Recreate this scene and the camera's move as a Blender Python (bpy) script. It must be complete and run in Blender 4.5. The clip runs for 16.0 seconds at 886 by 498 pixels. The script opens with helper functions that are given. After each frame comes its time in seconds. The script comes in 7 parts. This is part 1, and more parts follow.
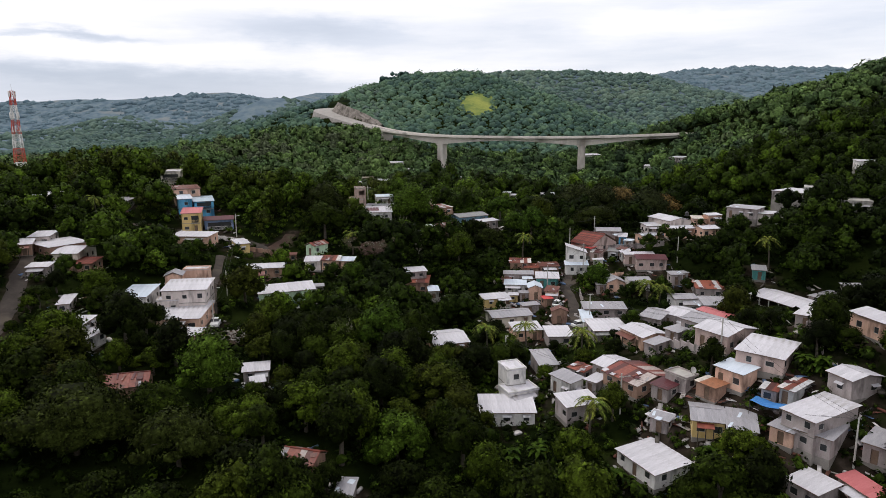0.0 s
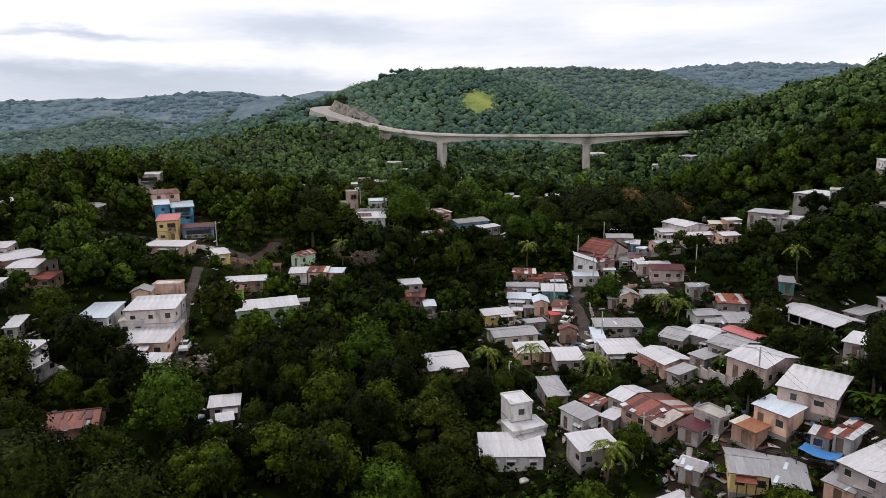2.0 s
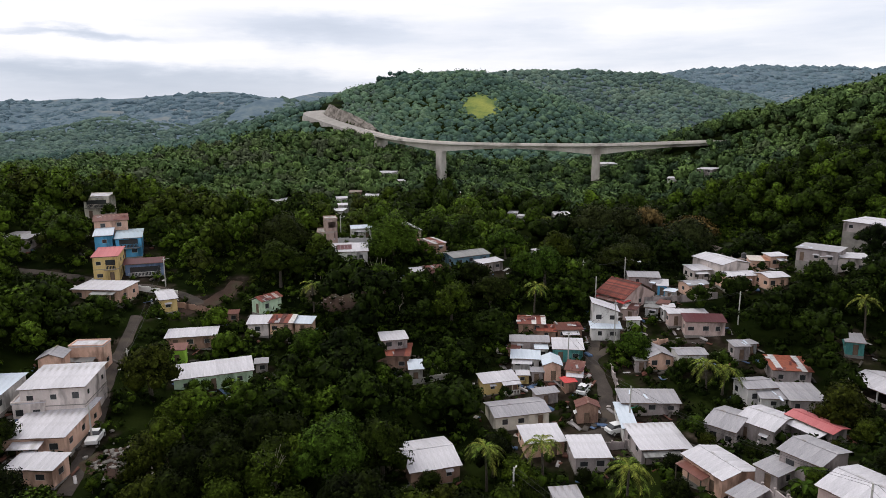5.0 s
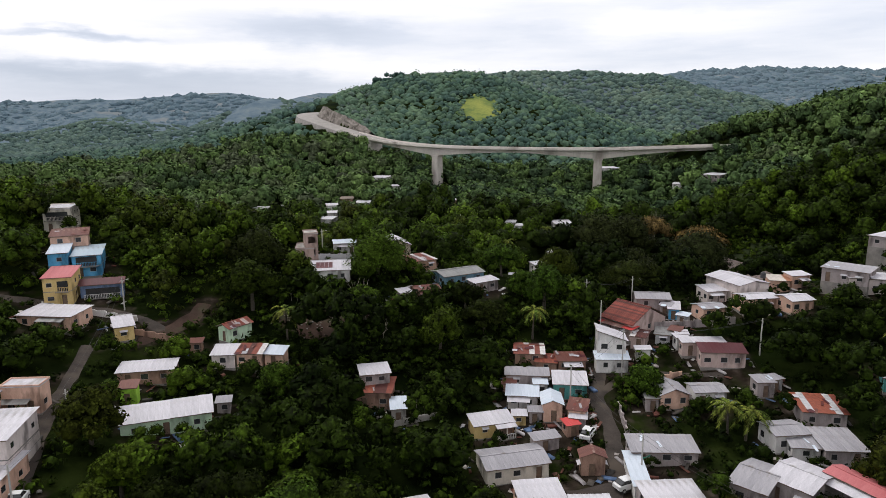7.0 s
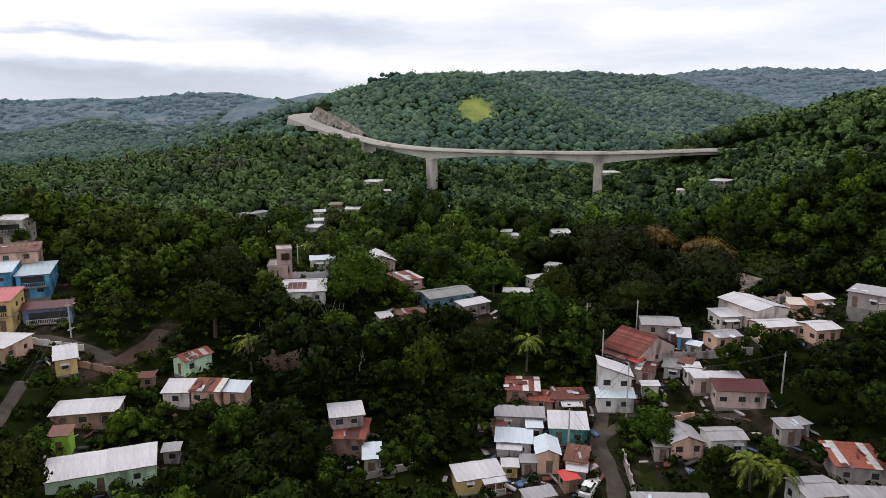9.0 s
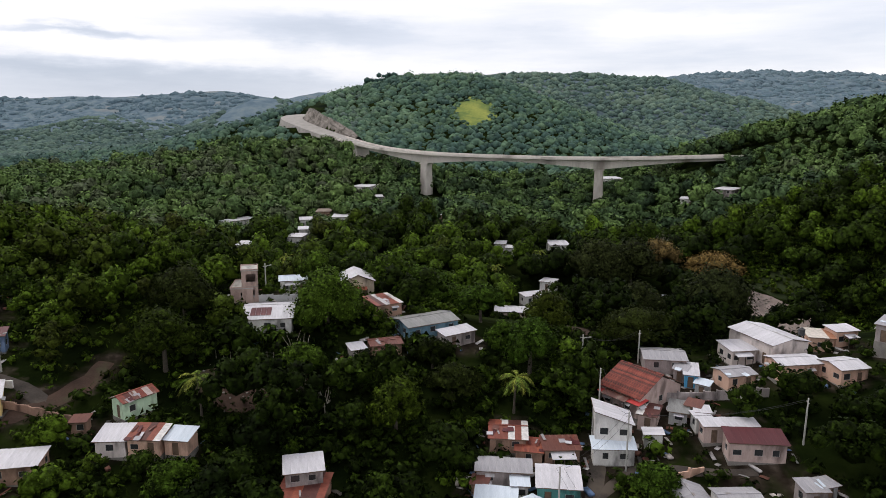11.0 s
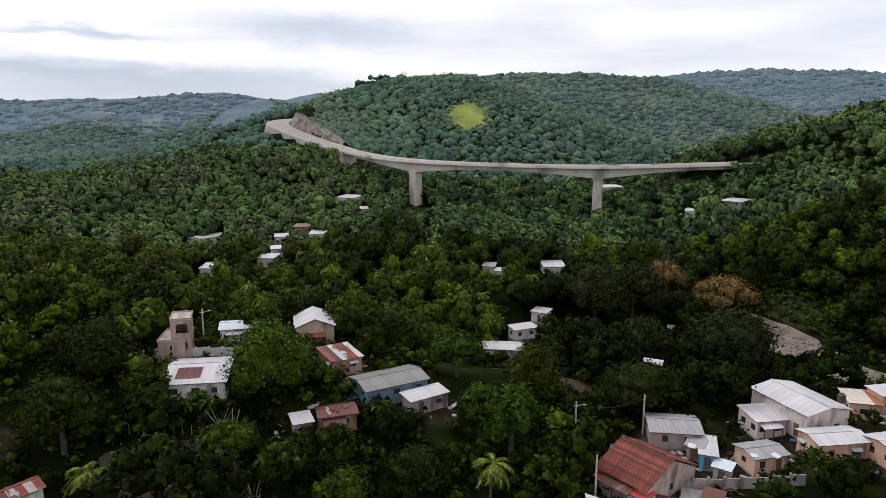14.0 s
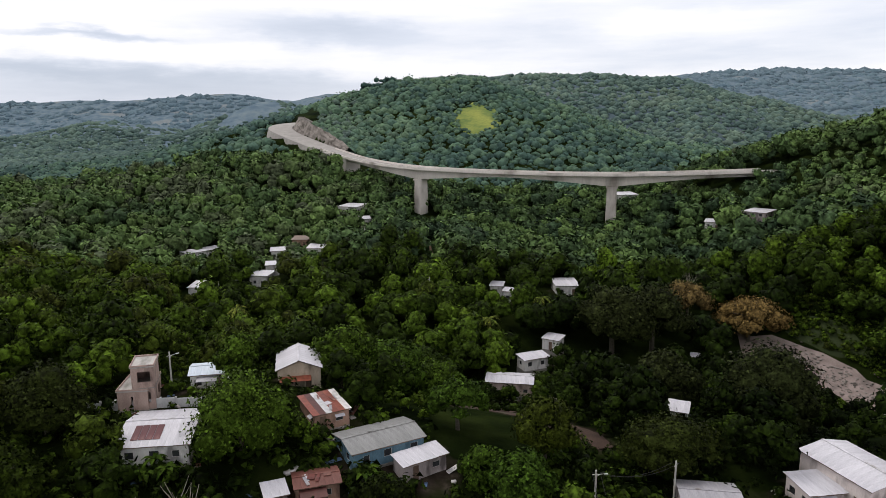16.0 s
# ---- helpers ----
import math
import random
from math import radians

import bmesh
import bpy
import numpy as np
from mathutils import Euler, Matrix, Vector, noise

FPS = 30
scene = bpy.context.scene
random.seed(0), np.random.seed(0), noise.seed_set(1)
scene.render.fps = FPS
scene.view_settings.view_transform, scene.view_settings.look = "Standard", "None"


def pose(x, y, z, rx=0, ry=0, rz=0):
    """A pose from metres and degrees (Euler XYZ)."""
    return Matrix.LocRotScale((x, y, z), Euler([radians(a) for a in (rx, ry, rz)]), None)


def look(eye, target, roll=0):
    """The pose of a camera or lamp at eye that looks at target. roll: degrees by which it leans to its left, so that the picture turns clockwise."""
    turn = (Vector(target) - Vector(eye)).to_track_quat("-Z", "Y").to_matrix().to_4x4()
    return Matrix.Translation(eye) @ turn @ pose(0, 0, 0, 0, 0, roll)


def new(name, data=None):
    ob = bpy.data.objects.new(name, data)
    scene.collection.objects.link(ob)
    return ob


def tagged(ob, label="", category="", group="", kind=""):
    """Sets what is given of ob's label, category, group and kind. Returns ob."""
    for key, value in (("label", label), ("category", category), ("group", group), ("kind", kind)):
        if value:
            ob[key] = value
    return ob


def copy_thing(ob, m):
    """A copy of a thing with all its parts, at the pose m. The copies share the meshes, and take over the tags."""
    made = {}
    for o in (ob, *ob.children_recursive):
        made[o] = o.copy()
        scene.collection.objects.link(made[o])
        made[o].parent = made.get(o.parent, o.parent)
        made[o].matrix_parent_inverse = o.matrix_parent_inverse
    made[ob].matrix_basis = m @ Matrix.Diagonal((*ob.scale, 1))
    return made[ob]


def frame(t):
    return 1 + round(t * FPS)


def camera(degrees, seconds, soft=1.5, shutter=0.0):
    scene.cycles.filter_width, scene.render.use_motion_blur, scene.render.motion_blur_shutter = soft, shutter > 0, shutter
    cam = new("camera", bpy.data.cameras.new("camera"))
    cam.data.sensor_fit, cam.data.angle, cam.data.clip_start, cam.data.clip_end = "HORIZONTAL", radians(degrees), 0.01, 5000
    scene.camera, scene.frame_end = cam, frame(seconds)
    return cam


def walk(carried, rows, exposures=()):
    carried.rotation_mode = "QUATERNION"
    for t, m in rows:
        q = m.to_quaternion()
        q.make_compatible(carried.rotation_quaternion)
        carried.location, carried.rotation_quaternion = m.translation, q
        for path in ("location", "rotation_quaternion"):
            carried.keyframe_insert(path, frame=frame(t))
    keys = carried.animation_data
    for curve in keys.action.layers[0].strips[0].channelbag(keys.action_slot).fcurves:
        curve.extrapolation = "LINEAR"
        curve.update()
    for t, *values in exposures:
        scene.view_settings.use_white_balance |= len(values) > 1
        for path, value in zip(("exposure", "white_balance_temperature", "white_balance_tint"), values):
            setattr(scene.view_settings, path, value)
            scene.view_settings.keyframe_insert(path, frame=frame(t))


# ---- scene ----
cam = camera(66.5, 16.0, 0.85)
PATH = [
    (0, (0.019, -0.106, 59.973), (0.015, 1.858, 59.593), -0.4),
    (0.5, (0.413, 3.568, 59.919), (0.409, 5.531, 59.538), -0.5),
    (1, (0.75, 7.242, 59.877), (0.746, 9.205, 59.494), -0.6),
    (1.5, (1.017, 10.961, 59.898), (1.013, 12.924, 59.513), -0.6),
    (2, (1.184, 14.838, 60.061), (1.174, 16.801, 59.675), -0.6),
    (2.5, (1.345, 18.88, 60.454), (1.33, 20.842, 60.066), -0.7),
    (3, (1.502, 22.907, 60.988), (1.486, 24.869, 60.6), -0.7),
    (3.5, (1.762, 27.154, 61.647), (1.744, 29.115, 61.257), -0.7),
    (4, (2.293, 33.473, 62.323), (2.275, 35.435, 61.937), -0.5),
    (6.5, (5.085, 55.09, 64.313), (5.068, 57.053, 63.932), -0.3),
    (7, (5.584, 58.656, 64.386), (5.567, 60.62, 64.006), -0.3),
    (7.5, (6.176, 62.218, 64.547), (6.16, 64.182, 64.167), -0.2),
    (8, (6.815, 65.763, 64.837), (6.799, 67.726, 64.457), -0.2),
    (8.5, (7.484, 69.349, 65.189), (7.468, 71.313, 64.808), -0.2),
    (9, (8.167, 72.923, 65.494), (8.152, 74.886, 65.114), -0.1),
    (11.5, (12.785, 90.307, 67.332), (12.766, 92.27, 66.953), 0.3),
    (12, (13.854, 93.778, 67.778), (13.836, 95.742, 67.399), 0.2),
    (12.5, (14.779, 97.296, 68.229), (14.761, 99.259, 67.85), 0.1),
    (13, (15.572, 100.821, 68.805), (15.553, 102.784, 68.426), 0.1),
    (13.5, (16.291, 104.375, 69.403), (16.271, 106.339, 69.024), 0.1),
    (14, (16.863, 107.999, 70.023), (16.842, 109.962, 69.643), -0.0),
    (14.5, (17.31, 111.644, 70.602), (17.288, 113.607, 70.223), -0.1),
    (15, (17.703, 115.26, 71.313), (17.674, 117.223, 70.932), -0.1),
    (15.5, (18.019, 118.863, 71.923), (17.978, 120.826, 71.542), -0.2),
    (16, (18.284, 122.453, 72.453), (18.234, 124.416, 72.073), -0.2),
]
walk(cam, [(t, look(eye, target, roll)) for t, eye, target, roll in PATH])

# ---- world and sun: a bright overcast sky ----
SUN_UP, SUN_TURN = radians(60), radians(-60)
world = bpy.data.worlds.new("overcast_sky")
scene.world = world
world.use_nodes = True
wn, wl = world.node_tree.nodes, world.node_tree.links
wn.clear()
w_out = wn.new("ShaderNodeOutputWorld")
w_mix = wn.new("ShaderNodeMixShader")
w_mix.inputs[0].default_value = 0.88
w_sky = wn.new("ShaderNodeTexSky")
w_sky.sky_type, w_sky.sun_disc = "NISHITA", False
w_sky.sun_elevation, w_sky.sun_rotation = SUN_UP, -SUN_TURN
w_bg1, w_bg2 = wn.new("ShaderNodeBackground"), wn.new("ShaderNodeBackground")
w_bg1.inputs[1].default_value, w_bg2.inputs[1].default_value = 0.12, 1.0
w_co = wn.new("ShaderNodeTexCoord")


def sky_math(op, a, b=None):
    m = wn.new("ShaderNodeMath")
    m.operation = op
    for i, v in enumerate((a, b)):
        if isinstance(v, (int, float)):
            m.inputs[i].default_value = v
        elif v is not None:
            wl.new(v, m.inputs[i])
    return m.outputs[0]


def sky_noise(scale, detail, stretch, shift=(0, 0, 0)):
    mp, t = wn.new("ShaderNodeMapping"), wn.new("ShaderNodeTexNoise")
    mp.inputs["Scale"].default_value, mp.inputs["Location"].default_value = stretch, shift
    t.inputs["Scale"].default_value, t.inputs["Detail"].default_value, t.inputs["Roughness"].default_value = scale, detail, 0.58
    wl.new(w_co.outputs["Generated"], mp.inputs["Vector"])
    wl.new(mp.outputs[0], t.inputs["Vector"])
    return sky_math("SUBTRACT", t.outputs[0], 0.5)


w_sep = wn.new("ShaderNodeSeparateXYZ")
wl.new(w_co.outputs["Generated"], w_sep.inputs[0])
ragged, wisps = sky_noise(3.2, 7, (2.2, 2.2, 9.0)), sky_noise(2.0, 6, (3.0, 3.0, 26.0), (0.4, 0, 0.7))
w_side = sky_math("ADD", w_sep.outputs["X"], sky_math("MULTIPLY", ragged, 0.16))
w_rise = sky_math("ADD", w_sep.outputs["Z"], sky_math("MULTIPLY", ragged, 0.055))
# grey-blue undersides of the cloud: (bearing, height, half width, half height, tilt, depth)
grey = sky_math("MULTIPLY", sky_math("SUBTRACT", wisps, 0.06), 0.36)
for bear, high, wide, tall, tilt, deep in ((-0.19, 0.118, 0.15, 0.026, -0.05, 0.55), (-0.52, 0.064, 0.22, 0.016, -0.03, 0.60), (-0.30, 0.042, 0.30, 0.020, 0.0, 0.42), (-0.47, 0.102, 0.09, 0.006, 0.0, 0.55),
                                           (-0.55, 0.025, 0.40, 0.022, 0.0, 0.34), (0.36, 0.080, 0.32, 0.026, 0.0, 0.36), (0.58, 0.120, 0.18, 0.022, 0.0, 0.36), (0.10, 0.118, 0.12, 0.024, 0.0, 0.30), (0.34, 0.150, 0.26, 0.014, 0.0, 0.24)):
    u = sky_math("DIVIDE", sky_math("SUBTRACT", w_side, bear), wide)
    v = sky_math("DIVIDE", sky_math("SUBTRACT", sky_math("SUBTRACT", w_rise, high), sky_math("MULTIPLY", sky_math("SUBTRACT", w_side, bear), tilt)), tall)
    r2 = sky_math("ADD", sky_math("MULTIPLY", u, u), sky_math("MULTIPLY", v, v))
    blob = sky_math("MULTIPLY", sky_math("POWER", 2.718, sky_math("MULTIPLY", r2, -1.0)), deep)
    grey = sky_math("ADD", grey, sky_math("MULTIPLY", blob, sky_math("GREATER_THAN", w_sep.outputs["Y"], 0.0)))
w_ramp = wn.new("ShaderNodeValToRGB")
w_ramp.color_ramp.elements[0].position, w_ramp.color_ramp.elements[0].color = 0.06, (1.10, 1.08, 1.12, 1)
w_ramp.color_ramp.elements[1].position, w_ramp.color_ramp.elements[1].color = 0.85, (0.50, 0.56, 0.69, 1)
w_mid = w_ramp.color_ramp.elements.new(0.35)
w_mid.color = (0.80, 0.835, 0.95, 1)
wl.new(grey, w_ramp.inputs[0])
wl.new(w_sky.outputs[0], w_bg1.inputs[0])
wl.new(w_ramp.outputs[0], w_bg2.inputs[0])
wl.new(w_bg1.outputs[0], w_mix.inputs[1])
wl.new(w_bg2.outputs[0], w_mix.inputs[2])
wl.new(w_mix.outputs[0], w_out.inputs[0])

sun = new("sun", bpy.data.lights.new("sun", "SUN"))
sun.data.energy, sun.data.angle, sun.data.color = 1.5, radians(28), (1.0, 0.96, 0.9)
sun.matrix_world = look((0, 0, 300), Vector((0, 0, 300)) - Vector((math.sin(SUN_TURN) * math.cos(SUN_UP), math.cos(SUN_TURN) * math.cos(SUN_UP), math.sin(SUN_UP))))


# ---- materials ----
def rgba(c):
    return (c[0], c[1], c[2], 1.0)


def surface(name, dark, light, scale=1.0, rough=0.8, bump=0.0, fine=12.0, vary=0.0, metal=0.0, spec=0.3, stain=None, stain_amount=0.0, stretch=(1, 1, 1)):
    """A two-scale weathered surface. vary: how far each object's own tone strays; stain: colour of the blotches of dirt or rust."""
    m = bpy.data.materials.new(name)
    m.use_nodes = True
    n, l = m.node_tree.nodes, m.node_tree.links
    b = n["Principled BSDF"]
    b.inputs["Roughness"].default_value, b.inputs["Metallic"].default_value = rough, metal
    b.inputs["Specular IOR Level"].default_value = spec
    co, mp = n.new("ShaderNodeTexCoord"), n.new("ShaderNodeMapping")
    mp.inputs["Scale"].default_value = stretch
    l.new(co.outputs["Object"], mp.inputs["Vector"])
    big, small = n.new("ShaderNodeTexNoise"), n.new("ShaderNodeTexNoise")
    big.inputs["Scale"].default_value, big.inputs["Detail"].default_value = scale, 4
    small.inputs["Scale"].default_value, small.inputs["Detail"].default_value = scale * fine, 3
    for t in (big, small):
        l.new(mp.outputs[0], t.inputs["Vector"])
    add = n.new("ShaderNodeMath")
    add.operation = "MULTIPLY_ADD"
    l.new(small.outputs[0], add.inputs[0])
    add.inputs[1].default_value = 0.5
    l.new(big.outputs[0], add.inputs[2])
    last = add.outputs[0]
    if vary:
        oi, va = n.new("ShaderNodeObjectInfo"), n.new("ShaderNodeMath")
        va.operation = "MULTIPLY_ADD"
        l.new(oi.outputs["Random"], va.inputs[0])
        va.inputs[1].default_value = vary
        l.new(last, va.inputs[2])
        sub = n.new("ShaderNodeMath")
        sub.operation = "SUBTRACT"
        l.new(va.outputs[0], sub.inputs[0])
        sub.inputs[1].default_value = vary / 2
        last = sub.outputs[0]
    ramp = n.new("ShaderNodeValToRGB")
    ramp.color_ramp.elements[0].position, ramp.color_ramp.elements[0].color = 0.45, rgba(dark)
    ramp.color_ramp.elements[1].position, ramp.color_ramp.elements[1].color = 1.0, rgba(light)
    l.new(last, ramp.inputs[0])
    colour = ramp.outputs[0]
    if stain:
        st, sr, mx = n.new("ShaderNodeTexNoise"), n.new("ShaderNodeValToRGB"), n.new("ShaderNodeMix")
        st.inputs["Scale"].default_value, st.inputs["Detail"].default_value = scale * 0.7, 5
        l.new(mp.outputs[0], st.inputs["Vector"])
        sr.color_ramp.elements[0].position, sr.color_ramp.elements[1].position = 0.62 - 0.3 * stain_amount, 0.75 - 0.25 * stain_amount
        mx.data_type = "RGBA"
        l.new(st.outputs[0], sr.inputs[0])
        l.new(sr.outputs[0], mx.inputs[0])
        l.new(colour, mx.inputs[6])
        mx.inputs[7].default_value = rgba(stain)
        colour = mx.outputs[2]
    l.new(colour, b.inputs["Base Color"])
    if bump:
        bp = n.new("ShaderNodeBump")
        bp.inputs["Strength"].default_value, bp.inputs["Distance"].default_value = bump, 0.05
        l.new(small.outputs[0], bp.inputs["Height"])
        l.new(bp.outputs[0], b.inputs["Normal"])
    return m


def patchwork(name, stops, rough=0.5, metal=0.0):
    """Roof sheets of several ages: each sheet takes one of the colours, with streaks along it."""
    m = bpy.data.materials.new(name)
    m.use_nodes = True
    n, l = m.node_tree.nodes, m.node_tree.links
    b = n["Principled BSDF"]
    b.inputs["Roughness"].default_value, b.inputs["Metallic"].default_value = rough, metal
    b.inputs["Specular IOR Level"].default_value = 0.3
    oi, ramp = n.new("ShaderNodeObjectInfo"), n.new("ShaderNodeValToRGB")
    ramp.color_ramp.interpolation = "CONSTANT"
    e = ramp.color_ramp.elements
    e[0].position, e[0].color = 0.0, rgba(stops[0])
    e[1].position, e[1].color = 1.0 / len(stops), rgba(stops[1])
    for i in range(2, len(stops)):
        e.new(i / len(stops)).color = rgba(stops[i])
    l.new(oi.outputs["Random"], ramp.inputs[0])
    co, ns, mr, mx = n.new("ShaderNodeTexCoord"), n.new("ShaderNodeTexNoise"), n.new("ShaderNodeMapRange"), n.new("ShaderNodeMix")
    ns.inputs["Scale"].default_value, ns.inputs["Detail"].default_value = 1.3, 6
    l.new(co.outputs["Object"], ns.inputs["Vector"])
    mr.inputs[1].default_value, mr.inputs[2].default_value = 0.35, 0.75
    mr.inputs[3].default_value, mr.inputs[4].default_value = 1.15, 0.55
    l.new(ns.outputs[0], mr.inputs[0])
    mx.data_type, mx.blend_type = "RGBA", "MULTIPLY"
    mx.inputs[0].default_value = 1.0
    l.new(ramp.outputs[0], mx.inputs[6])
    l.new(mr.outputs[0], mx.inputs[7])
    l.new(mx.outputs[2], b.inputs["Base Color"])
    return m


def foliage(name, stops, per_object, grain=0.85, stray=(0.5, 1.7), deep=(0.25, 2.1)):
    """Leaves: each tree has its own green, each leaf spray strays a little from it."""
    m = bpy.data.materials.new(name)
    m.use_nodes = True
    n, l = m.node_tree.nodes, m.node_tree.links
    b = n["Principled BSDF"]
    b.inputs["Roughness"].default_value, b.inputs["Specular IOR Level"].default_value = 0.6, 0.025
    if per_object:
        tone = n.new("ShaderNodeObjectInfo").outputs["Random"]
    else:
        at = n.new("ShaderNodeAttribute")
        at.attribute_name = "tint"
        tone = at.outputs["Fac"]
    ramp = n.new("ShaderNodeValToRGB")
    e = ramp.color_ramp.elements
    e[0].position, e[0].color = 0.0, rgba(stops[0])
    e[1].position, e[1].color = 1.0, rgba(stops[-1])
    for i in range(1, len(stops) - 1):
        e.new(i / (len(stops) - 1)).color = rgba(stops[i])
    l.new(tone, ramp.inputs[0])
    geo, mr, mx = n.new("ShaderNodeNewGeometry"), n.new("ShaderNodeMapRange"), n.new("ShaderNodeMix")
    mr.inputs[3].default_value, mr.inputs[4].default_value = stray
    l.new(geo.outputs["Random Per Island"], mr.inputs[0])
    mx.data_type, mx.blend_type = "RGBA", "MULTIPLY"
    mx.inputs[0].default_value = 1.0
    l.new(ramp.outputs[0], mx.inputs[6])
    l.new(mr.outputs[0], mx.inputs[7])
    # noise makes each green darker and lighter, in clumps and fine flecks
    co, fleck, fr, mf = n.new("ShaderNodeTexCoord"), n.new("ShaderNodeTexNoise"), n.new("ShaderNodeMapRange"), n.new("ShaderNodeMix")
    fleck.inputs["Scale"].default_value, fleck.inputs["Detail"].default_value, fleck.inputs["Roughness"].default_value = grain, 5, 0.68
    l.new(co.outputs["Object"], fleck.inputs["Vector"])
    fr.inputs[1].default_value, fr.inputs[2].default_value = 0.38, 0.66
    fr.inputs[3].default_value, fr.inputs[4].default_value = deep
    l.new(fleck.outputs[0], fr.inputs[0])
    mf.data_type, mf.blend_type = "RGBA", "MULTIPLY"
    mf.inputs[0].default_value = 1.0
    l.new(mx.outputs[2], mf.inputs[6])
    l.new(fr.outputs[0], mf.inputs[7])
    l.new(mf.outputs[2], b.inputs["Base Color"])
    return m


# near greens below true leaf colour: shade inside the crowns is put in
LEAF_SHADE_STOPS = [(0.0033, 0.0052, 0.0009), (0.0055, 0.0083, 0.0012), (0.0085, 0.0131, 0.0015), (0.0146, 0.0231, 0.0024), (0.0332, 0.0508, 0.0044), (0.0156, 0.0166, 0.0028)]
WOOD_SHADE_STOPS = [(0.004, 0.0074, 0.0012), (0.007, 0.0124, 0.0015), (0.0113, 0.0196, 0.0024), (0.0197, 0.0339, 0.0035), (0.0389, 0.0653, 0.0059), (0.0226, 0.0286, 0.0046)]
# slope to distant: paler, bluer greens, with the haze of distance put into the colour
SLOPE_HAZE_STOPS = [(0.0175, 0.031, 0.0174), (0.0248, 0.0431, 0.0215), (0.0375, 0.0627, 0.0264), (0.0542, 0.0903, 0.0306), (0.0826, 0.13, 0.039), (0.0542, 0.0691, 0.0368)]
FAR_HAZE_STOPS = [(0.0348, 0.0644, 0.0576), (0.0453, 0.0821, 0.0695), (0.0589, 0.1036, 0.0777), (0.077, 0.1296, 0.0842), (0.0981, 0.1558, 0.0924), (0.0679, 0.0983, 0.0842)]
HILL_HAZE_STOPS = [(0.0499, 0.0819, 0.0764), (0.0605, 0.0962, 0.0869), (0.0712, 0.1111, 0.095), (0.0855, 0.1296, 0.103), (0.1069, 0.151, 0.1126), (0.0784, 0.1069, 0.095)]
DISTANT_HAZE_STOPS = [(0.0711, 0.1107, 0.1409), (0.0804, 0.1237, 0.1531), (0.0903, 0.1354, 0.1632), (0.1002, 0.1465, 0.172), (0.1113, 0.1563, 0.1806), (0.0959, 0.1354, 0.1647)]
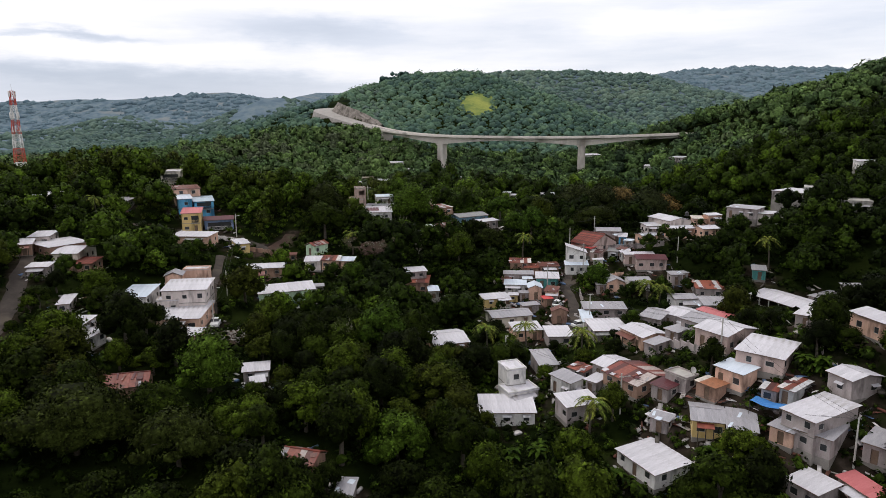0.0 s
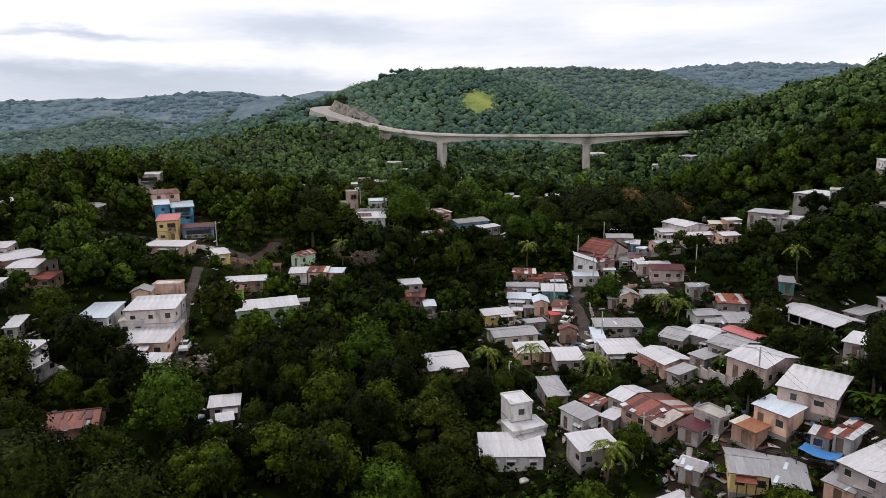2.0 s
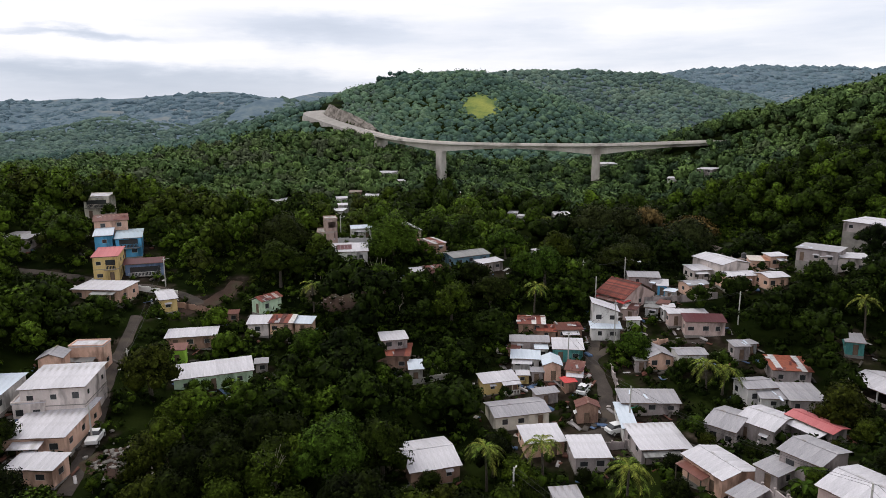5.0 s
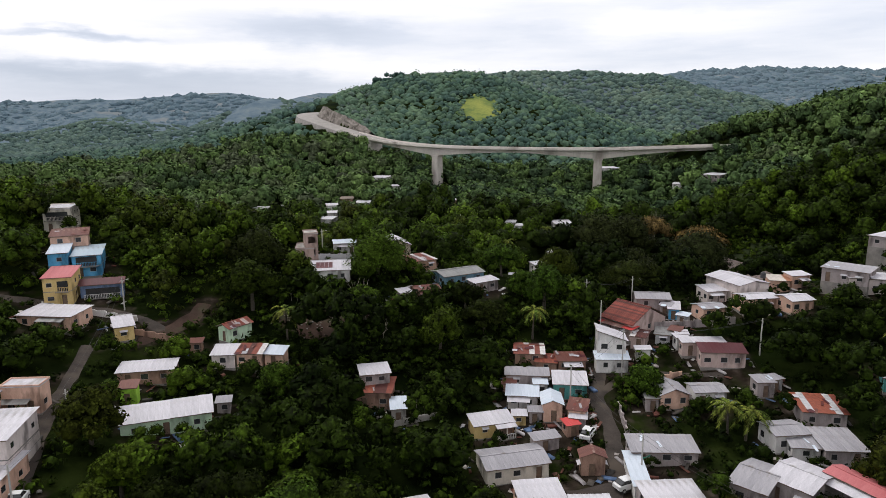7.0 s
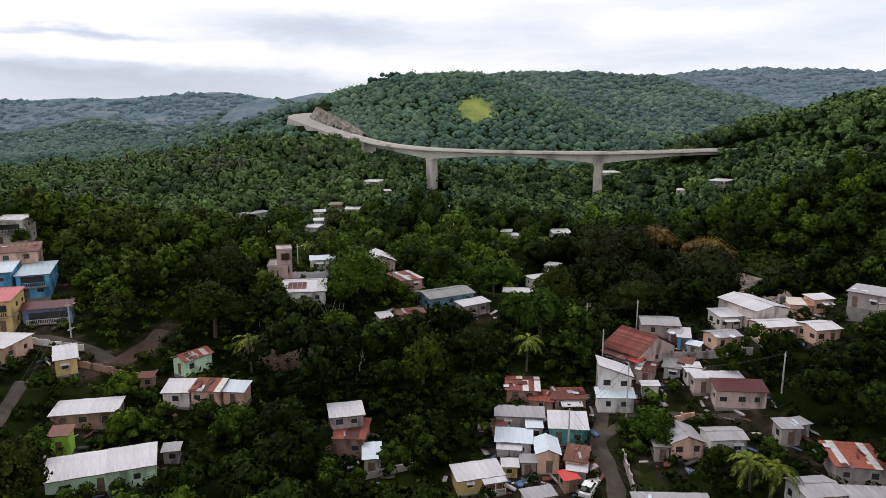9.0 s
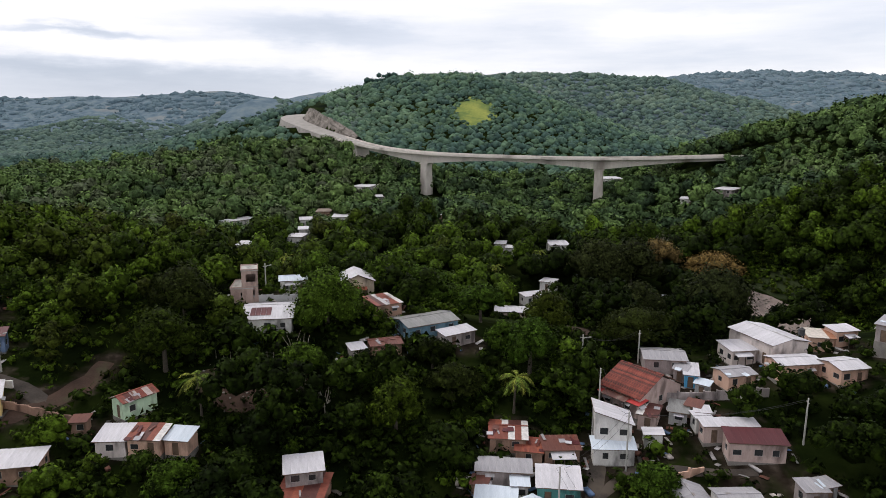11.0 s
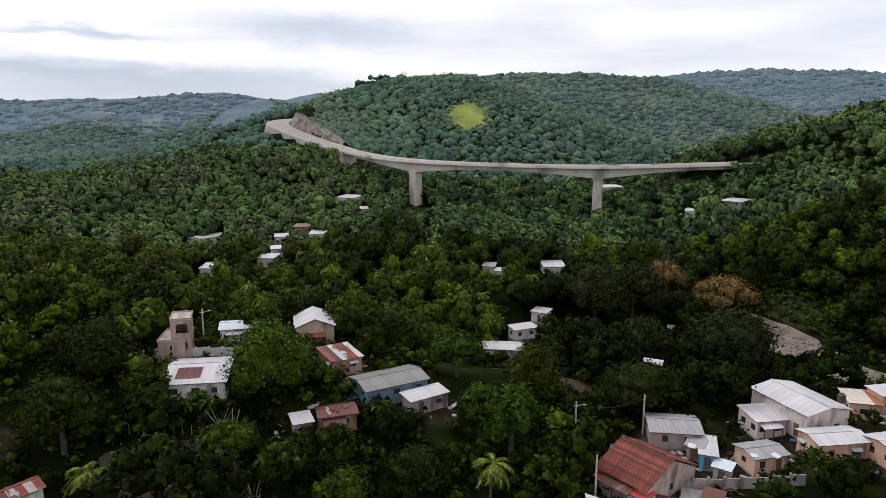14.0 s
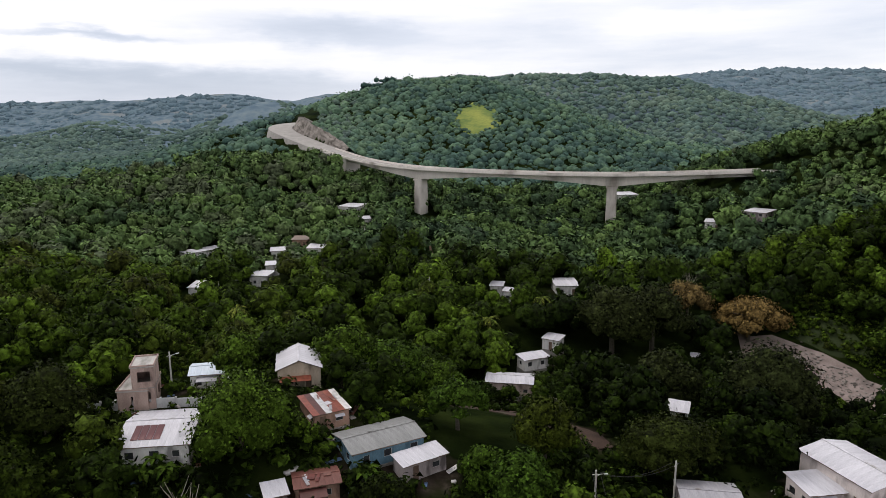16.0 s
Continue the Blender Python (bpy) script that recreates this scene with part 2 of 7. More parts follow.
MAT = {
    "leaf": foliage("leaf_green", LEAF_SHADE_STOPS, True),
    "leaf_wood": foliage("leaf_wood", WOOD_SHADE_STOPS, False),
    "leaf_slope_haze": foliage("leaf_slope_haze", SLOPE_HAZE_STOPS, False, 0.6, (0.68, 1.42), (0.48, 1.72)),
    "leaf_far_haze": foliage("leaf_far_haze", FAR_HAZE_STOPS, False, 0.35, (0.88, 1.12), (0.7, 1.32)),
    "leaf_hill_haze": foliage("leaf_hill_haze", HILL_HAZE_STOPS, False, 0.22, (0.85, 1.15), (0.7, 1.32)),
    "leaf_distant_haze": foliage("leaf_distant_haze", DISTANT_HAZE_STOPS, False, 0.15, (0.9, 1.1), (0.8, 1.2)),
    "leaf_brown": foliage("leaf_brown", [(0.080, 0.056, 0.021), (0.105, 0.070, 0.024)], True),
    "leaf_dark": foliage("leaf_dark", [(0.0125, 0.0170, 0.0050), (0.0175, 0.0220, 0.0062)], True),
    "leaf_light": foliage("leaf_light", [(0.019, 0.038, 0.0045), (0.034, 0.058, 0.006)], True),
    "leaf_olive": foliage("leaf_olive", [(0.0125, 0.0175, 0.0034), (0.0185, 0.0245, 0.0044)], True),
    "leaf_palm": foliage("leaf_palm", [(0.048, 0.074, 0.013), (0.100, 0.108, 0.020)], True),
    "bark": surface("bark", (0.035, 0.03, 0.024), (0.10, 0.085, 0.068), 3, 0.9, 0.5),
    "dead_wood": surface("dead_wood", (0.15, 0.13, 0.11), (0.32, 0.29, 0.25), 3, 0.9, 0.3),
    "tarmac": surface("tarmac", (0.22, 0.205, 0.19), (0.33, 0.31, 0.29), 0.3, 0.9, 0.2),
    "lane": surface("dusty_lane", (0.020, 0.0165, 0.014), (0.062, 0.050, 0.043), 0.35, 0.95, 0.3, stain=(0.075, 0.060, 0.048), stain_amount=0.4),
    "mud": surface("bare_mud", (0.024, 0.013, 0.009), (0.065, 0.038, 0.027), 0.3, 0.95, 0.4, stain=(0.05, 0.05, 0.025), stain_amount=0.3),
    "gravel": surface("river_gravel", (0.13, 0.100, 0.090), (0.27, 0.215, 0.195), 0.35, 0.9, 0.5, stain=(0.13, 0.105, 0.095), stain_amount=0.3),
    "rock": surface("rock", (0.10, 0.088, 0.078), (0.26, 0.23, 0.205), 0.4, 0.9, 0.6, stain=(0.07, 0.06, 0.05), stain_amount=0.35, stretch=(1, 1, 0.35)),
    "meadow": surface("meadow", (0.075, 0.125, 0.028), (0.25, 0.265, 0.055), 0.07, 0.95, 0.4, fine=9, stain=(0.055, 0.10, 0.03), stain_amount=0.5),
    "grass": surface("rough_grass", (0.009, 0.016, 0.0035), (0.024, 0.035, 0.007), 0.15, 0.95, 0.3),
    "concrete": surface("bridge_concrete", (0.50, 0.46, 0.42), (0.68, 0.63, 0.58), 0.12, 0.85, 0.15, stain=(0.27, 0.24, 0.21), stain_amount=0.3, stretch=(1, 1, 0.4)),
    "glass": surface("window_dark_glass", (0.02, 0.022, 0.025), (0.05, 0.052, 0.055), 0.5, 0.12, spec=0.6),
    "frame": surface("painted_frame", (0.26, 0.25, 0.235), (0.5, 0.49, 0.47), 1, 0.5),
    "door": surface("door_wood", (0.09, 0.06, 0.045), (0.19, 0.13, 0.09), 1.5, 0.6),
    "pole": surface("grey_pole", (0.30, 0.29, 0.27), (0.48, 0.47, 0.44), 0.6, 0.8),
    "wire": surface("black_wire", (0.03, 0.03, 0.03), (0.05, 0.05, 0.05), 1, 0.6),
    "mast_red": surface("mast_red", (0.38, 0.055, 0.035), (0.52, 0.09, 0.06), 0.5, 0.5),
    "mast_white": surface("mast_white", (0.62, 0.6, 0.58), (0.8, 0.79, 0.77), 0.5, 0.5),
    "car_white": surface("car_white", (0.62, 0.62, 0.62), (0.72, 0.72, 0.72), 0.5, 0.25, spec=0.5),
    "rubber": surface("rubber", (0.02, 0.02, 0.02), (0.035, 0.035, 0.035), 2, 0.8),
    "tank": surface("black_tank", (0.03, 0.03, 0.032), (0.06, 0.06, 0.065), 1, 0.5),
    "tarp_blue": surface("tarp_blue", (0.03, 0.13, 0.36), (0.06, 0.22, 0.5), 1, 0.5),
    "tarp_green": surface("tarp_green", (0.04, 0.34, 0.24), (0.08, 0.48, 0.34), 1, 0.5),
    "slab": surface("grey_slab", (0.17, 0.155, 0.142), (0.29, 0.27, 0.25), 0.6, 0.9, 0.2, stain=(0.16, 0.15, 0.14), stain_amount=0.4),
}
WALLS = {
    "white": ((0.58, 0.56, 0.54), (0.78, 0.76, 0.74)), "block": ((0.30, 0.255, 0.25), (0.45, 0.395, 0.385)), "yellow": ((0.56, 0.40, 0.15), (0.70, 0.53, 0.24)),
    "tinwall": ((0.34, 0.34, 0.34), (0.5, 0.5, 0.5)), "peach": ((0.60, 0.37, 0.27), (0.76, 0.51, 0.40)), "pink": ((0.46, 0.34, 0.31), (0.60, 0.47, 0.43)),
    "pinkwhite": ((0.60, 0.52, 0.49), (0.76, 0.68, 0.65)), "cream": ((0.56, 0.51, 0.43), (0.72, 0.67, 0.58)), "teal": ((0.06, 0.24, 0.23), (0.12, 0.36, 0.34)),
    "brick": ((0.27, 0.16, 0.12), (0.42, 0.27, 0.20)), "mint": ((0.48, 0.66, 0.46), (0.62, 0.78, 0.58)), "lime": ((0.30, 0.56, 0.05), (0.42, 0.70, 0.09)),
    "blue": ((0.10, 0.15, 0.26), (0.17, 0.24, 0.38)), "skyblue": ((0.08, 0.34, 0.60), (0.14, 0.46, 0.74)), "concrete": ((0.30, 0.28, 0.26), (0.44, 0.42, 0.39)),
    "tan": ((0.46, 0.38, 0.29), (0.60, 0.51, 0.40)), "ruin": ((0.30, 0.21, 0.18), (0.48, 0.36, 0.31)), "bluewall": ((0.08, 0.16, 0.22), (0.16, 0.27, 0.34)), "open": ((0.45, 0.43, 0.4), (0.6, 0.58, 0.55)),
}
ROOFS = {
    "white": ((0.36, 0.352, 0.38), (0.61, 0.592, 0.63), (0.29, 0.275, 0.26), 0.34), "tin": ((0.20, 0.196, 0.213), (0.38, 0.367, 0.39), (0.17, 0.14, 0.12), 0.36),
    "bluewhite": ((0.42, 0.48, 0.55), (0.62, 0.67, 0.74), (0.4, 0.4, 0.42), 0.15), "pinkroof": ((0.38, 0.095, 0.10), (0.50, 0.17, 0.175), (0.26, 0.085, 0.085), 0.25),
    "redroof": ((0.42, 0.040, 0.040), (0.54, 0.075, 0.07), (0.3, 0.09, 0.07), 0.3), "maroon": ((0.055, 0.012, 0.016), (0.10, 0.024, 0.028), (0.2, 0.1, 0.09), 0.15),
    "rust": ((0.085, 0.030, 0.024), (0.18, 0.070, 0.052), (0.30, 0.21, 0.17), 0.35), "tile": ((0.13, 0.036, 0.026), (0.25, 0.075, 0.052), (0.065, 0.036, 0.030), 0.62),
    "greytin": ((0.13, 0.13, 0.13), (0.27, 0.27, 0.265), (0.07, 0.065, 0.06), 0.5), "concrete": ((0.30, 0.28, 0.26), (0.44, 0.42, 0.39), (0.2, 0.19, 0.17), 0.4),
    "skyroof": ((0.30, 0.38, 0.44), (0.42, 0.50, 0.56), (0.25, 0.25, 0.25), 0.3), "brownroof": ((0.16, 0.12, 0.10), (0.26, 0.20, 0.16), (0.1, 0.08, 0.07), 0.3),
}
WALL_MAT = {k: surface("wall_" + k, tuple(0.85 * c for c in a), tuple(0.96 * c for c in b), 0.7, 0.85, 0.15, stain=tuple(0.4 * c for c in a), stain_amount=0.3, stretch=(1, 1, 0.4)) for k, (a, b) in WALLS.items()}
ROOF_MAT = {k: surface("roof_" + k, a, b, 0.8, 0.5, 0.1, vary=0.16, stain=s, stain_amount=q, stretch=(1, 0.35, 1)) for k, (a, b, s, q) in ROOFS.items()}
ROOF_MAT["tile"] = surface("roof_tile", (0.13, 0.030, 0.023), (0.26, 0.066, 0.048), 1.6, 0.8, 0.5, vary=0.3, stain=(0.045, 0.026, 0.022), stain_amount=0.55, fine=9)
ROOF_MAT["rusttin"] = patchwork("roof_rusttin", [(0.17, 0.048, 0.032), (0.46, 0.46, 0.47), (0.26, 0.075, 0.045), (0.08, 0.028, 0.024), (0.56, 0.54, 0.53), (0.20, 0.055, 0.036)])
ROOF_MAT["rustmix"] = patchwork("roof_rustmix", [(0.17, 0.040, 0.028), (0.12, 0.030, 0.023), (0.22, 0.065, 0.045), (0.09, 0.026, 0.022), (0.19, 0.048, 0.034), (0.38, 0.32, 0.30)])
ROOF_MAT["orange"] = patchwork("roof_orange", [(0.50, 0.30, 0.15), (0.42, 0.22, 0.10), (0.55, 0.50, 0.45), (0.30, 0.13, 0.07)])


# ---- the lie of the land ----
# heights of broad swells, on lattices 40, 80 and about 150 m apart
NEAR_SWELLS = [
    [-0.9, -2.9, -2.2, 2.9, 5.3, 2.9, 4.1],
    [-4.4, -0.5, 7.5, 2.4, 10.7, 4.3, -0.9],
    [-5.8, -2.8, -0.9, 1.7, 3.1, 3.5, -1.1],
    [-5.6, -1.1, -4.6, -2.1, 10.9, -6.0, -1.2],
    [-10.0, -7.2, -4.1, -1.9, 5.0, -9.1, 2.9],
    [-11.5, 12.4, -5.3, -0.4, 3.2, -6.2, 2.2],
    [-10.5, 5.3, -11.4, 9.7, -0.0, -10.5, -0.4],
    [-1.8, 6.5, 6.1, -0.4, 10.2, -13.0, 7.5],
    [-0.0, 0.5, 4.0, 1.5, 4.1, 13.0, 6.6],
]
MID_SWELLS = [
    [1.0, 4.4, 2.7],
    [1.2, 3.8, 0.2],
    [-5.1, 6.6, 19.2],
    [8.6, -4.2, -1.5],
    [-11.2, -3.1, -6.3],
    [9.7, 20.7, 4.3],
    [27.4, 17.9, 17.8],
    [14.6, 20.9, 22.8],
]
FAR_SWELLS = [
    [7.9, 7.9, 3.8, 11.3],
    [10.3, 14.5, 15.1, 17.9],
    [1.5, 0.2, 17.9, 19.2],
    [17.3, 11.0, 16.2, 12.7],
    [30.9, 40.4, 33.7, 7.2],
    [12.4, 11.2, 34.1, 4.9],
    [-3.4, 27.4, 38.4, 3.5],
    [25.3, 31.3, -5.2, -0.9],
]
SWELLS = []
for i, row in enumerate(NEAR_SWELLS):
    SWELLS += [((-140 + 40 * i, 60 + 40 * j, 36, 36), v) for j, v in enumerate(row)]
for i, row in enumerate(MID_SWELLS):
    SWELLS += [((-240 + 80 * i, 360 + 80 * j, 70, 65), v) for j, v in enumerate(row)]
for cx, row in zip((-600, -420, -260, -130, 0, 130, 260, 420), FAR_SWELLS):
    SWELLS += [((cx, cy, 140, 130), v) for cy, v in zip((640, 780, 920, 1100), row)]
# single hills beside the valley
SWELLS.append(((-250, 200, 100, 110), 16.2))
SWELLS.append(((-300, 320, 100, 100), 3.1))
SWELLS.append(((300, 220, 100, 120), 44.6))
SWELLS.append(((420, 350, 120, 140), 86.0))
SWELLS.append(((0, -20, 120, 60), -6.5))
# the crests beyond the bridge: (x, y, height) along each, how steep its flanks fall, how round its top is
CRESTS = [
    ([(-104, 606, 68), (-78, 660, 84), (-53, 690, 93), (-25, 700, 101), (20, 705, 104), (48, 690, 95), (70, 672, 81), (113, 652, 67), (180, 622, 51), (241, 600, 39), (300, 580, 30)], 0.40, 26),
    ([(-104, 600, 64), (-150, 640, 57), (-214, 685, 46), (-290, 660, 36), (-380, 600, 28), (-480, 520, 24)], 0.26, 30),
    ([(-60, 1240, 112), (0, 1210, 131), (100, 1225, 136), (200, 1200, 135), (330, 1180, 131), (362, 1165, 118), (430, 1130, 97), (500, 1085, 72), (570, 1050, 50)], 0.36, 30),
    ([(362, 1165, 112), (330, 1040, 92), (290, 940, 66), (270, 850, 44)], 0.45, 20),
    ([(150, 1210, 130), (150, 1050, 98), (170, 930, 64)], 0.42, 25),
    ([(700, 1700, 96), (900, 1750, 120), (1100, 1700, 132), (1350, 1650, 166), (1700, 1600, 190)], 0.3, 50),
    ([(760, 2400, 200), (900, 2500, 222), (1100, 2550, 233), (1350, 2500, 226), (1480, 2450, 216), (1650, 2450, 246), (1950, 2350, 262)], 0.3, 70),
    ([(1000, 2520, 215), (950, 2250, 150), (880, 2080, 90)], 0.34, 40),
    ([(1400, 2500, 205), (1330, 2250, 150), (1270, 2050, 110)], 0.34, 40),
    ([(-410, 1520, 92), (-365, 1500, 104), (-320, 1510, 92)], 0.5, 40),
    ([(-330, 1500, 88), (-230, 1420, 84), (-150, 1300, 86), (-110, 1100, 84)], 0.3, 40),
    ([(-820, 1560, 52), (-700, 1500, 64), (-600, 1540, 54)], 0.22, 40),
    ([(-2700, 2900, 140), (-1967, 3000, 132), (-1815, 3000, 152), (-1640, 3000, 143), (-1465, 3000, 155), (-1290, 3000, 151), (-1089, 3000, 174), (-888, 3000, 172), (-737, 3050, 152), (-600, 3100, 130), (-400, 3200, 120)], 0.34, 60),
    ([(-1820, 3000, 146), (-1780, 2750, 95), (-1720, 2550, 55)], 0.32, 40),
    ([(-1090, 3000, 168), (-1060, 2780, 110), (-1000, 2600, 60)], 0.32, 40),
    ([(-1460, 3000, 150), (-1400, 2760, 90), (-1350, 2550, 45)], 0.32, 40),
    ([(-700, 3900, 205), (-380, 3900, 190), (0, 4000, 215), (500, 4100, 260), (1100, 4200, 300), (1700, 4000, 330)], 0.3, 80),
]


def beyond(x, y):
    """The land past the bridge: a low plain, out of which the crests rise."""
    z = 15 + 4 * np.sin(x / 210 + 0.6) * np.sin(y / 260) + 3 * np.sin(x / 90 - y / 130)
    for pts, steep, soft in CRESTS:
        top = np.full(z.shape, -200.0)
        for (ax, ay, az), (bx, by, bz) in zip(pts, pts[1:]):
            ux, uy = bx - ax, by - ay
            t = np.clip(((x - ax) * ux + (y - ay) * uy) / (ux * ux + uy * uy), 0, 1)
            d = np.hypot(x - ax - t * ux, y - ay - t * uy)
            top = np.maximum(top, az + t * (bz - az) - steep * (np.sqrt(d * d + soft * soft) - soft))
        z = 5 * np.logaddexp(z / 5, top / 5)
    far = np.clip((np.hypot(x, y) - 560) / 700, 0.25, 1)
    # gullies and knolls on the flanks
    return z + far * (5.5 * np.sin(x / 53 + 1.3 * np.sin(y / 140)) * np.sin(y / 67 + 0.7) + 3.0 * np.sin(x / 27 + y / 41) * np.sin(y / 33 - x / 51))


def ground(x, y):
    """Height of the land at x, y (numbers or arrays)."""
    x, y = np.broadcast_arrays(np.asarray(x, float), np.asarray(y, float))
    z = np.full(x.shape, 22.0)
    for (cx, cy, rx, ry), a in SWELLS:
        z = z + a * np.exp(-((x - cx) / rx) ** 2 - ((y - cy) / ry) ** 2)
    w = np.clip((y - 440) / 130, 0, 1)
    w = w * w * (3 - 2 * w) * (1 - 0.95 * np.exp(-((x + 80) / 42) ** 2 - ((y - 535) / 70) ** 2))
    return z * (1 - w) + beyond(x, y) * w


def bench(x, y, z):
    """Cuts the land down along the highway, so that it runs on a bench with the valley side falling away."""
    for p, q in zip(ROAD_BENCH, ROAD_BENCH[1:]):
        t = (q - p).normalized()
        dx, dy = x - p.x, y - p.y
        along, side = dx * t.x + dy * t.y, dx * -t.y + dy * t.x      # side: positive towards the valley
        near = np.abs(along) < 9
        roof = p.z - 2.2 - 0.32 * np.clip(side - 7.5, 0, None)
        z = np.where(near & (side > -9.0) & (side < 45), np.minimum(z, roof), z)
    return z


ROAD_BENCH = [Vector(p) for p in ((-44, 496, 52.8), (-52, 506, 54.5), (-64, 519.5, 57), (-76, 533, 60), (-87, 546, 63), (-96, 560, 65.4), (-100, 575, 67.2), (-101, 590, 68.4), (-99, 606, 69.3), (-93, 622, 70))]
STEP_Z, X0_Z, Y0_Z = 3.0, -900.0, 30.0
LAND = np.stack(np.meshgrid(np.arange(X0_Z, 900, STEP_Z), np.arange(Y0_Z, 960, STEP_Z)), 0)
LAND_Z = bench(LAND[0], LAND[1], ground(LAND[0], LAND[1])).tolist()


def gz(x, y):
    """Height of the land at one place."""
    u, v = (x - X0_Z) / STEP_Z, (y - Y0_Z) / STEP_Z
    i, j = int(u), int(v)
    if i < 0 or j < 0 or i > len(LAND_Z[0]) - 2 or j > len(LAND_Z) - 2:
        return float(ground(x, y))
    u, v = u - i, v - j
    r, s = LAND_Z[j], LAND_Z[j + 1]
    return (r[i] * (1 - u) + r[i + 1] * u) * (1 - v) + (s[i] * (1 - u) + s[i + 1] * u) * v


def mesh_from(name, verts, faces, material, smooth=False):
    me = bpy.data.meshes.new(name)
    me.from_pydata([tuple(v) for v in verts], [], faces)
    me.materials.append(material)
    if smooth:
        me.polygons.foreach_set("use_smooth", [True] * len(me.polygons))
    me.update()
    return me


def part(name, bm, material, parent, label=""):
    """Links a bmesh (or a mesh) as one mesh object under a thing or a part."""
    if isinstance(bm, bmesh.types.BMesh):
        me = bpy.data.meshes.new(name)
        bmesh.ops.recalc_face_normals(bm, faces=bm.faces)
        bm.to_mesh(me)
        bm.free()
        me.materials.append(material)
    else:
        me = bm
    ob = new(name, me)
    ob.parent = parent
    if label:
        tagged(ob, label=label)
    return ob


def box(bm, x0, x1, y0, y1, z0, z1, m=None):
    """A box between corners, turned by m."""
    v = [bm.verts.new(m @ Vector(p) if m else p) for p in ((x0, y0, z0), (x1, y0, z0), (x1, y1, z0), (x0, y1, z0), (x0, y0, z1), (x1, y0, z1), (x1, y1, z1), (x0, y1, z1))]
    for f in ((0, 3, 2, 1), (4, 5, 6, 7), (0, 1, 5, 4), (1, 2, 6, 5), (2, 3, 7, 6), (3, 0, 4, 7)):
        bm.faces.new([v[i] for i in f])


def tube(bm, pts, radii, sides=7):
    """A tapered, bending round rod through points."""
    rings = []
    for i, p in enumerate(pts):
        a = Vector(pts[max(i - 1, 0)])
        b = Vector(pts[min(i + 1, len(pts) - 1)])
        d = (b - a).normalized()
        s = d.cross(Vector((0.3, 0.9, 0.1))).normalized()
        t = d.cross(s)
        rings.append([bm.verts.new(Vector(p) + radii[i] * (math.cos(2 * math.pi * k / sides) * s + math.sin(2 * math.pi * k / sides) * t)) for k in range(sides)])
    for r, q in zip(rings, rings[1:]):
        for k in range(sides):
            bm.faces.new((r[k], r[(k + 1) % sides], q[(k + 1) % sides], q[k]))
    bm.faces.new(rings[0][::-1])
    bm.faces.new(rings[-1])


# ---- the plan: lanes, river, road; used by the ground, the woods and the houses ----
def spline(pts, step=3.0):
    """Points along a smooth curve through the given ones."""
    pts = [Vector(p) for p in pts]
    out = []
    for i in range(len(pts) - 1):
        p0, p1, p2, p3 = pts[max(i - 1, 0)], pts[i], pts[i + 1], pts[min(i + 2, len(pts) - 1)]
        n = max(2, int((p2 - p1).length / step))
        for k in range(n):
            t = k / n
            out.append(0.5 * ((2 * p1) + (p2 - p0) * t + (2 * p0 - 5 * p1 + 4 * p2 - p3) * t * t + (3 * p1 - p0 - 3 * p2 + p3) * t ** 3))
    out.append(pts[-1])
    return out


LANES = {
    "village": ([(24, 137, 0), (28.5, 144, 0), (30.5, 152, 0), (31.3, 160, 0), (31, 168, 0), (33, 176, 0)], 2.4),
    "square": ([(22, 143, 0), (30, 144.5, 0), (36, 143.8, 0)], 3.0),
    "upper": ([(31, 168, 0), (38, 174, 0), (46, 173, 0), (54, 172, 0)], 1.5),
    "row": ([(-45, 121, 0), (-46.5, 128, 0), (-50, 140, 0), (-53.4, 150, 0), (-56, 162, 0), (-58, 172, 0)], 2.0),
    "hamlet": ([(-44, 191, 0), (-45, 185, 0), (-47.5, 180, 0), (-52, 176, 0)], 3.4),
    "track": ([(17, 252, 0), (23, 238, 0), (30, 228, 0), (36.5, 220, 0), (39.5, 213, 0)], 3.6),
    "hillside": ([(-80, 112, 0), (-83, 124, 0), (-88, 136, 0), (-92, 147, 0)], 3.2),
    "terrace": ([(-88, 183, 0), (-72, 184, 0), (-56, 184, 0), (-48, 180, 0)], 2.6),
}
RIVER = [(119, 236, 0), (117, 248, 0), (113.5, 260, 0), (110.5, 269, 0), (106, 277.5, 0), (101.5, 283.5, 0), (96.8, 287.5, 0), (90, 289.5, 0)]
DECK = [(210, 408, 53.4), (180, 413, 51.2), (150, 420, 49.5), (116, 421, 48.4), (82, 424, 47.7), (40, 436, 47.7), (-1, 456, 48.3), (-30, 480, 50.3), (-52, 506, 54), (-76, 533, 59.8), (-96, 560, 65.4), (-101, 590, 68.4), (-93, 622, 70), (-78, 660, 72)]
deck_line = spline(DECK, 4.0)
river_line = spline(RIVER, 3.0)
lane_lines = [(spline(p, 2.0), w) for p, w in LANES.values()]

PALMS = [(25.9, 122.2, 6.5), (8.6, 130.2, 6.5), (16.7, 132.3, 6), (48.0, 154.9, 6), (-24.8, 180.2, 7.4), (50.8, 154.8, 5), (22.3, 97.2, 6), (-36, 279, 7.4), (39.5, 292, 7.4), (82, 167, 7.2), (26, 284, 6.6), (-93.5, 180, 7.4), (22, 186, 6.2)]   # x, y, height
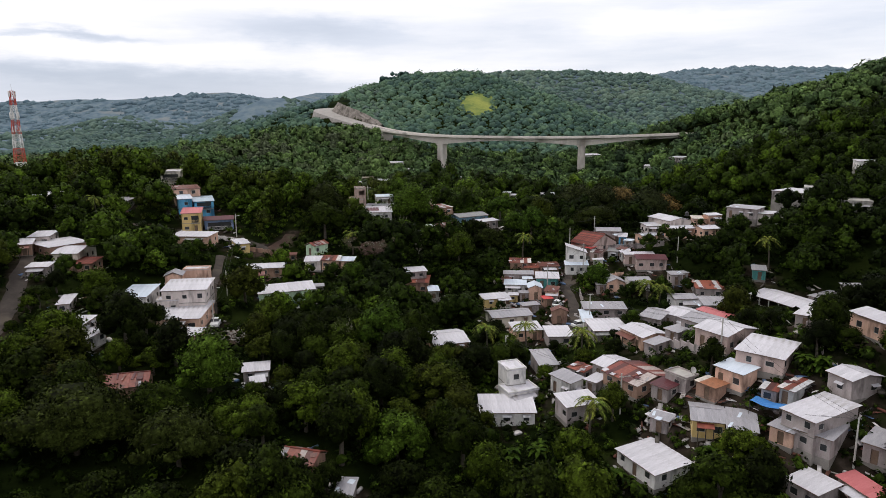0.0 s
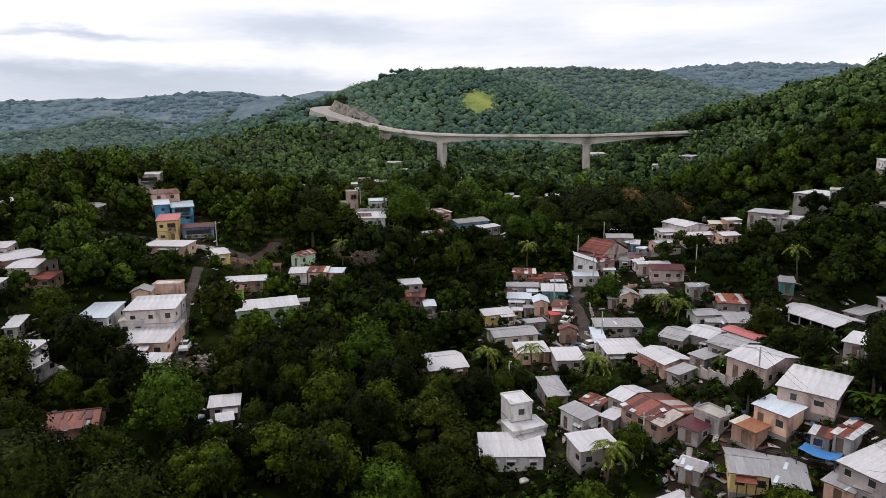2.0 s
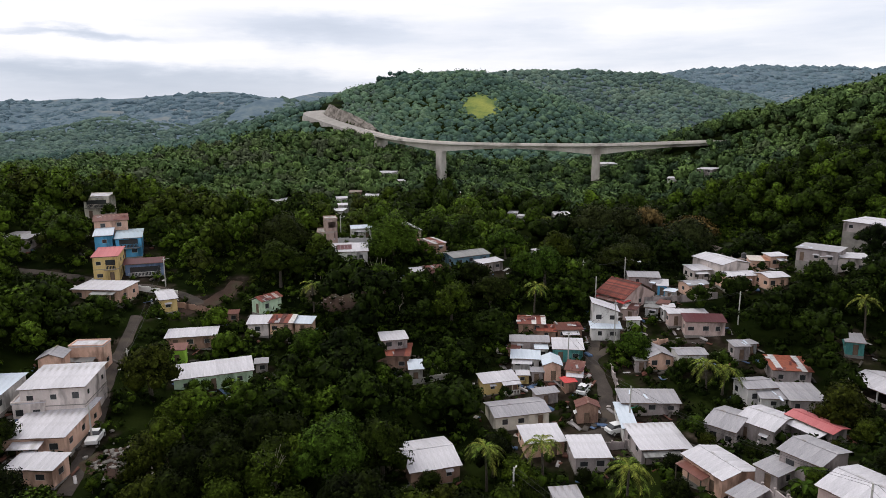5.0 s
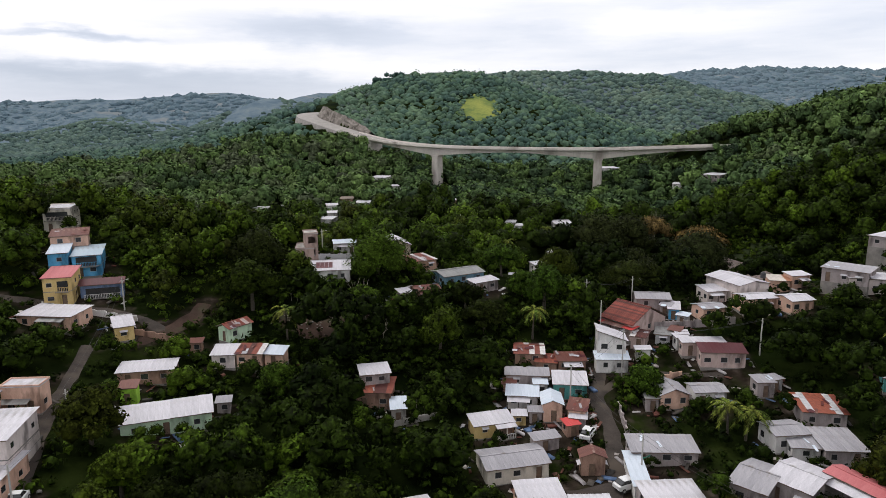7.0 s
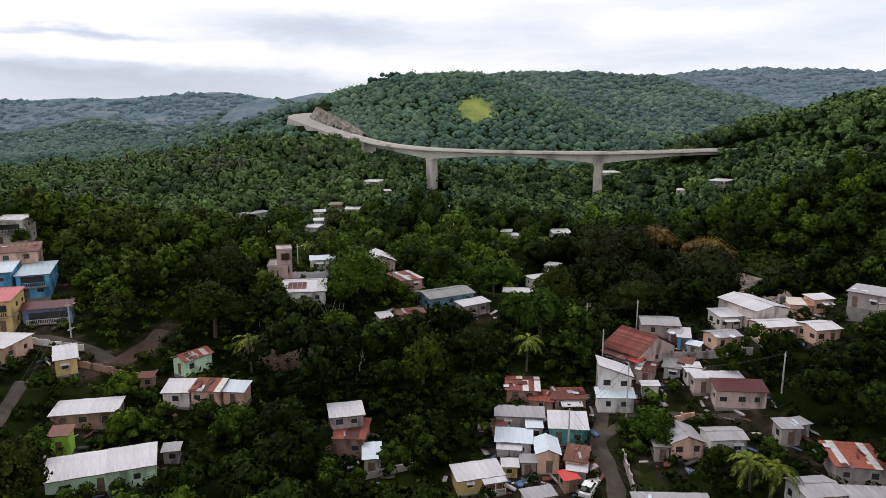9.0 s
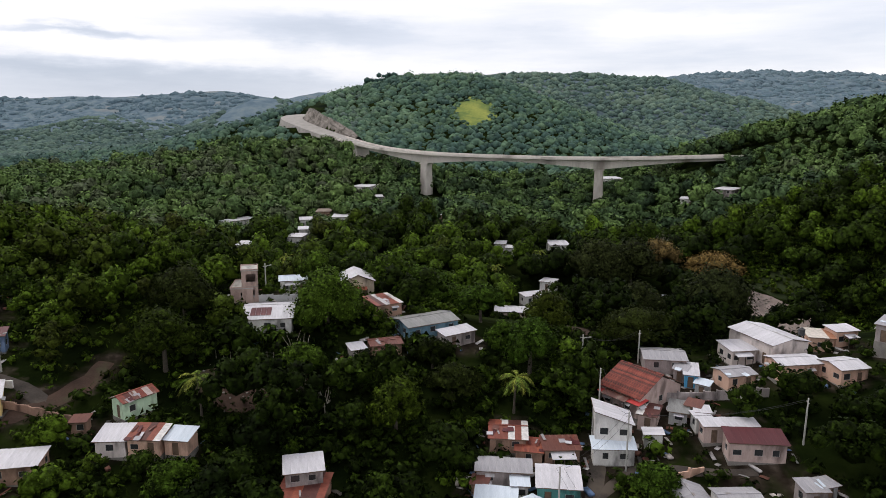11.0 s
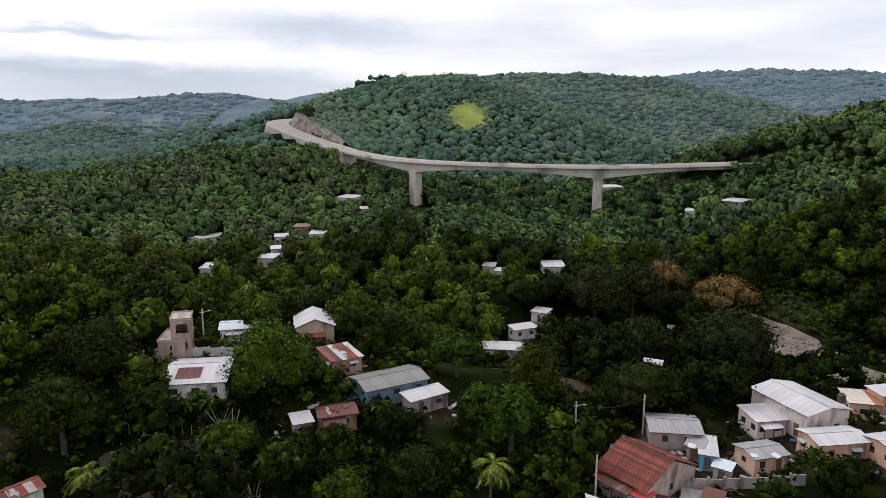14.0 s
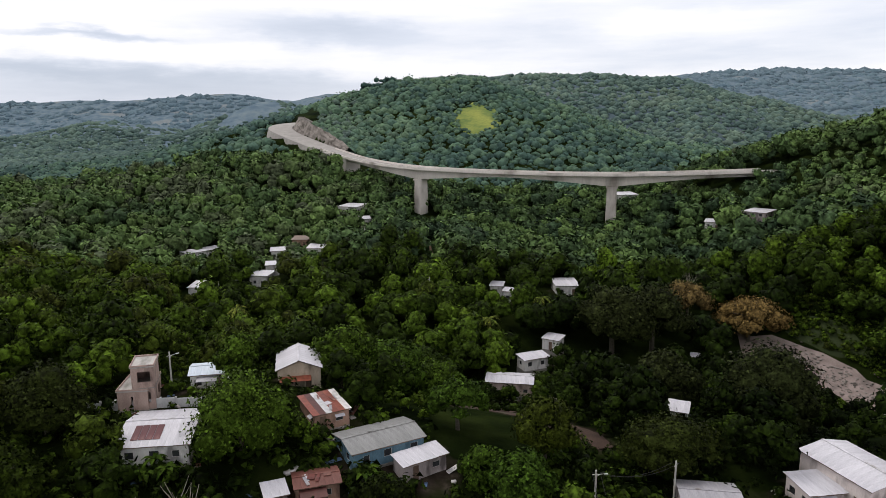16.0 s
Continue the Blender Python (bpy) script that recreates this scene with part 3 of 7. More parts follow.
# trees that stand out: x, y, height, radius, flatness, leaf, lobes, sprays, spray size, label
BIG_TREES = [
    (92.5, 291, 13.0, 9.8, 0.6, "leaf_brown", 26, 5200, 0.55, "broad tree with rusty golden drying leaves beside the riverbed"),
    (79, 298, 13, 7.0, 0.7, "leaf_brown", 16, 1800, 0.5, "tall tree with thin greyish-brown foliage"),
    (55, 279, 19, 10.5, 0.75, "leaf_dark", 28, 6000, 0.6, "very large dark green tree by the river"),
    (66, 284, 17, 9.0, 0.75, "leaf_dark", 24, 5200, 0.6, "very large dark green tree with dense foliage"),
    (69, 227, 15, 8.9, 0.85, "leaf_dark", 30, 6500, 0.5, "massive dark round mango tree beside the riverbed"),
    (59, 250, 14, 8.0, 0.8, "leaf_dark", 22, 4600, 0.6, "massive dark round-crowned tree by the river"),
    (46.7, 207, 8.6, 7.8, 0.42, "leaf_olive", 30, 6000, 0.38, "flat-topped olive-green umbrella tree with feathery leaves"),
    (-2, 231, 11.5, 7.0, 0.75, "leaf_light", 24, 4600, 0.45, "bright yellow-green leafy tree on the hilltop"),
    (6.5, 234, 10.5, 6.8, 0.72, "leaf_light", 24, 4400, 0.45, "bright yellow-green leafy tree with a broad crown"),
    (14, 238, 9, 6.8, 0.7, "leaf_light", 22, 4200, 0.45, "fresh-green tree falling away down the hill"),
    (18, 215, 9, 5.6, 0.72, "leaf_light", 20, 3400, 0.42, "bright green tree shading the hilltop houses"),
    (-10, 203, 11, 7.4, 0.85, "leaf_light", 30, 6000, 0.42, "large rounded fresh-green tree among the hilltop roofs"),
    (-14.3, 216.5, 9.5, 4.0, 0.9, "leaf_light", 16, 2600, 0.38, "small round green tree behind the white roof"),
    (-36, 204, 10, 6.6, 0.75, "leaf_olive", 24, 4400, 0.42, "wide yellowish-green tree on the slope"),
    (25.3, 194, 11.5, 5.0, 0.85, "leaf_light", 20, 3400, 0.42, "lime-green tree with pale blossom on its crown"),
    (29.8, 207, 10, 5.0, 0.8, "leaf", 20, 3200, 0.42, "dense green tree beside the earth track"),
    (-12, 126, 12, 5.5, 0.95, "leaf_light", 22, 4200, 0.4, "tall rounded fresh-green tree"),
    (-44.5, 146, 10, 5.0, 0.9, "leaf", 20, 3600, 0.42, "dense dark round tree by the long white roof"),
    (-34, 190, 11, 7.0, 0.65, "leaf", 22, 4000, 0.45, "wide dark spreading tree above the hamlet"),
    (-38.5, 104, 11, 6.2, 0.8, "leaf_light", 26, 5200, 0.4, "fresh-green tree with a lumpy crown"),
    (-7, 92, 7.5, 5.6, 0.8, "leaf_light", 24, 4800, 0.38, "bright green bushy tree below the village"),
    (-22.7, 164, 7.6, 4.2, 0.8, "leaf_light", 18, 3000, 0.38, "bright green round tree by the terraces"),
    (-52, 88, 11, 9.5, 0.42, "leaf_olive", 34, 7000, 0.4, "wide flat-crowned acacia with layered dark foliage"),
    (-36, 84, 10, 7.5, 0.5, "leaf_olive", 28, 5600, 0.4, "spreading acacia with layered foliage"),
    (21.5, 201, 6.6, 4.0, 0.75, "leaf_light", 18, 2800, 0.4, "yellow-green leafy tree beside the grey gable roof"),
    (9, 195.5, 6.0, 4.0, 0.75, "leaf", 16, 2400, 0.42, "low dense green tree below the grey gable roof"),
    (12.5, 186, 8.4, 5.0, 0.6, "leaf_olive", 20, 3000, 0.42, "spreading olive-green tree with a layered crown"),
    (4, 180, 9.4, 5.0, 0.8, "leaf", 20, 3000, 0.42, "dense dark green tree on the slope below the roofs"),
    (-11.5, 188, 8.6, 4.4, 0.8, "leaf_light", 18, 2800, 0.42, "rounded fresh-green tree below the hilltop roofs"),
    (39, 168, 6.0, 4.2, 0.7, "leaf_light", 18, 3000, 0.4, "rounded leafy tree above the lane"),
]
HOUSE_ROOTS = []
HOUSE_SPOTS = []   # x, y, width, depth, yaw, floor height: filled as the houses are listed


def near_line(x, y, line):
    return min((x - p.x) ** 2 + (y - p.y) ** 2 for p in line) ** 0.5


# ---- houses ----
WALL_WORDS = {"white": "whitewashed", "block": "bare grey block", "yellow": "yellow-painted", "tinwall": "sheet-metal", "peach": "peach-painted", "pink": "dusty pink", "pinkwhite": "pale pink", "cream": "cream-painted",
              "teal": "teal-painted", "brick": "raw brick", "mint": "mint-green", "lime": "lime-green", "blue": "slate-blue", "skyblue": "sky-blue", "concrete": "grey concrete", "tan": "tan plastered",
              "ruin": "unfinished brick", "bluewall": "dull blue plank", "open": "open-sided"}
ROOF_WORDS = {"white": "a bright white metal roof", "tin": "a grey corrugated roof", "bluewhite": "a pale bluish metal roof", "pinkroof": "a faded pink metal roof", "redroof": "a red metal roof", "maroon": "a dark maroon metal roof",
              "rust": "a rusted brown tin roof", "tile": "a worn terracotta tile roof", "greytin": "a weathered dark grey roof", "concrete": "a flat concrete slab roof", "skyroof": "a blue-grey metal roof",
              "brownroof": "a brown metal roof", "rusttin": "a patched rusty tin roof", "rustmix": "a deep red-brown rusted tin roof", "orange": "a patched orange-brown tin roof"}


def panel(bm, length, height, thick, holes, place):
    """A wall length x height in one piece, with rectangular holes (x0, x1, z0, z1) that go through it; place turns it into the house."""
    xs = sorted({0.0, length, *[h[0] for h in holes], *[h[1] for h in holes]})
    zs = sorted({0.0, height, *[h[2] for h in holes], *[h[3] for h in holes]})
    made = {}

    def at(i, k, y):
        if (i, k, y) not in made:
            made[i, k, y] = bm.verts.new(place @ Vector((xs[i], y, zs[k])))
        return made[i, k, y]

    def solid(i, k):
        if i < 0 or k < 0 or i >= len(xs) - 1 or k >= len(zs) - 1:
            return False
        return not any(h[0] <= xs[i] + 1e-4 and h[1] >= xs[i + 1] - 1e-4 and h[2] <= zs[k] + 1e-4 and h[3] >= zs[k + 1] - 1e-4 for h in holes)

    for i in range(len(xs) - 1):
        for k in range(len(zs) - 1):
            if not solid(i, k):
                continue
            c = ((i, k), (i + 1, k), (i + 1, k + 1), (i, k + 1))
            bm.faces.new([at(*p, 0) for p in c])
            bm.faces.new([at(*p, thick) for p in c[::-1]])
            for (p, q), (di, dk) in zip(((c[0], c[1]), (c[1], c[2]), (c[2], c[3]), (c[3], c[0])), ((0, -1), (1, 0), (0, 1), (-1, 0))):
                if not solid(i + di, k + dk):
                    bm.faces.new((at(*p, 0), at(*p, thick), at(*q, thick), at(*q, 0)))


def wedge(bm, a, b, c, thick, m):
    """A triangular slab: a, b, c are (x, z) points, m lays it in place."""
    f = [bm.verts.new(m @ Vector((p[0], 0, p[1]))) for p in (a, b, c)]
    g = [bm.verts.new(m @ Vector((p[0], thick, p[1]))) for p in (a, b, c)]
    bm.faces.new(f)
    bm.faces.new(g[::-1])
    for i in range(3):
        j = (i + 1) % 3
        bm.faces.new((f[i], g[i], g[j], f[j]))


def sheets(root, roof, length, a, b, mat, rng, wide, turned=False, side_name="roof_sheet"):
    """Roof sheets side by side over a slope: a and b are (offset, height) of the lower and upper edge; they run across 'length'."""
    n = max(2, round(length / wide))
    step = length / n
    run = math.hypot(b[0] - a[0], b[1] - a[1])
    tilt = math.atan2(b[1] - a[1], b[0] - a[0])
    bm = bmesh.new()
    # a sheet with a folded rib at each edge
    s = step / 2 + 0.03
    prof = [(-s, 0.0), (-s + 0.05, 0.014), (-s + 0.1, 0.0), (0, 0.010), (s - 0.1, 0.0), (s - 0.05, 0.014), (s, 0.0)]
    rows = [[bm.verts.new((x, y, z + dz)) for x, z in prof] for y, dz in ((0, 0.02), (run, 0.02))]
    low = [[bm.verts.new((x, y, 0)) for x in (-s, s)] for y in (0, run)]
    for i in range(len(prof) - 1):
        bm.faces.new((rows[0][i], rows[0][i + 1], rows[1][i + 1], rows[1][i]))
    bm.faces.new((low[0][0], low[1][0], low[1][1], low[0][1]))
    for k in (0, 1):
        bm.faces.new([*rows[k], low[k][1], low[k][0]])
    bm.faces.new((rows[0][0], rows[1][0], low[1][0], low[0][0]))
    bm.faces.new((rows[0][-1], rows[1][-1], low[1][1], low[0][1]))
    bmesh.ops.recalc_face_normals(bm, faces=bm.faces)
    me = bpy.data.meshes.new(side_name)
    bm.to_mesh(me)
    bm.free()
    me.materials.append(mat)
    for i in range(n):
        ob = new(side_name, me)
        ob.parent = roof
        slip = rng.uniform(-0.05, 0.05)
        x = -length / 2 + (i + 0.5) * step
        ob.matrix_basis = Matrix.Rotation(math.pi if turned else 0, 4, "Z") @ Matrix.Translation((x, a[0], a[1])) @ Matrix.Rotation(tilt, 4, "X") @ Matrix.Translation((0, slip, 0.07 + (i % 2) * 0.006 + rng.uniform(0, 0.006)))
    return n


def house(x, y, eave, w, d, yaw, h, rise, kind, wall, roof, seed, label="", bare=False):
    """A house of w (front) by d, its front eave at height eave, floor h below it. kind: s shed roof, g ridge along the front, f gable to the front, h steep tiled ridge, t flat."""
    rng = random.Random(seed)
    floor = eave - h
    small = w * d < 17 and h < 3.2
    root = new("shed" if small else "house")
    root.matrix_basis = pose(x, y, floor, 0, 0, yaw)
    over = 0.3 if kind != "t" else 0.12
    W, D, T = w - 2 * over, d - 2 * over, 0.16
    u = Vector((math.cos(radians(yaw)), math.sin(radians(yaw))))
    v = Vector((-u.y, u.x))
    low = min(gz(*(Vector((x, y)) + i * u * w / 2 + j * v * d / 2)) for i in (-1, 0, 1) for j in (-1, 0, 1)) - floor - 0.4
    storeys = 2 if h > 4.3 else 1
    top = h - 0.08
    HOUSE_SPOTS.append((x, y, w, d, yaw, floor, eave + max(rise, 0)))
    HOUSE_ROOTS.append(root)
    words = f"{'small' if small else ('two-storey' if storeys == 2 else 'single-storey')} {WALL_WORDS[wall]} {'shed' if small else 'house'} under {ROOF_WORDS[roof]}"
    tagged(root, label or words, "shed" if small else "house", "village houses")
    wall_mat = WALL_MAT[wall]
    holes = {0: [], 1: [], 2: [], 3: []}
    fills = []
    if wall != "open":
        for s in range(storeys):
            base = s * (top / storeys)
            head = base + top / storeys
            for side, length in ((0, W), (1, D), (2, W), (3, D)):
                if length < 2.0 or (side == 2 and not small):
                    continue
                n = 1 if length < 4.2 else (2 if length < 7.5 else 3)
                for k in range(n):
                    if side in (1, 3) and rng.random() < 0.35:
                        continue
                    cx = length * (k + 0.5) / n + rng.uniform(-0.25, 0.25)
                    is_door = side == 0 and s == 0 and k == (seed % n) and not bare and seed % 5 not in (0, 2)
                    half = 0.45 if is_door else (0.85 if wall == "ruin" else rng.uniform(0.42, 0.62))
                    z0 = base + (0.02 if is_door else 0.95)
                    z1 = min(z0 + (2.0 if is_door else (1.5 if wall == "ruin" else rng.uniform(0.8, 1.05))), head - 0.25)
                    if z1 - z0 < 0.4:
                        continue
                    hole = (max(cx - half, 0.25), min(cx + half, length - 0.25), z0, z1)
                    holes[side].append(hole)
                    fills.append((side, hole, is_door))
    turn = {0: Matrix.Translation((-W / 2, -D / 2, 0)),
            1: Matrix.Translation((W / 2, -D / 2, 0)) @ Matrix.Rotation(radians(90), 4, "Z"),
            2: Matrix.Translation((W / 2, D / 2, 0)) @ Matrix.Rotation(radians(180), 4, "Z"),
            3: Matrix.Translation((-W / 2, D / 2, 0)) @ Matrix.Rotation(radians(-90), 4, "Z")}
    if wall == "open":
        nx = max(3, int(W / 2.6))
        for i in range(nx + 1):
            for sy in (-D / 2, D / 2 - 0.2):
                bm = bmesh.new()
                px = -W / 2 + (W - 0.2) * i / nx
                box(bm, px, px + 0.2, sy, sy + 0.2, 0, top + (rise if sy > 0 and kind == "s" else 0))
                part("post", bm, wall_mat, root)
        for side, length, tall in ((0, W - 0.8, 0.9), (1, D - 0.8, 0.9), (3, D - 0.8, 0.9), (2, W - 0.8, top * 0.9)):
            bm = bmesh.new()
            panel(bm, length, tall, 0.14, [], turn[side] @ Matrix.Translation((0.4, 0.22, 0)))
            part("low_wall", bm, WALL_MAT["block"], root)
    else:
        names = {0: "front_wall", 1: "side_wall", 2: "back_wall", 3: "side_wall"}
        for side, length in ((0, W), (1, D - 2 * T), (2, W), (3, D - 2 * T)):
            bm = bmesh.new()
            tall = top + (rise if side == 2 and kind == "s" else 0)
            m = turn[side] if side in (0, 2) else turn[side] @ Matrix.Translation((T, 0, 0))
            hs = holes[side] if side in (0, 2) else [(max(p - T, 0.1), min(q - T, length - 0.1), r, s2) for p, q, r, s2 in holes[side]]
            panel(bm, length, tall, T, hs, m)
            if kind == "s" and side in (1, 3) and rise > 0.05:
                hi = rise * length / D
                if side == 1:
                    wedge(bm, (0, top), (length, top), (length, top + hi), T, m)
                else:
                    wedge(bm, (0, top), (length, top), (0, top + hi), T, m)
            if kind in "gh" and side in (1, 3):
                pk = (0.10 if kind == "g" else 0.24) * D
                wedge(bm, (0, top), (length, top), (length / 2, top + pk), T, m)
            if kind == "f" and side in (0, 2):
                wedge(bm, (0, top), (W, top), (W / 2, top + 0.2 * W), T, m)
            bmesh.ops.remove_doubles(bm, verts=bm.verts, dist=1e-4)
            part(names[side], bm, wall_mat, root)
        for side, hole, is_door in fills:
            if wall == "ruin":
                continue
            m = turn[side]
            bm = bmesh.new()
            if is_door:
                box(bm, hole[0] + 0.04, hole[1] - 0.04, 0.06, 0.11, hole[2] + 0.01, hole[3] - 0.03, m)
                part("door", bm, MAT["door"], root)
                continue
            f = 0.05
            panel(bm, hole[1] - hole[0], hole[3] - hole[2], 0.05, [(f, hole[1] - hole[0] - f, f, hole[3] - hole[2] - f)], m @ Matrix.Translation((hole[0], 0.05, hole[2])))
            win = part("window", bm, MAT["frame"], root)
            bm = bmesh.new()
            box(bm, hole[0] + f, hole[1] - f, 0.068, 0.08, hole[2] + f, hole[3] - f, m)
            part("pane", bm, MAT["glass"], win)
            if seed % 8 == 2 and y < 215:
                bm = bmesh.new()
                panel(bm, hole[1] - hole[0] + 0.3, 0.55, 0.03, [], m @ Matrix.Translation((hole[0] - 0.15, -0.5, hole[3] - 0.12)) @ Matrix.Rotation(radians(-64), 4, "X"))
                part("awning", bm, ROOF_MAT["white"], win)
    bm = bmesh.new()
    if low < -0.05:
        box(bm, -W / 2 - 0.04, W / 2 + 0.04, -D / 2 - 0.04, D / 2 + 0.04, low, -0.02)
    else:
        box(bm, -W / 2 - 0.04, W / 2 + 0.04, -D / 2 - 0.04, D / 2 + 0.04, -0.3, -0.02)
    part("foundation", bm, MAT["slab"], root)
    if storeys == 2 and wall != "open":
        bm = bmesh.new()
        box(bm, -W / 2 - 0.05, W / 2 + 0.05, -D / 2 - 0.05, D / 2 + 0.05, top / 2 - 0.02, top / 2 + 0.1)
        part("floor_band", bm, MAT["slab"], root)
    if seed % 4 == 1 and w > 4.5 and storeys == 1 and wall != "open" and not bare and y < 230:
        # a lean-to of old sheets on thin posts before the front
        deep, pw = rng.uniform(1.2, 1.9), W * rng.uniform(0.45, 0.85)
        px = rng.uniform(-1, 1) * (W - pw) / 2
        z1, z0 = min(2.35, top - 0.15), min(2.35, top - 0.15) - 0.3
        bm = bmesh.new()
        panel(bm, pw, math.hypot(deep, z1 - z0), 0.05, [], Matrix.Translation((px - pw / 2, -D / 2 - deep, z0)) @ Matrix.Rotation(-math.atan2(deep, z1 - z0), 4, "X"))
        porch = part("porch_roof", bm, ROOF_MAT[rng.choice(("tin", "rust", "greytin", "rusttin", "white"))], root, "lean-to porch of old metal sheets")
        for i in range(3):
            bm = bmesh.new()
            qx = px + (i - 1) * (pw / 2 - 0.12)
            box(bm, qx - 0.06, qx + 0.06, -D / 2 - deep + 0.06, -D / 2 - deep + 0.18, min(low, -0.1), z0 - 0.01)
            part("post", bm, MAT["bark"], porch)
    mat = ROOF_MAT[roof]
    wide = 1.0 if roof not in ("tile",) else 0.45
    bm = bmesh.new()
    if kind == "t":
        box(bm, -w / 2, w / 2, -d / 2, d / 2, h - 0.06, h + 0.1)
        deck = part("roof", bm, mat, root)
        if w > 3:
            for q in ((-w / 2, w / 2, -d / 2, -d / 2 + 0.12), (-w / 2, w / 2, d / 2 - 0.12, d / 2), (-w / 2, -w / 2 + 0.12, -d / 2 + 0.12, d / 2 - 0.12), (w / 2 - 0.12, w / 2, -d / 2 + 0.12, d / 2 - 0.12)):
                bm = bmesh.new()
                box(bm, *q, h + 0.1, h + 0.32)
                part("parapet", bm, wall_mat, root)
        return root
    # one folded deck under the sheets
    if kind == "s":
        slopes = [((-d / 2, h), (d / 2, h + rise))]
    elif kind in "gh":
        pk = (0.10 if kind == "g" else 0.24) * d
        slopes = [((-d / 2, h), (0, h + pk)), ((d / 2, h), (0, h + pk))]
    else:
        pk = 0.2 * w
        slopes = [((-w / 2, h), (0, h + pk)), ((w / 2, h), (0, h + pk))]
    length = d if kind == "f" else w
    line = [slopes[0][0], slopes[0][1]] + ([slopes[1][0]] if len(slopes) == 2 else [])
    section = [(p, q + 0.05) for p, q in line] + [(p, q - 0.04) for p, q in line[::-1]]
    ends = [[bm.verts.new((x2, p, q)) for p, q in section] for x2 in (-length / 2 + 0.05, length / 2 - 0.05)]
    for k in range(len(section)):
        bm.faces.new((ends[0][k], ends[0][(k + 1) % len(section)], ends[1][(k + 1) % len(section)], ends[1][k]))
    n2 = len(line)
    for e in ends:
        for k in range(n2 - 1):
            bm.faces.new((e[k], e[k + 1], e[2 * n2 - 2 - k], e[2 * n2 - 1 - k]))
    frame_ob = part("roof", bm, MAT["door"], root)
    if kind == "f":
        frame_ob.matrix_basis = Matrix.Rotation(radians(90), 4, "Z")
    for k, (a, b) in enumerate(slopes):
        sheets(root, frame_ob, length, slopes[0][0], slopes[0][1], mat, rng, wide, k == 1)
    if w * d > 12 and roof in ("rusttin", "rustmix", "rust") or (roof == "tin" and seed % 3 == 0):
        # odd sheets and strips laid over leaks, some askew over the edge
        for k in range(2 if roof == "tin" else rng.randint(4, 8)):
            (a0, a1), (b0, b1) = slopes[0]
            t = rng.uniform(0.02, 0.85)
            bm = bmesh.new()
            wide2, long2 = rng.choice(((0.12, 1.3), (0.45, 1.0), (0.2, 1.6), (0.45, 0.7)))
            box(bm, -wide2, wide2, -long2 / 2, long2 / 2, 0.0, 0.03)
            ob = part("patch_sheet", bm, ROOF_MAT["bluewhite" if roof == "tin" else rng.choice(("tin", "rust", "white", "maroon", "rustmix"))], frame_ob)
            ob.matrix_basis = Matrix.Translation((rng.uniform(-0.46, 0.46) * length, a0 + (b0 - a0) * t, a1 + (b1 - a1) * t + 0.12 + 0.03 * k)) @ Matrix.Rotation(math.atan2(b1 - a1, b0 - a0), 4, "X") @ Matrix.Rotation(rng.uniform(-0.35, 0.35), 4, "Z")
    if kind in "ghf":
        bm = bmesh.new()
        box(bm, -length / 2, length / 2, -0.16, 0.16, h + pk + 0.1, h + pk + 0.15)
        part("ridge_cap", bm, mat, frame_ob)
    return root


house(11.8, 112.9, 17.1, 3.7, 4.4, 17, 5.5, 0.0, "t", "white", "white", 0)
house(12.7, 110.0, 14.2, 5.9, 4.0, 21, 2.8, 0.2, "t", "white", "white", 1)
house(10.2, 105.5, 13.0, 9.3, 6.7, 0, 2.4, 0.5, "s", "white", "white", 2)
house(21.4, 102.8, 15.0, 6.3, 4.8, 17, 2.8, 0.5, "s", "block", "white", 3)
house(29.3, 88.0, 12.8, 8.5, 6.8, -66, 2.2, 0.4, "s", "white", "white", 4)
house(38.2, 92.2, 17.5, 4.9, 6.7, -16, 2.6, 0.8, "g", "yellow", "tin", 5)
house(41.9, 89.1, 17.5, 4.2, 6.4, -20, 2.2, 0.6, "s", "tinwall", "tin", 6)
house(50.7, 85.5, 21.0, 5.4, 9.4, -64, 4.4, 0.6, "s", "block", "white", 7)
house(51.2, 84.7, 19.1, 5.0, 9.0, -49, 2.8, 0.4, "s", "block", "tin", 8)
house(46.9, 85.9, 18.5, 3.7, 4.6, -55, 2.2, 0.3, "s", "peach", "tin", 9)
house(57.6, 89.8, 24.3, 4.5, 5.9, -72, 2.8, 0.5, "g", "block", "white", 10)
house(56.4, 80.9, 18.8, 3.4, 5.4, -49, 2.6, 0.4, "s", "block", "tin", 11)
house(46.3, 78.0, 14.5, 4.9, 4.6, -65, 2.6, 0.4, "s", "block", "white", 12)
house(51.5, 76.4, 15.0, 5.6, 3.0, -77, 2.6, 0.4, "s", "pink", "pinkroof", 13)
house(44.2, 97.1, 22.5, 5.2, 4.2, -58, 2.8, 0.4, "s", "peach", "bluewhite", 14)
house(49.8, 99.4, 24.8, 7.4, 8.3, -42, 2.5, 0.6, "s", "pink", "white", 15)
house(47.3, 108.9, 25.0, 6.8, 8.3, -59, 3.0, 0.3, "g", "pink", "white", 16)
house(56.9, 136.2, 19.6, 7.7, 3.9, -63, 2.4, 0.4, "g", "block", "pinkroof", 17)
house(50.9, 138.7, 19.0, 6.0, 7.8, -51, 2.8, 0.3, "g", "block", "white", 18)
house(48.2, 121.0, 23.0, 5.6, 6.9, -57, 2.6, 0.3, "g", "block", "tin", 19)
house(45.9, 139.7, 18.4, 5.1, 8.5, -44, 2.8, 0.3, "g", "block", "tin", 20)
house(38.2, 124.4, 19.6, 7.5, 6.2, -68, 2.9, 0.4, "g", "peach", "white", 21)
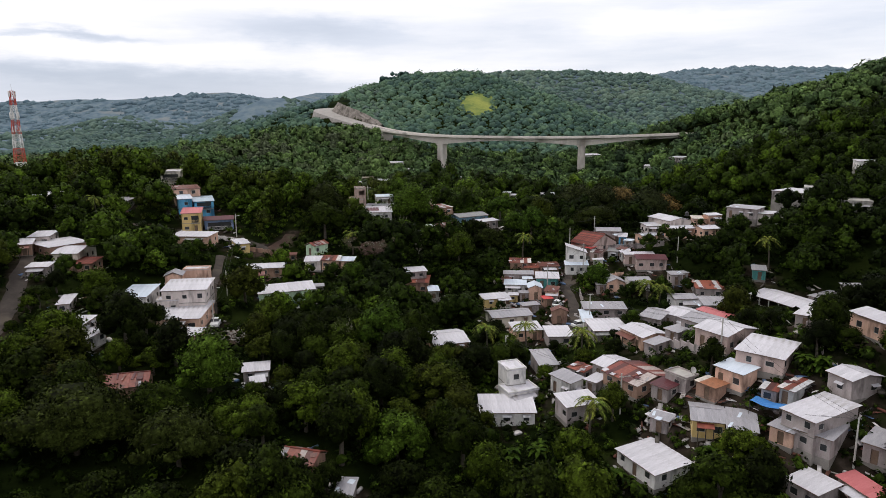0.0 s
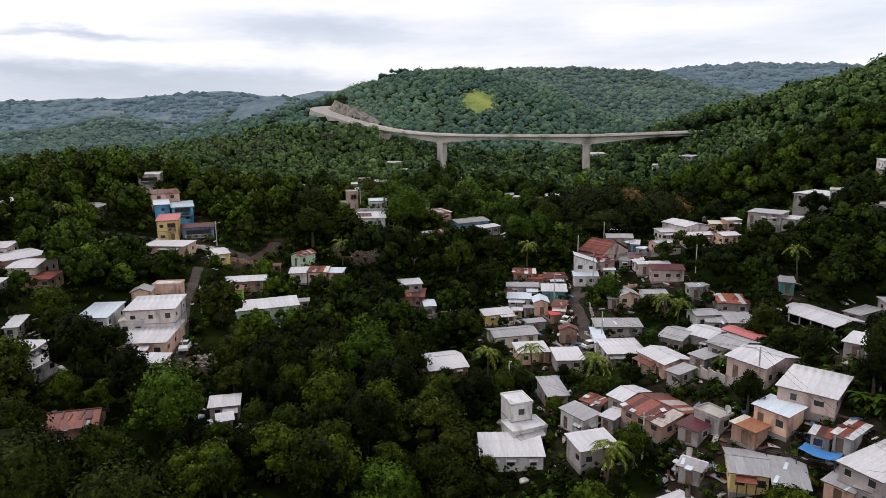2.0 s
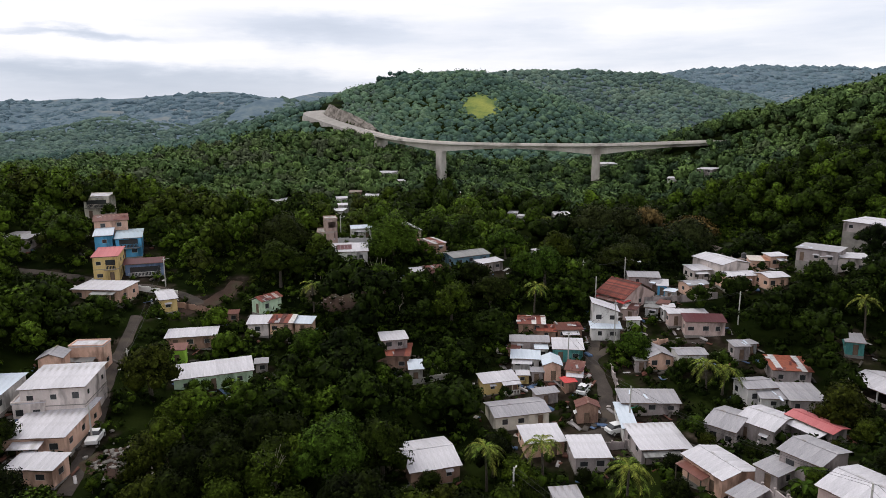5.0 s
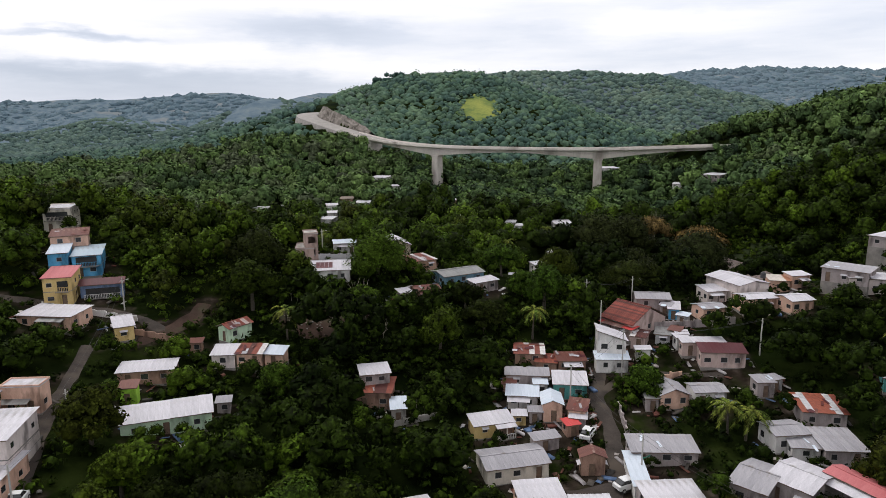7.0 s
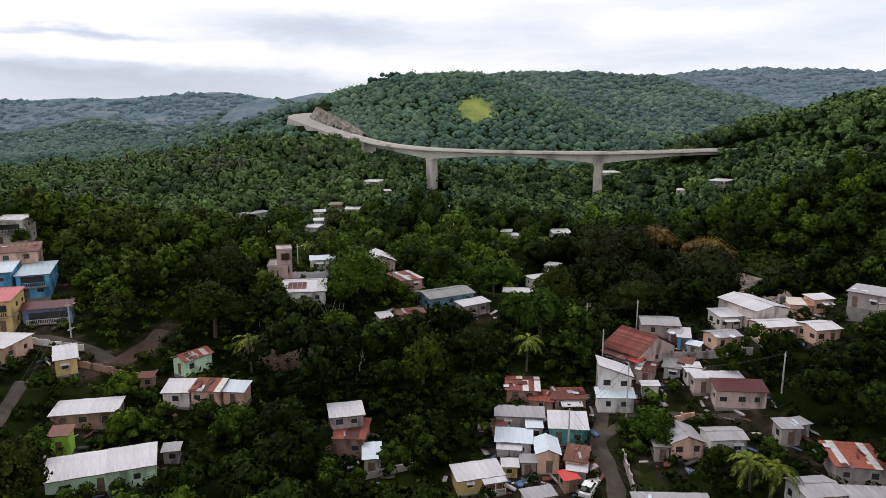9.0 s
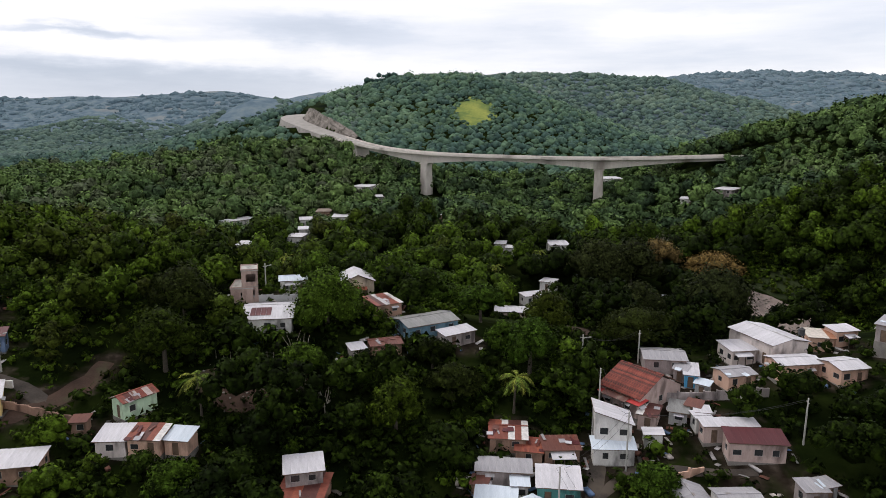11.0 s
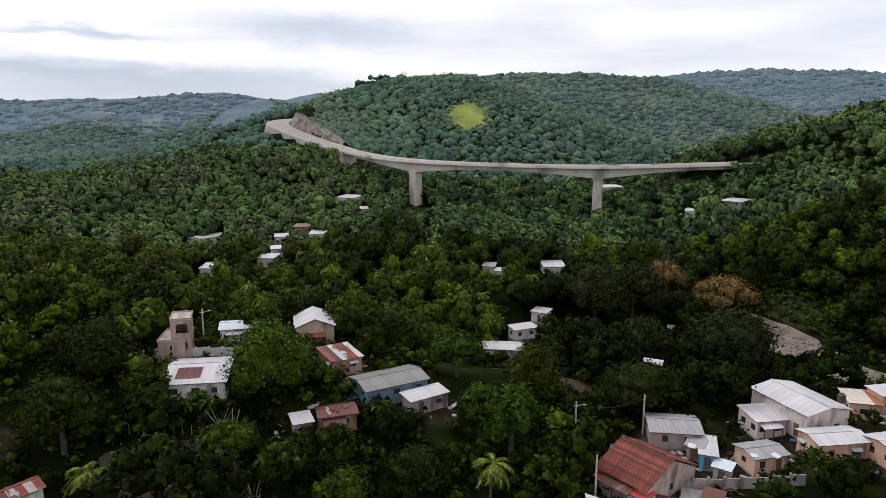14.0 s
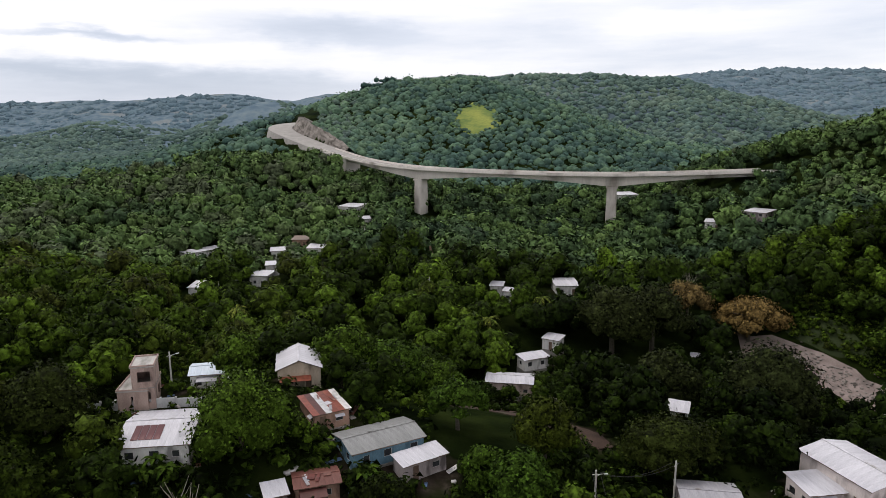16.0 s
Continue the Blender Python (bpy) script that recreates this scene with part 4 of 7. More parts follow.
house(38.2, 116.3, 20.2, 2.8, 4.6, -57, 2.3, 0.3, "s", "block", "tin", 22)
house(43.5, 120.4, 21.2, 3.6, 4.4, -62, 2.2, 0.3, "s", "block", "tin", 23)
house(78.8, 150.0, 18.6, 14.5, 9.2, -70, 2.8, 0.5, "g", "open", "white", 24)
house(88.4, 151.5, 19.1, 4.1, 8.2, -63, 2.4, 0.3, "s", "block", "tin", 25)
house(59.9, 106.6, 28.3, 3.5, 5.5, -46, 2.2, 0.3, "s", "block", "white", 26)
house(66.1, 99.4, 29.6, 7.7, 3.5, -79, 2.9, 0.6, "s", "peach", "white", 27)
house(95.5, 151.9, 21.1, 6.4, 3.9, -5, 2.6, 0.3, "s", "block", "tin", 28)
house(55.6, 153.2, 18.6, 5.7, 5.1, 7, 2.8, 0.5, "g", "white", "tin", 29)
house(56.9, 149.9, 17.8, 4.4, 3.4, -8, 2.2, 0.4, "s", "white", "tin", 30)
house(61.8, 150.2, 18.1, 6.2, 7.0, -4, 2.4, 0.4, "s", "block", "tin", 31)
house(63.9, 159.3, 19.6, 6.9, 6.7, -9, 2.6, 0.5, "s", "block", "rusttin", 32)
house(58.1, 166.1, 21.1, 3.4, 3.2, 3, 2.6, 0.3, "s", "block", "tin", 33)
house(48.5, 165.3, 20.0, 5.8, 4.4, 3, 2.6, 0.4, "g", "white", "tin", 34)
house(42.6, 166.1, 19.4, 5.4, 5.7, 4, 2.4, 0.0, "f", "peach", "tin", 35)
house(36.9, 151.4, 16.8, 10.0, 5.0, -2, 2.2, 0.5, "s", "block", "tin", 36)
house(31.7, 145.6, 16.2, 2.6, 9.7, -5, 2.2, 0.2, "s", "white", "bluewhite", 37)
house(14.7, 149.8, 15.8, 9.8, 6.4, 14, 2.4, 0.0, "g", "cream", "tin", 38)
house(17.6, 141.2, 15.2, 6.5, 5.6, 8, 2.4, 0.4, "s", "peach", "white", 39)
house(23.8, 136.1, 15.7, 5.5, 6.7, 2, 2.4, 0.3, "s", "block", "white", 40)
house(34.2, 137.3, 16.7, 7.8, 8.0, 4, 2.2, 0.3, "s", "block", "white", 41)
house(12.2, 159.5, 17.1, 7.0, 4.0, 16, 2.2, 0.5, "s", "yellow", "white", 42)
house(20.2, 155.2, 16.4, 4.6, 2.6, 16, 2.2, 0.2, "s", "block", "tin", 43)
house(26.5, 169.8, 19.7, 6.1, 5.3, -6, 2.6, 0.6, "s", "teal", "white", 44)
house(18.0, 166.8, 18.7, 5.7, 4.0, -7, 2.4, 0.5, "s", "white", "bluewhite", 45)
house(22.5, 163.8, 18.7, 3.7, 5.2, -3, 3.0, 0.0, "f", "peach", "bluewhite", 46)
house(26.7, 162.7, 18.0, 3.4, 4.5, -18, 2.4, 0.4, "s", "peach", "rust", 47)
house(20.6, 179.9, 21.8, 5.8, 6.3, -5, 2.2, 0.3, "g", "brick", "rusttin", 48)
house(27.8, 176.7, 21.2, 5.5, 4.0, 2, 2.2, 0.4, "s", "brick", "rust", 49)
house(19.4, 172.5, 20.0, 7.9, 3.6, -5, 2.4, 0.3, "s", "block", "tin", 50)
house(35.4, 178.4, 24.6, 5.0, 5.7, 84, 5.2, 1.8, "s", "white", "white", 51)
house(35.1, 175.8, 21.5, 6.3, 2.7, -2, 2.5, 0.8, "s", "white", "bluewhite", 52)
house(42.8, 190.2, 25.0, 8.2, 11.2, -52, 2.6, 0.0, "h", "pink", "tile", 53)
house(52.4, 178.7, 23.7, 8.3, 2.6, 1, 2.6, 0.3, "s", "pink", "white", 54)
house(54.6, 175.0, 23.2, 8.2, 3.8, -5, 2.8, 0.7, "s", "pink", "maroon", 55)
house(67.7, 200.9, 30.0, 11.0, 8.0, -72, 3.8, 0.0, "g", "pinkwhite", "white", 56)
house(61.8, 199.3, 28.3, 5.1, 5.1, 10, 2.6, 0.4, "s", "pinkwhite", "white", 57)
house(67.7, 191.7, 28.7, 7.7, 5.0, 8, 2.8, 0.3, "g", "peach", "white", 58)
house(74.3, 189.3, 29.0, 5.5, 5.6, 13, 2.6, 0.3, "g", "peach", "white", 59)
house(76.5, 201.0, 30.1, 4.5, 5.0, -12, 2.6, 0.3, "s", "peach", "orange", 60)
house(80.8, 201.6, 30.9, 4.9, 3.5, 12, 2.8, 0.3, "s", "peach", "white", 61)
house(48.8, 198.7, 27.0, 7.4, 6.5, -7, 2.4, 0.3, "g", "block", "tin", 62)
house(58.3, 191.6, 26.7, 5.6, 4.6, 15, 2.4, 0.3, "g", "peach", "tin", 63)
house(115.2, 218.8, 36.0, 12.3, 11.5, -58, 2.6, 0.2, "s", "block", "white", 64)
house(118.7, 193.4, 36.0, 7.2, 7.7, -23, 3.2, 0.0, "t", "concrete", "concrete", 65)
house(86.7, 192.9, 34.2, 8.9, 6.5, -45, 2.8, 0.3, "s", "block", "tin", 66)
house(90.4, 190.9, 32.9, 10.1, 6.0, -16, 3.2, 0.2, "s", "pinkwhite", "white", 67)
house(78.5, 164.6, 22.7, 3.5, 5.9, -22, 2.4, 0.2, "s", "teal", "tin", 68)
house(-53.0, 133.4, 21.6, 8.9, 12.4, 5, 2.8, 0.4, "s", "peach", "white", 69)
house(-49.7, 123.9, 20.0, 6.7, 4.1, -3, 2.4, 0.4, "s", "peach", "white", 70)
house(-54.7, 140.0, 25.3, 9.4, 9.3, 8, 5.4, 0.4, "s", "pinkwhite", "white", 71)
house(-57.5, 136.3, 23.4, 4.5, 3.4, 12, 2.9, 0.2, "t", "pinkwhite", "white", 72)
house(-57.3, 152.7, 26.2, 5.7, 3.3, 4, 4.2, 0.3, "t", "peach", "white", 73)
house(-60.6, 147.7, 26.0, 4.1, 4.3, 12, 3.6, 0.0, "f", "peach", "tin", 74)
house(-64.0, 137.3, 24.6, 5.9, 9.4, 5, 2.6, 0.5, "s", "white", "bluewhite", 75)
house(-37.5, 154.8, 20.5, 13.4, 5.0, 21, 2.6, 1.0, "s", "mint", "white", 76)
house(-30.8, 160.9, 19.9, 2.6, 2.6, 12, 2.2, 0.2, "s", "block", "tin", 77)
house(-45.1, 166.2, 23.6, 9.4, 5.0, 12, 2.4, 0.3, "s", "brick", "white", 78)
house(-44.9, 158.8, 23.2, 3.0, 2.6, 10, 2.9, 0.5, "s", "lime", "rust", 79)
house(-34.3, 173.4, 23.7, 4.6, 4.6, 4, 2.4, 0.6, "s", "pinkwhite", "white", 80)
house(-29.6, 173.3, 23.9, 5.0, 4.2, -2, 2.4, 0.6, "s", "peach", "rusttin", 183)
house(-25.3, 173.6, 23.6, 3.8, 3.8, -5, 2.2, 0.5, "s", "peach", "bluewhite", 184)
house(-34.6, 180.2, 26.6, 3.7, 5.8, -34, 2.6, 0.0, "f", "mint", "rustmix", 81)
house(-54.6, 178.0, 27.8, 3.7, 7.4, 30, 2.6, 0.3, "s", "yellow", "white", 82)
house(-70.5, 187.4, 34.8, 5.5, 8.1, 15, 5.4, 0.7, "s", "yellow", "pinkroof", 83)
house(-64.2, 190.4, 32.1, 8.4, 2.8, 19, 2.8, 0.8, "s", "blue", "maroon", 84)
house(-76.7, 198.4, 37.6, 4.2, 10.9, 24, 5.2, 0.3, "s", "skyblue", "bluewhite", 85)
house(-72.2, 201.3, 36.6, 6.0, 11.5, 22, 4.4, 0.4, "s", "skyblue", "skyroof", 86)
house(-79.7, 208.1, 39.5, 7.9, 10.4, 26, 4.8, 0.3, "s", "peach", "rust", 87)
house(-89.3, 222.3, 43.6, 6.2, 10.0, 17, 5.4, 0.0, "t", "cream", "white", 88)
house(-66.9, 177.9, 29.9, 11.0, 7.0, -6, 2.6, 0.3, "s", "peach", "white", 89)
house(-115.1, 196.9, 38.9, 10.1, 11.5, 8, 2.6, 0.2, "s", "open", "white", 90)
house(-94.6, 196.1, 37.3, 7.3, 10.1, 7, 2.4, 0.2, "s", "block", "tin", 91)
house(-94.9, 157.6, 33.6, 4.9, 7.7, 13, 2.6, 0.3, "s", "pinkwhite", "white", 92)
house(-95.8, 149.7, 33.1, 5.9, 7.9, 25, 2.4, 0.3, "s", "brick", "white", 93)
house(-83.8, 150.2, 31.2, 6.0, 9.4, 2, 2.6, 0.4, "g", "cream", "white", 94)
house(-88.9, 153.5, 32.3, 9.7, 9.1, 57, 2.4, 0.3, "s", "brick", "white", 95)
house(-79.2, 145.9, 29.5, 5.3, 6.1, 3, 2.2, 0.4, "s", "brick", "tile", 96)
house(-85.1, 138.9, 30.1, 4.7, 4.0, 10, 2.2, 0.3, "s", "block", "white", 97)
house(-69.6, 120.9, 23.3, 7.2, 5.8, 0, 2.4, 0.3, "s", "pinkwhite", "white", 98)
house(-65.8, 117.6, 21.9, 6.1, 5.4, -13, 2.2, 0.3, "s", "white", "white", 99)
house(-74.0, 127.9, 25.5, 2.6, 7.1, 16, 2.2, 0.3, "s", "block", "white", 100)
house(-33.1, 112.2, 17.3, 4.8, 4.1, 13, 2.4, 0.3, "s", "block", "white", 101)
house(-31.5, 107.1, 17.0, 2.6, 2.6, 22, 2.4, 0.3, "s", "block", "white", 102)
house(-52.4, 105.4, 17.6, 7.2, 6.0, 14, 2.4, 0.0, "h", "brick", "rustmix", 103)
house(-20.1, 87.6, 13.4, 5.6, 4.6, -17, 2.4, 0.0, "h", "brick", "rustmix", 104)
house(-13.2, 81.6, 12.0, 2.6, 4.6, -4, 2.2, 0.3, "s", "block", "tin", 105)
house(0.2, 135.8, 14.8, 7.8, 9.4, 17, 2.4, 0.0, "g", "brick", "white", 106)
house(-7.4, 169.2, 21.8, 5.4, 4.8, 14, 4.4, 0.3, "s", "block", "white", 107)
house(-6.9, 167.2, 19.6, 6.3, 6.2, -3, 2.9, 0.5, "s", "brick", "rusttin", 108)
house(-2.8, 162.9, 18.3, 2.9, 4.7, 7, 2.6, 0.3, "s", "concrete", "bluewhite", 109)
house(-40.4, 175.8, 24.8, 2.6, 2.6, 9, 2.2, 0.2, "s", "brick", "rust", 110)
house(-66.6, 177.6, 29.7, 5.6, 3.0, -7, 2.4, 0.3, "s", "cream", "white", 111)
house(-20.7, 204.4, 32.6, 9.2, 11.0, 9, 2.6, 0.0, "g", "white", "white", 112)
house(-8.2, 227.5, 33.4, 7.3, 8.8, 14, 3.4, 0.0, "f", "tan", "white", 113)
house(-1.1, 212.6, 32.5, 5.6, 7.2, 31, 2.4, 0.3, "s", "brick", "rusttin", 114)
house(7.4, 206.9, 30.5, 10.8, 7.1, 31, 2.4, 0.0, "g", "bluewall", "greytin", 115)
house(13.1, 203.9, 29.2, 7.0, 3.4, 35, 2.4, 0.4, "s", "block", "white", 116)
house(0.6, 198.4, 29.0, 5.8, 4.3, 19, 2.4, 0.0, "g", "brick", "rust", 117)
house(-3.8, 195.7, 28.9, 3.0, 3.5, 25, 2.4, 0.3, "s", "block", "white", 118)
house(-27.8, 213.1, 35.3, 4.3, 6.9, 9, 2.8, 0.0, "t", "ruin", "concrete", 119)
house(-26.4, 212.3, 38.7, 3.2, 4.6, 16, 6.2, 0.0, "t", "ruin", "concrete", 120)
house(-19.6, 218.6, 35.3, 5.6, 5.3, 14, 2.6, 0.3, "g", "white", "bluewhite", 121)
house(-57.8, 314.3, 24.5, 6.1, 7.6, 1, 3.6, 0.3, "s", "white", "white", 122)
house(-76.7, 363.8, 25.2, 15.1, 5.8, 53, 3.0, 0.3, "s", "white", "white", 123)
house(-104.1, 356.6, 24.2, 3.3, 4.2, 9, 3.0, 0.3, "s", "white", "white", 124)
house(-42.6, 324.2, 25.6, 6.1, 7.1, -7, 3.4, 0.3, "s", "white", "white", 125)
house(-42.1, 334.1, 26.6, 4.7, 5.8, 12, 3.4, 0.3, "s", "white", "white", 126)
house(-45.9, 355.9, 27.0, 5.8, 6.9, 14, 3.0, 0.3, "s", "white", "white", 127)
house(-31.8, 354.6, 28.4, 6.4, 8.1, 1, 3.0, 0.3, "s", "white", "white", 128)
house(-42.0, 374.1, 27.9, 6.4, 8.0, 3, 2.8, 0.3, "s", "brick", "brownroof", 129)
house(8.1, 355.1, 29.4, 4.7, 5.9, 1, 4.0, 0.2, "s", "peach", "white", 130)
house(-32.1, 436.9, 32.4, 10.3, 11.5, -19, 3.0, 0.3, "s", "white", "white", 131)
house(-23.6, 419.2, 29.1, 6.3, 7.9, 18, 3.0, 0.3, "s", "white", "white", 132)
house(49.4, 317.8, 24.6, 7.2, 9.0, 2, 3.0, 0.3, "s", "white", "white", 133)
house(28.8, 308.1, 26.4, 4.0, 5.0, -11, 3.0, 0.3, "s", "white", "white", 134)
house(31.8, 304.3, 25.7, 3.2, 4.0, -14, 3.0, 0.3, "s", "white", "white", 135)
house(40.7, 278, 20.8, 4.6, 4.4, -30, 2.6, 0.3, "s", "white", "white", 136)
house(35.2, 271, 18.6, 7.0, 4.2, 24, 2.6, 0.3, "s", "white", "white", 137)
house(29.3, 262.5, 16.6, 10.5, 6.4, -8, 3.0, 0.3, "g", "pink", "white", 138)
house(57.1, 235.8, 22.0, 3.8, 4.8, -22, 2.8, 0.3, "s", "white", "white", 139)
house(75.7, 280.2, 15.6, 2.6, 3.2, -17, 2.8, 0.2, "s", "white", "white", 140)
house(117.1, 385.4, 32.8, 6.5, 8.1, -24, 3.0, 0.3, "s", "white", "white", 141)
house(130.4, 376.4, 38.0, 8.8, 11.0, -46, 4.6, 0.3, "s", "block", "white", 142)
house(99.5, 460.6, 35.2, 12.5, 11.5, 10, 3.0, 0.3, "s", "white", "white", 143)
house(161.0, 258.8, 42.9, 7.8, 9.7, -19, 3.0, 0.3, "s", "white", "white", 144)
house(18.8, 122.0, 15.0, 3.9, 7.4, 8, 2.4, 0.6, "s", "block", "tin", 145)
house(21.2, 111.1, 15.6, 5.7, 3.5, -58, 2.9, 0.4, "s", "white", "tin", 146)
house(24.2, 114.4, 16.0, 3.8, 3.2, -48, 2.3, 0.3, "s", "block", "rusttin", 147)
house(29.3, 113.5, 17.5, 3.4, 6.7, -55, 2.6, 0.3, "g", "block", "white", 148)
house(25.9, 109.2, 16.1, 2.6, 4.0, -46, 2.4, 0.2, "s", "block", "white", 149)
house(32.4, 107.0, 17.8, 8.3, 9.1, -60, 2.2, 0.0, "g", "brick", "rustmix", 150)
house(34.9, 100.8, 18.4, 3.6, 3.8, -54, 2.2, 0.3, "s", "block", "maroon", 151)
house(37.6, 101.5, 19.9, 4.3, 3.1, -60, 2.4, 0.0, "t", "block", "concrete", 152)
house(40.4, 96.7, 20.3, 4.0, 3.2, -60, 2.3, 0.2, "s", "brick", "orange", 153)
house(26.2, 148.9, 16.7, 4.0, 2.7, -2, 3.0, 0.0, "f", "brick", "rust", 154)
house(32.4, 94.5, 16.0, 3.3, 2.6, -37, 2.2, 0.2, "s", "block", "white", 155)
house(32.3, 94.2, 16.0, 3.3, 2.6, -40, 2.2, 0.2, "s", "block", "tin", 156)
house(41.6, 178.8, 22.2, 2.6, 3.1, -98, 2.4, 0.2, "s", "white", "white", 157)
house(24.8, 158.7, 17.0, 2.6, 2.6, 16, 2.2, 0.2, "s", "brick", "redroof", 158)
house(50.6, 194.2, 26.2, 2.6, 2.6, -31, 2.2, 0.3, "s", "block", "tin", 159)
house(49.6, 184.8, 24.0, 2.6, 3.1, -32, 2.2, 0.2, "s", "brick", "rust", 160)
house(49.4, 181.4, 23.7, 2.8, 2.6, 5, 2.4, 0.2, "s", "white", "white", 161)
house(39.0, 186.7, 24.3, 8.0, 2.6, -52, 2.2, 0.3, "s", "pink", "redroof", 162)
house(32.4, 94.9, 15.7, 4.0, 2.6, -52, 2.0, 0.1, "s", "open", "white", 163)
house(50.3, 91.4, 22.0, 2.6, 5.5, -54, 2.2, 0.3, "s", "tinwall", "rusttin", 164)
house(47.2, 92.1, 21.4, 2.6, 2.8, -42, 2.4, 0.2, "s", "block", "rusttin", 165)
house(19.7, 162.4, 17.5, 2.6, 2.6, -3, 2.2, 0.1, "s", "block", "tin", 166)
house(17.0, 161.9, 17.1, 2.6, 2.6, -2, 2.0, 0.1, "s", "yellow", "white", 167)
house(39.2, 165.3, 18.9, 2.6, 4.4, -4, 2.2, 0.2, "s", "block", "greytin", 168)
house(60.3, 166.9, 21.2, 2.6, 2.6, 19, 2.4, 0.1, "s", "tinwall", "tin", 169)
house(47.1, 184.4, 23.6, 3.2, 4.7, -21, 2.2, 0.2, "s", "tinwall", "greytin", 170)
house(42.3, 183.3, 23.5, 3.2, 4.6, -27, 2.4, 0.2, "s", "pink", "rusttin", 171)
house(50.1, 183.0, 23.9, 2.6, 2.9, -10, 2.2, 0.1, "s", "white", "white", 172)
house(52.0, 193.7, 26.1, 2.6, 5.7, -17, 2.2, 0.3, "s", "skyblue", "white", 173)
house(112.7, 206.5, 38.5, 4.5, 7.2, -29, 3.6, 0.0, "t", "white", "concrete", 174)
house(23.5, 176.9, 20.8, 4.3, 4.2, -11, 2.2, 0.3, "s", "brick", "rusttin", 175)
house(18.5, 173.5, 20.0, 3.6, 2.6, -7, 2.0, 0.2, "s", "open", "greytin", 176)
house(21.4, 170.4, 19.4, 2.7, 4.4, -3, 2.4, 0.2, "s", "white", "bluewhite", 177)
house(16.1, 170.2, 19.1, 2.6, 2.6, -13, 2.0, 0.2, "s", "brick", "rust", 178)
house(26.9, 164.1, 18.0, 2.6, 2.6, -20, 2.0, 0.2, "s", "brick", "maroon", 179)
house(26.3, 160.4, 17.3, 3.0, 2.6, -13, 2.0, 0.2, "s", "block", "white", 180)
house(52.7, 189.8, 25.4, 2.6, 2.6, -36, 2.2, 0.2, "s", "tinwall", "bluewhite", 181)
house(41.6, 193.9, 25.7, 2.9, 2.6, -31, 2.4, 0.2, "s", "brick", "redroof", 182)


# ---- ground sheet ----
def axis(lo, hi, step, out_lo, out_hi):
    mid = list(np.arange(lo, hi + 0.1, step))
    left, right, s = [], [], step
    p = lo
    while p > out_lo:
        s = min(s * 1.08, 90)
        p -= s
        left.append(p)
    p, s = hi, step
    while p < out_hi:
        s = min(s * 1.06, 60)
        p += s
        right.append(p)
    return np.array(left[::-1] + mid + right)


gx, gy = axis(-150, 200, 3.0, -4200, 4200), axis(60, 760, 3.5, -1500, 4900)
GX, GY = np.meshgrid(gx, gy)
GZ = bench(GX, GY, ground(GX, GY))
# soil lies bare round the houses and lanes
bare = np.zeros(GX.shape)
for hx, hy, hw, hd, hyaw, hf, ht in HOUSE_SPOTS:
    if hy < 330:
        bare = np.maximum(bare, np.exp(-(((GX - hx) ** 2 + (GY - hy) ** 2) / (0.5 * max(hw, hd) + (2.8 if 10 < hx < 85 and hy < 210 else 1.4)) ** 2)))
for line, width in lane_lines:
    for p in line[::2]:
        bare = np.maximum(bare, np.exp(-(((GX - p.x) ** 2 + (GY - p.y) ** 2) / (width * 1.1) ** 2)))
ny, nx = GX.shape
idx = np.arange(nx * ny).reshape(ny, nx)
quads = np.stack([idx[:-1, :-1], idx[:-1, 1:], idx[1:, 1:], idx[1:, :-1]], -1).reshape(-1, 4)


def fast_mesh(name, verts, quads, material, attrs=None, smooth=False, tris=None, normals=None):
    """A mesh from numpy arrays of corners, of faces with four corners, and of faces with three."""
    me = bpy.data.meshes.new(name)
    nq, nt = (len(quads) if quads is not None else 0), (len(tris) if tris is not None else 0)
    me.vertices.add(len(verts))
    me.vertices.foreach_set("co", np.ascontiguousarray(verts, dtype=np.float32).ravel())
    me.loops.add(nq * 4 + nt * 3)
    loops = np.concatenate([a.ravel() for a in (quads, tris) if a is not None and len(a)]).astype(np.int32)
    me.loops.foreach_set("vertex_index", loops)
    me.polygons.add(nq + nt)
    starts = np.concatenate([np.arange(nq) * 4, nq * 4 + np.arange(nt) * 3]).astype(np.int32)
    me.polygons.foreach_set("loop_start", starts)
    if smooth:
        me.polygons.foreach_set("use_smooth", np.ones(nq + nt, dtype=bool))
    me.materials.append(material)
    for key, values in (attrs or {}).items():
        me.attributes.new(key, "FLOAT", "POINT").data.foreach_set("value", np.ascontiguousarray(values, dtype=np.float32))
    if normals is not None:
        me.attributes.new("custom_normal", "FLOAT_VECTOR", "POINT").data.foreach_set("vector", np.ascontiguousarray(normals, dtype=np.float32).ravel())
    me.update(calc_edges=True)
    return me


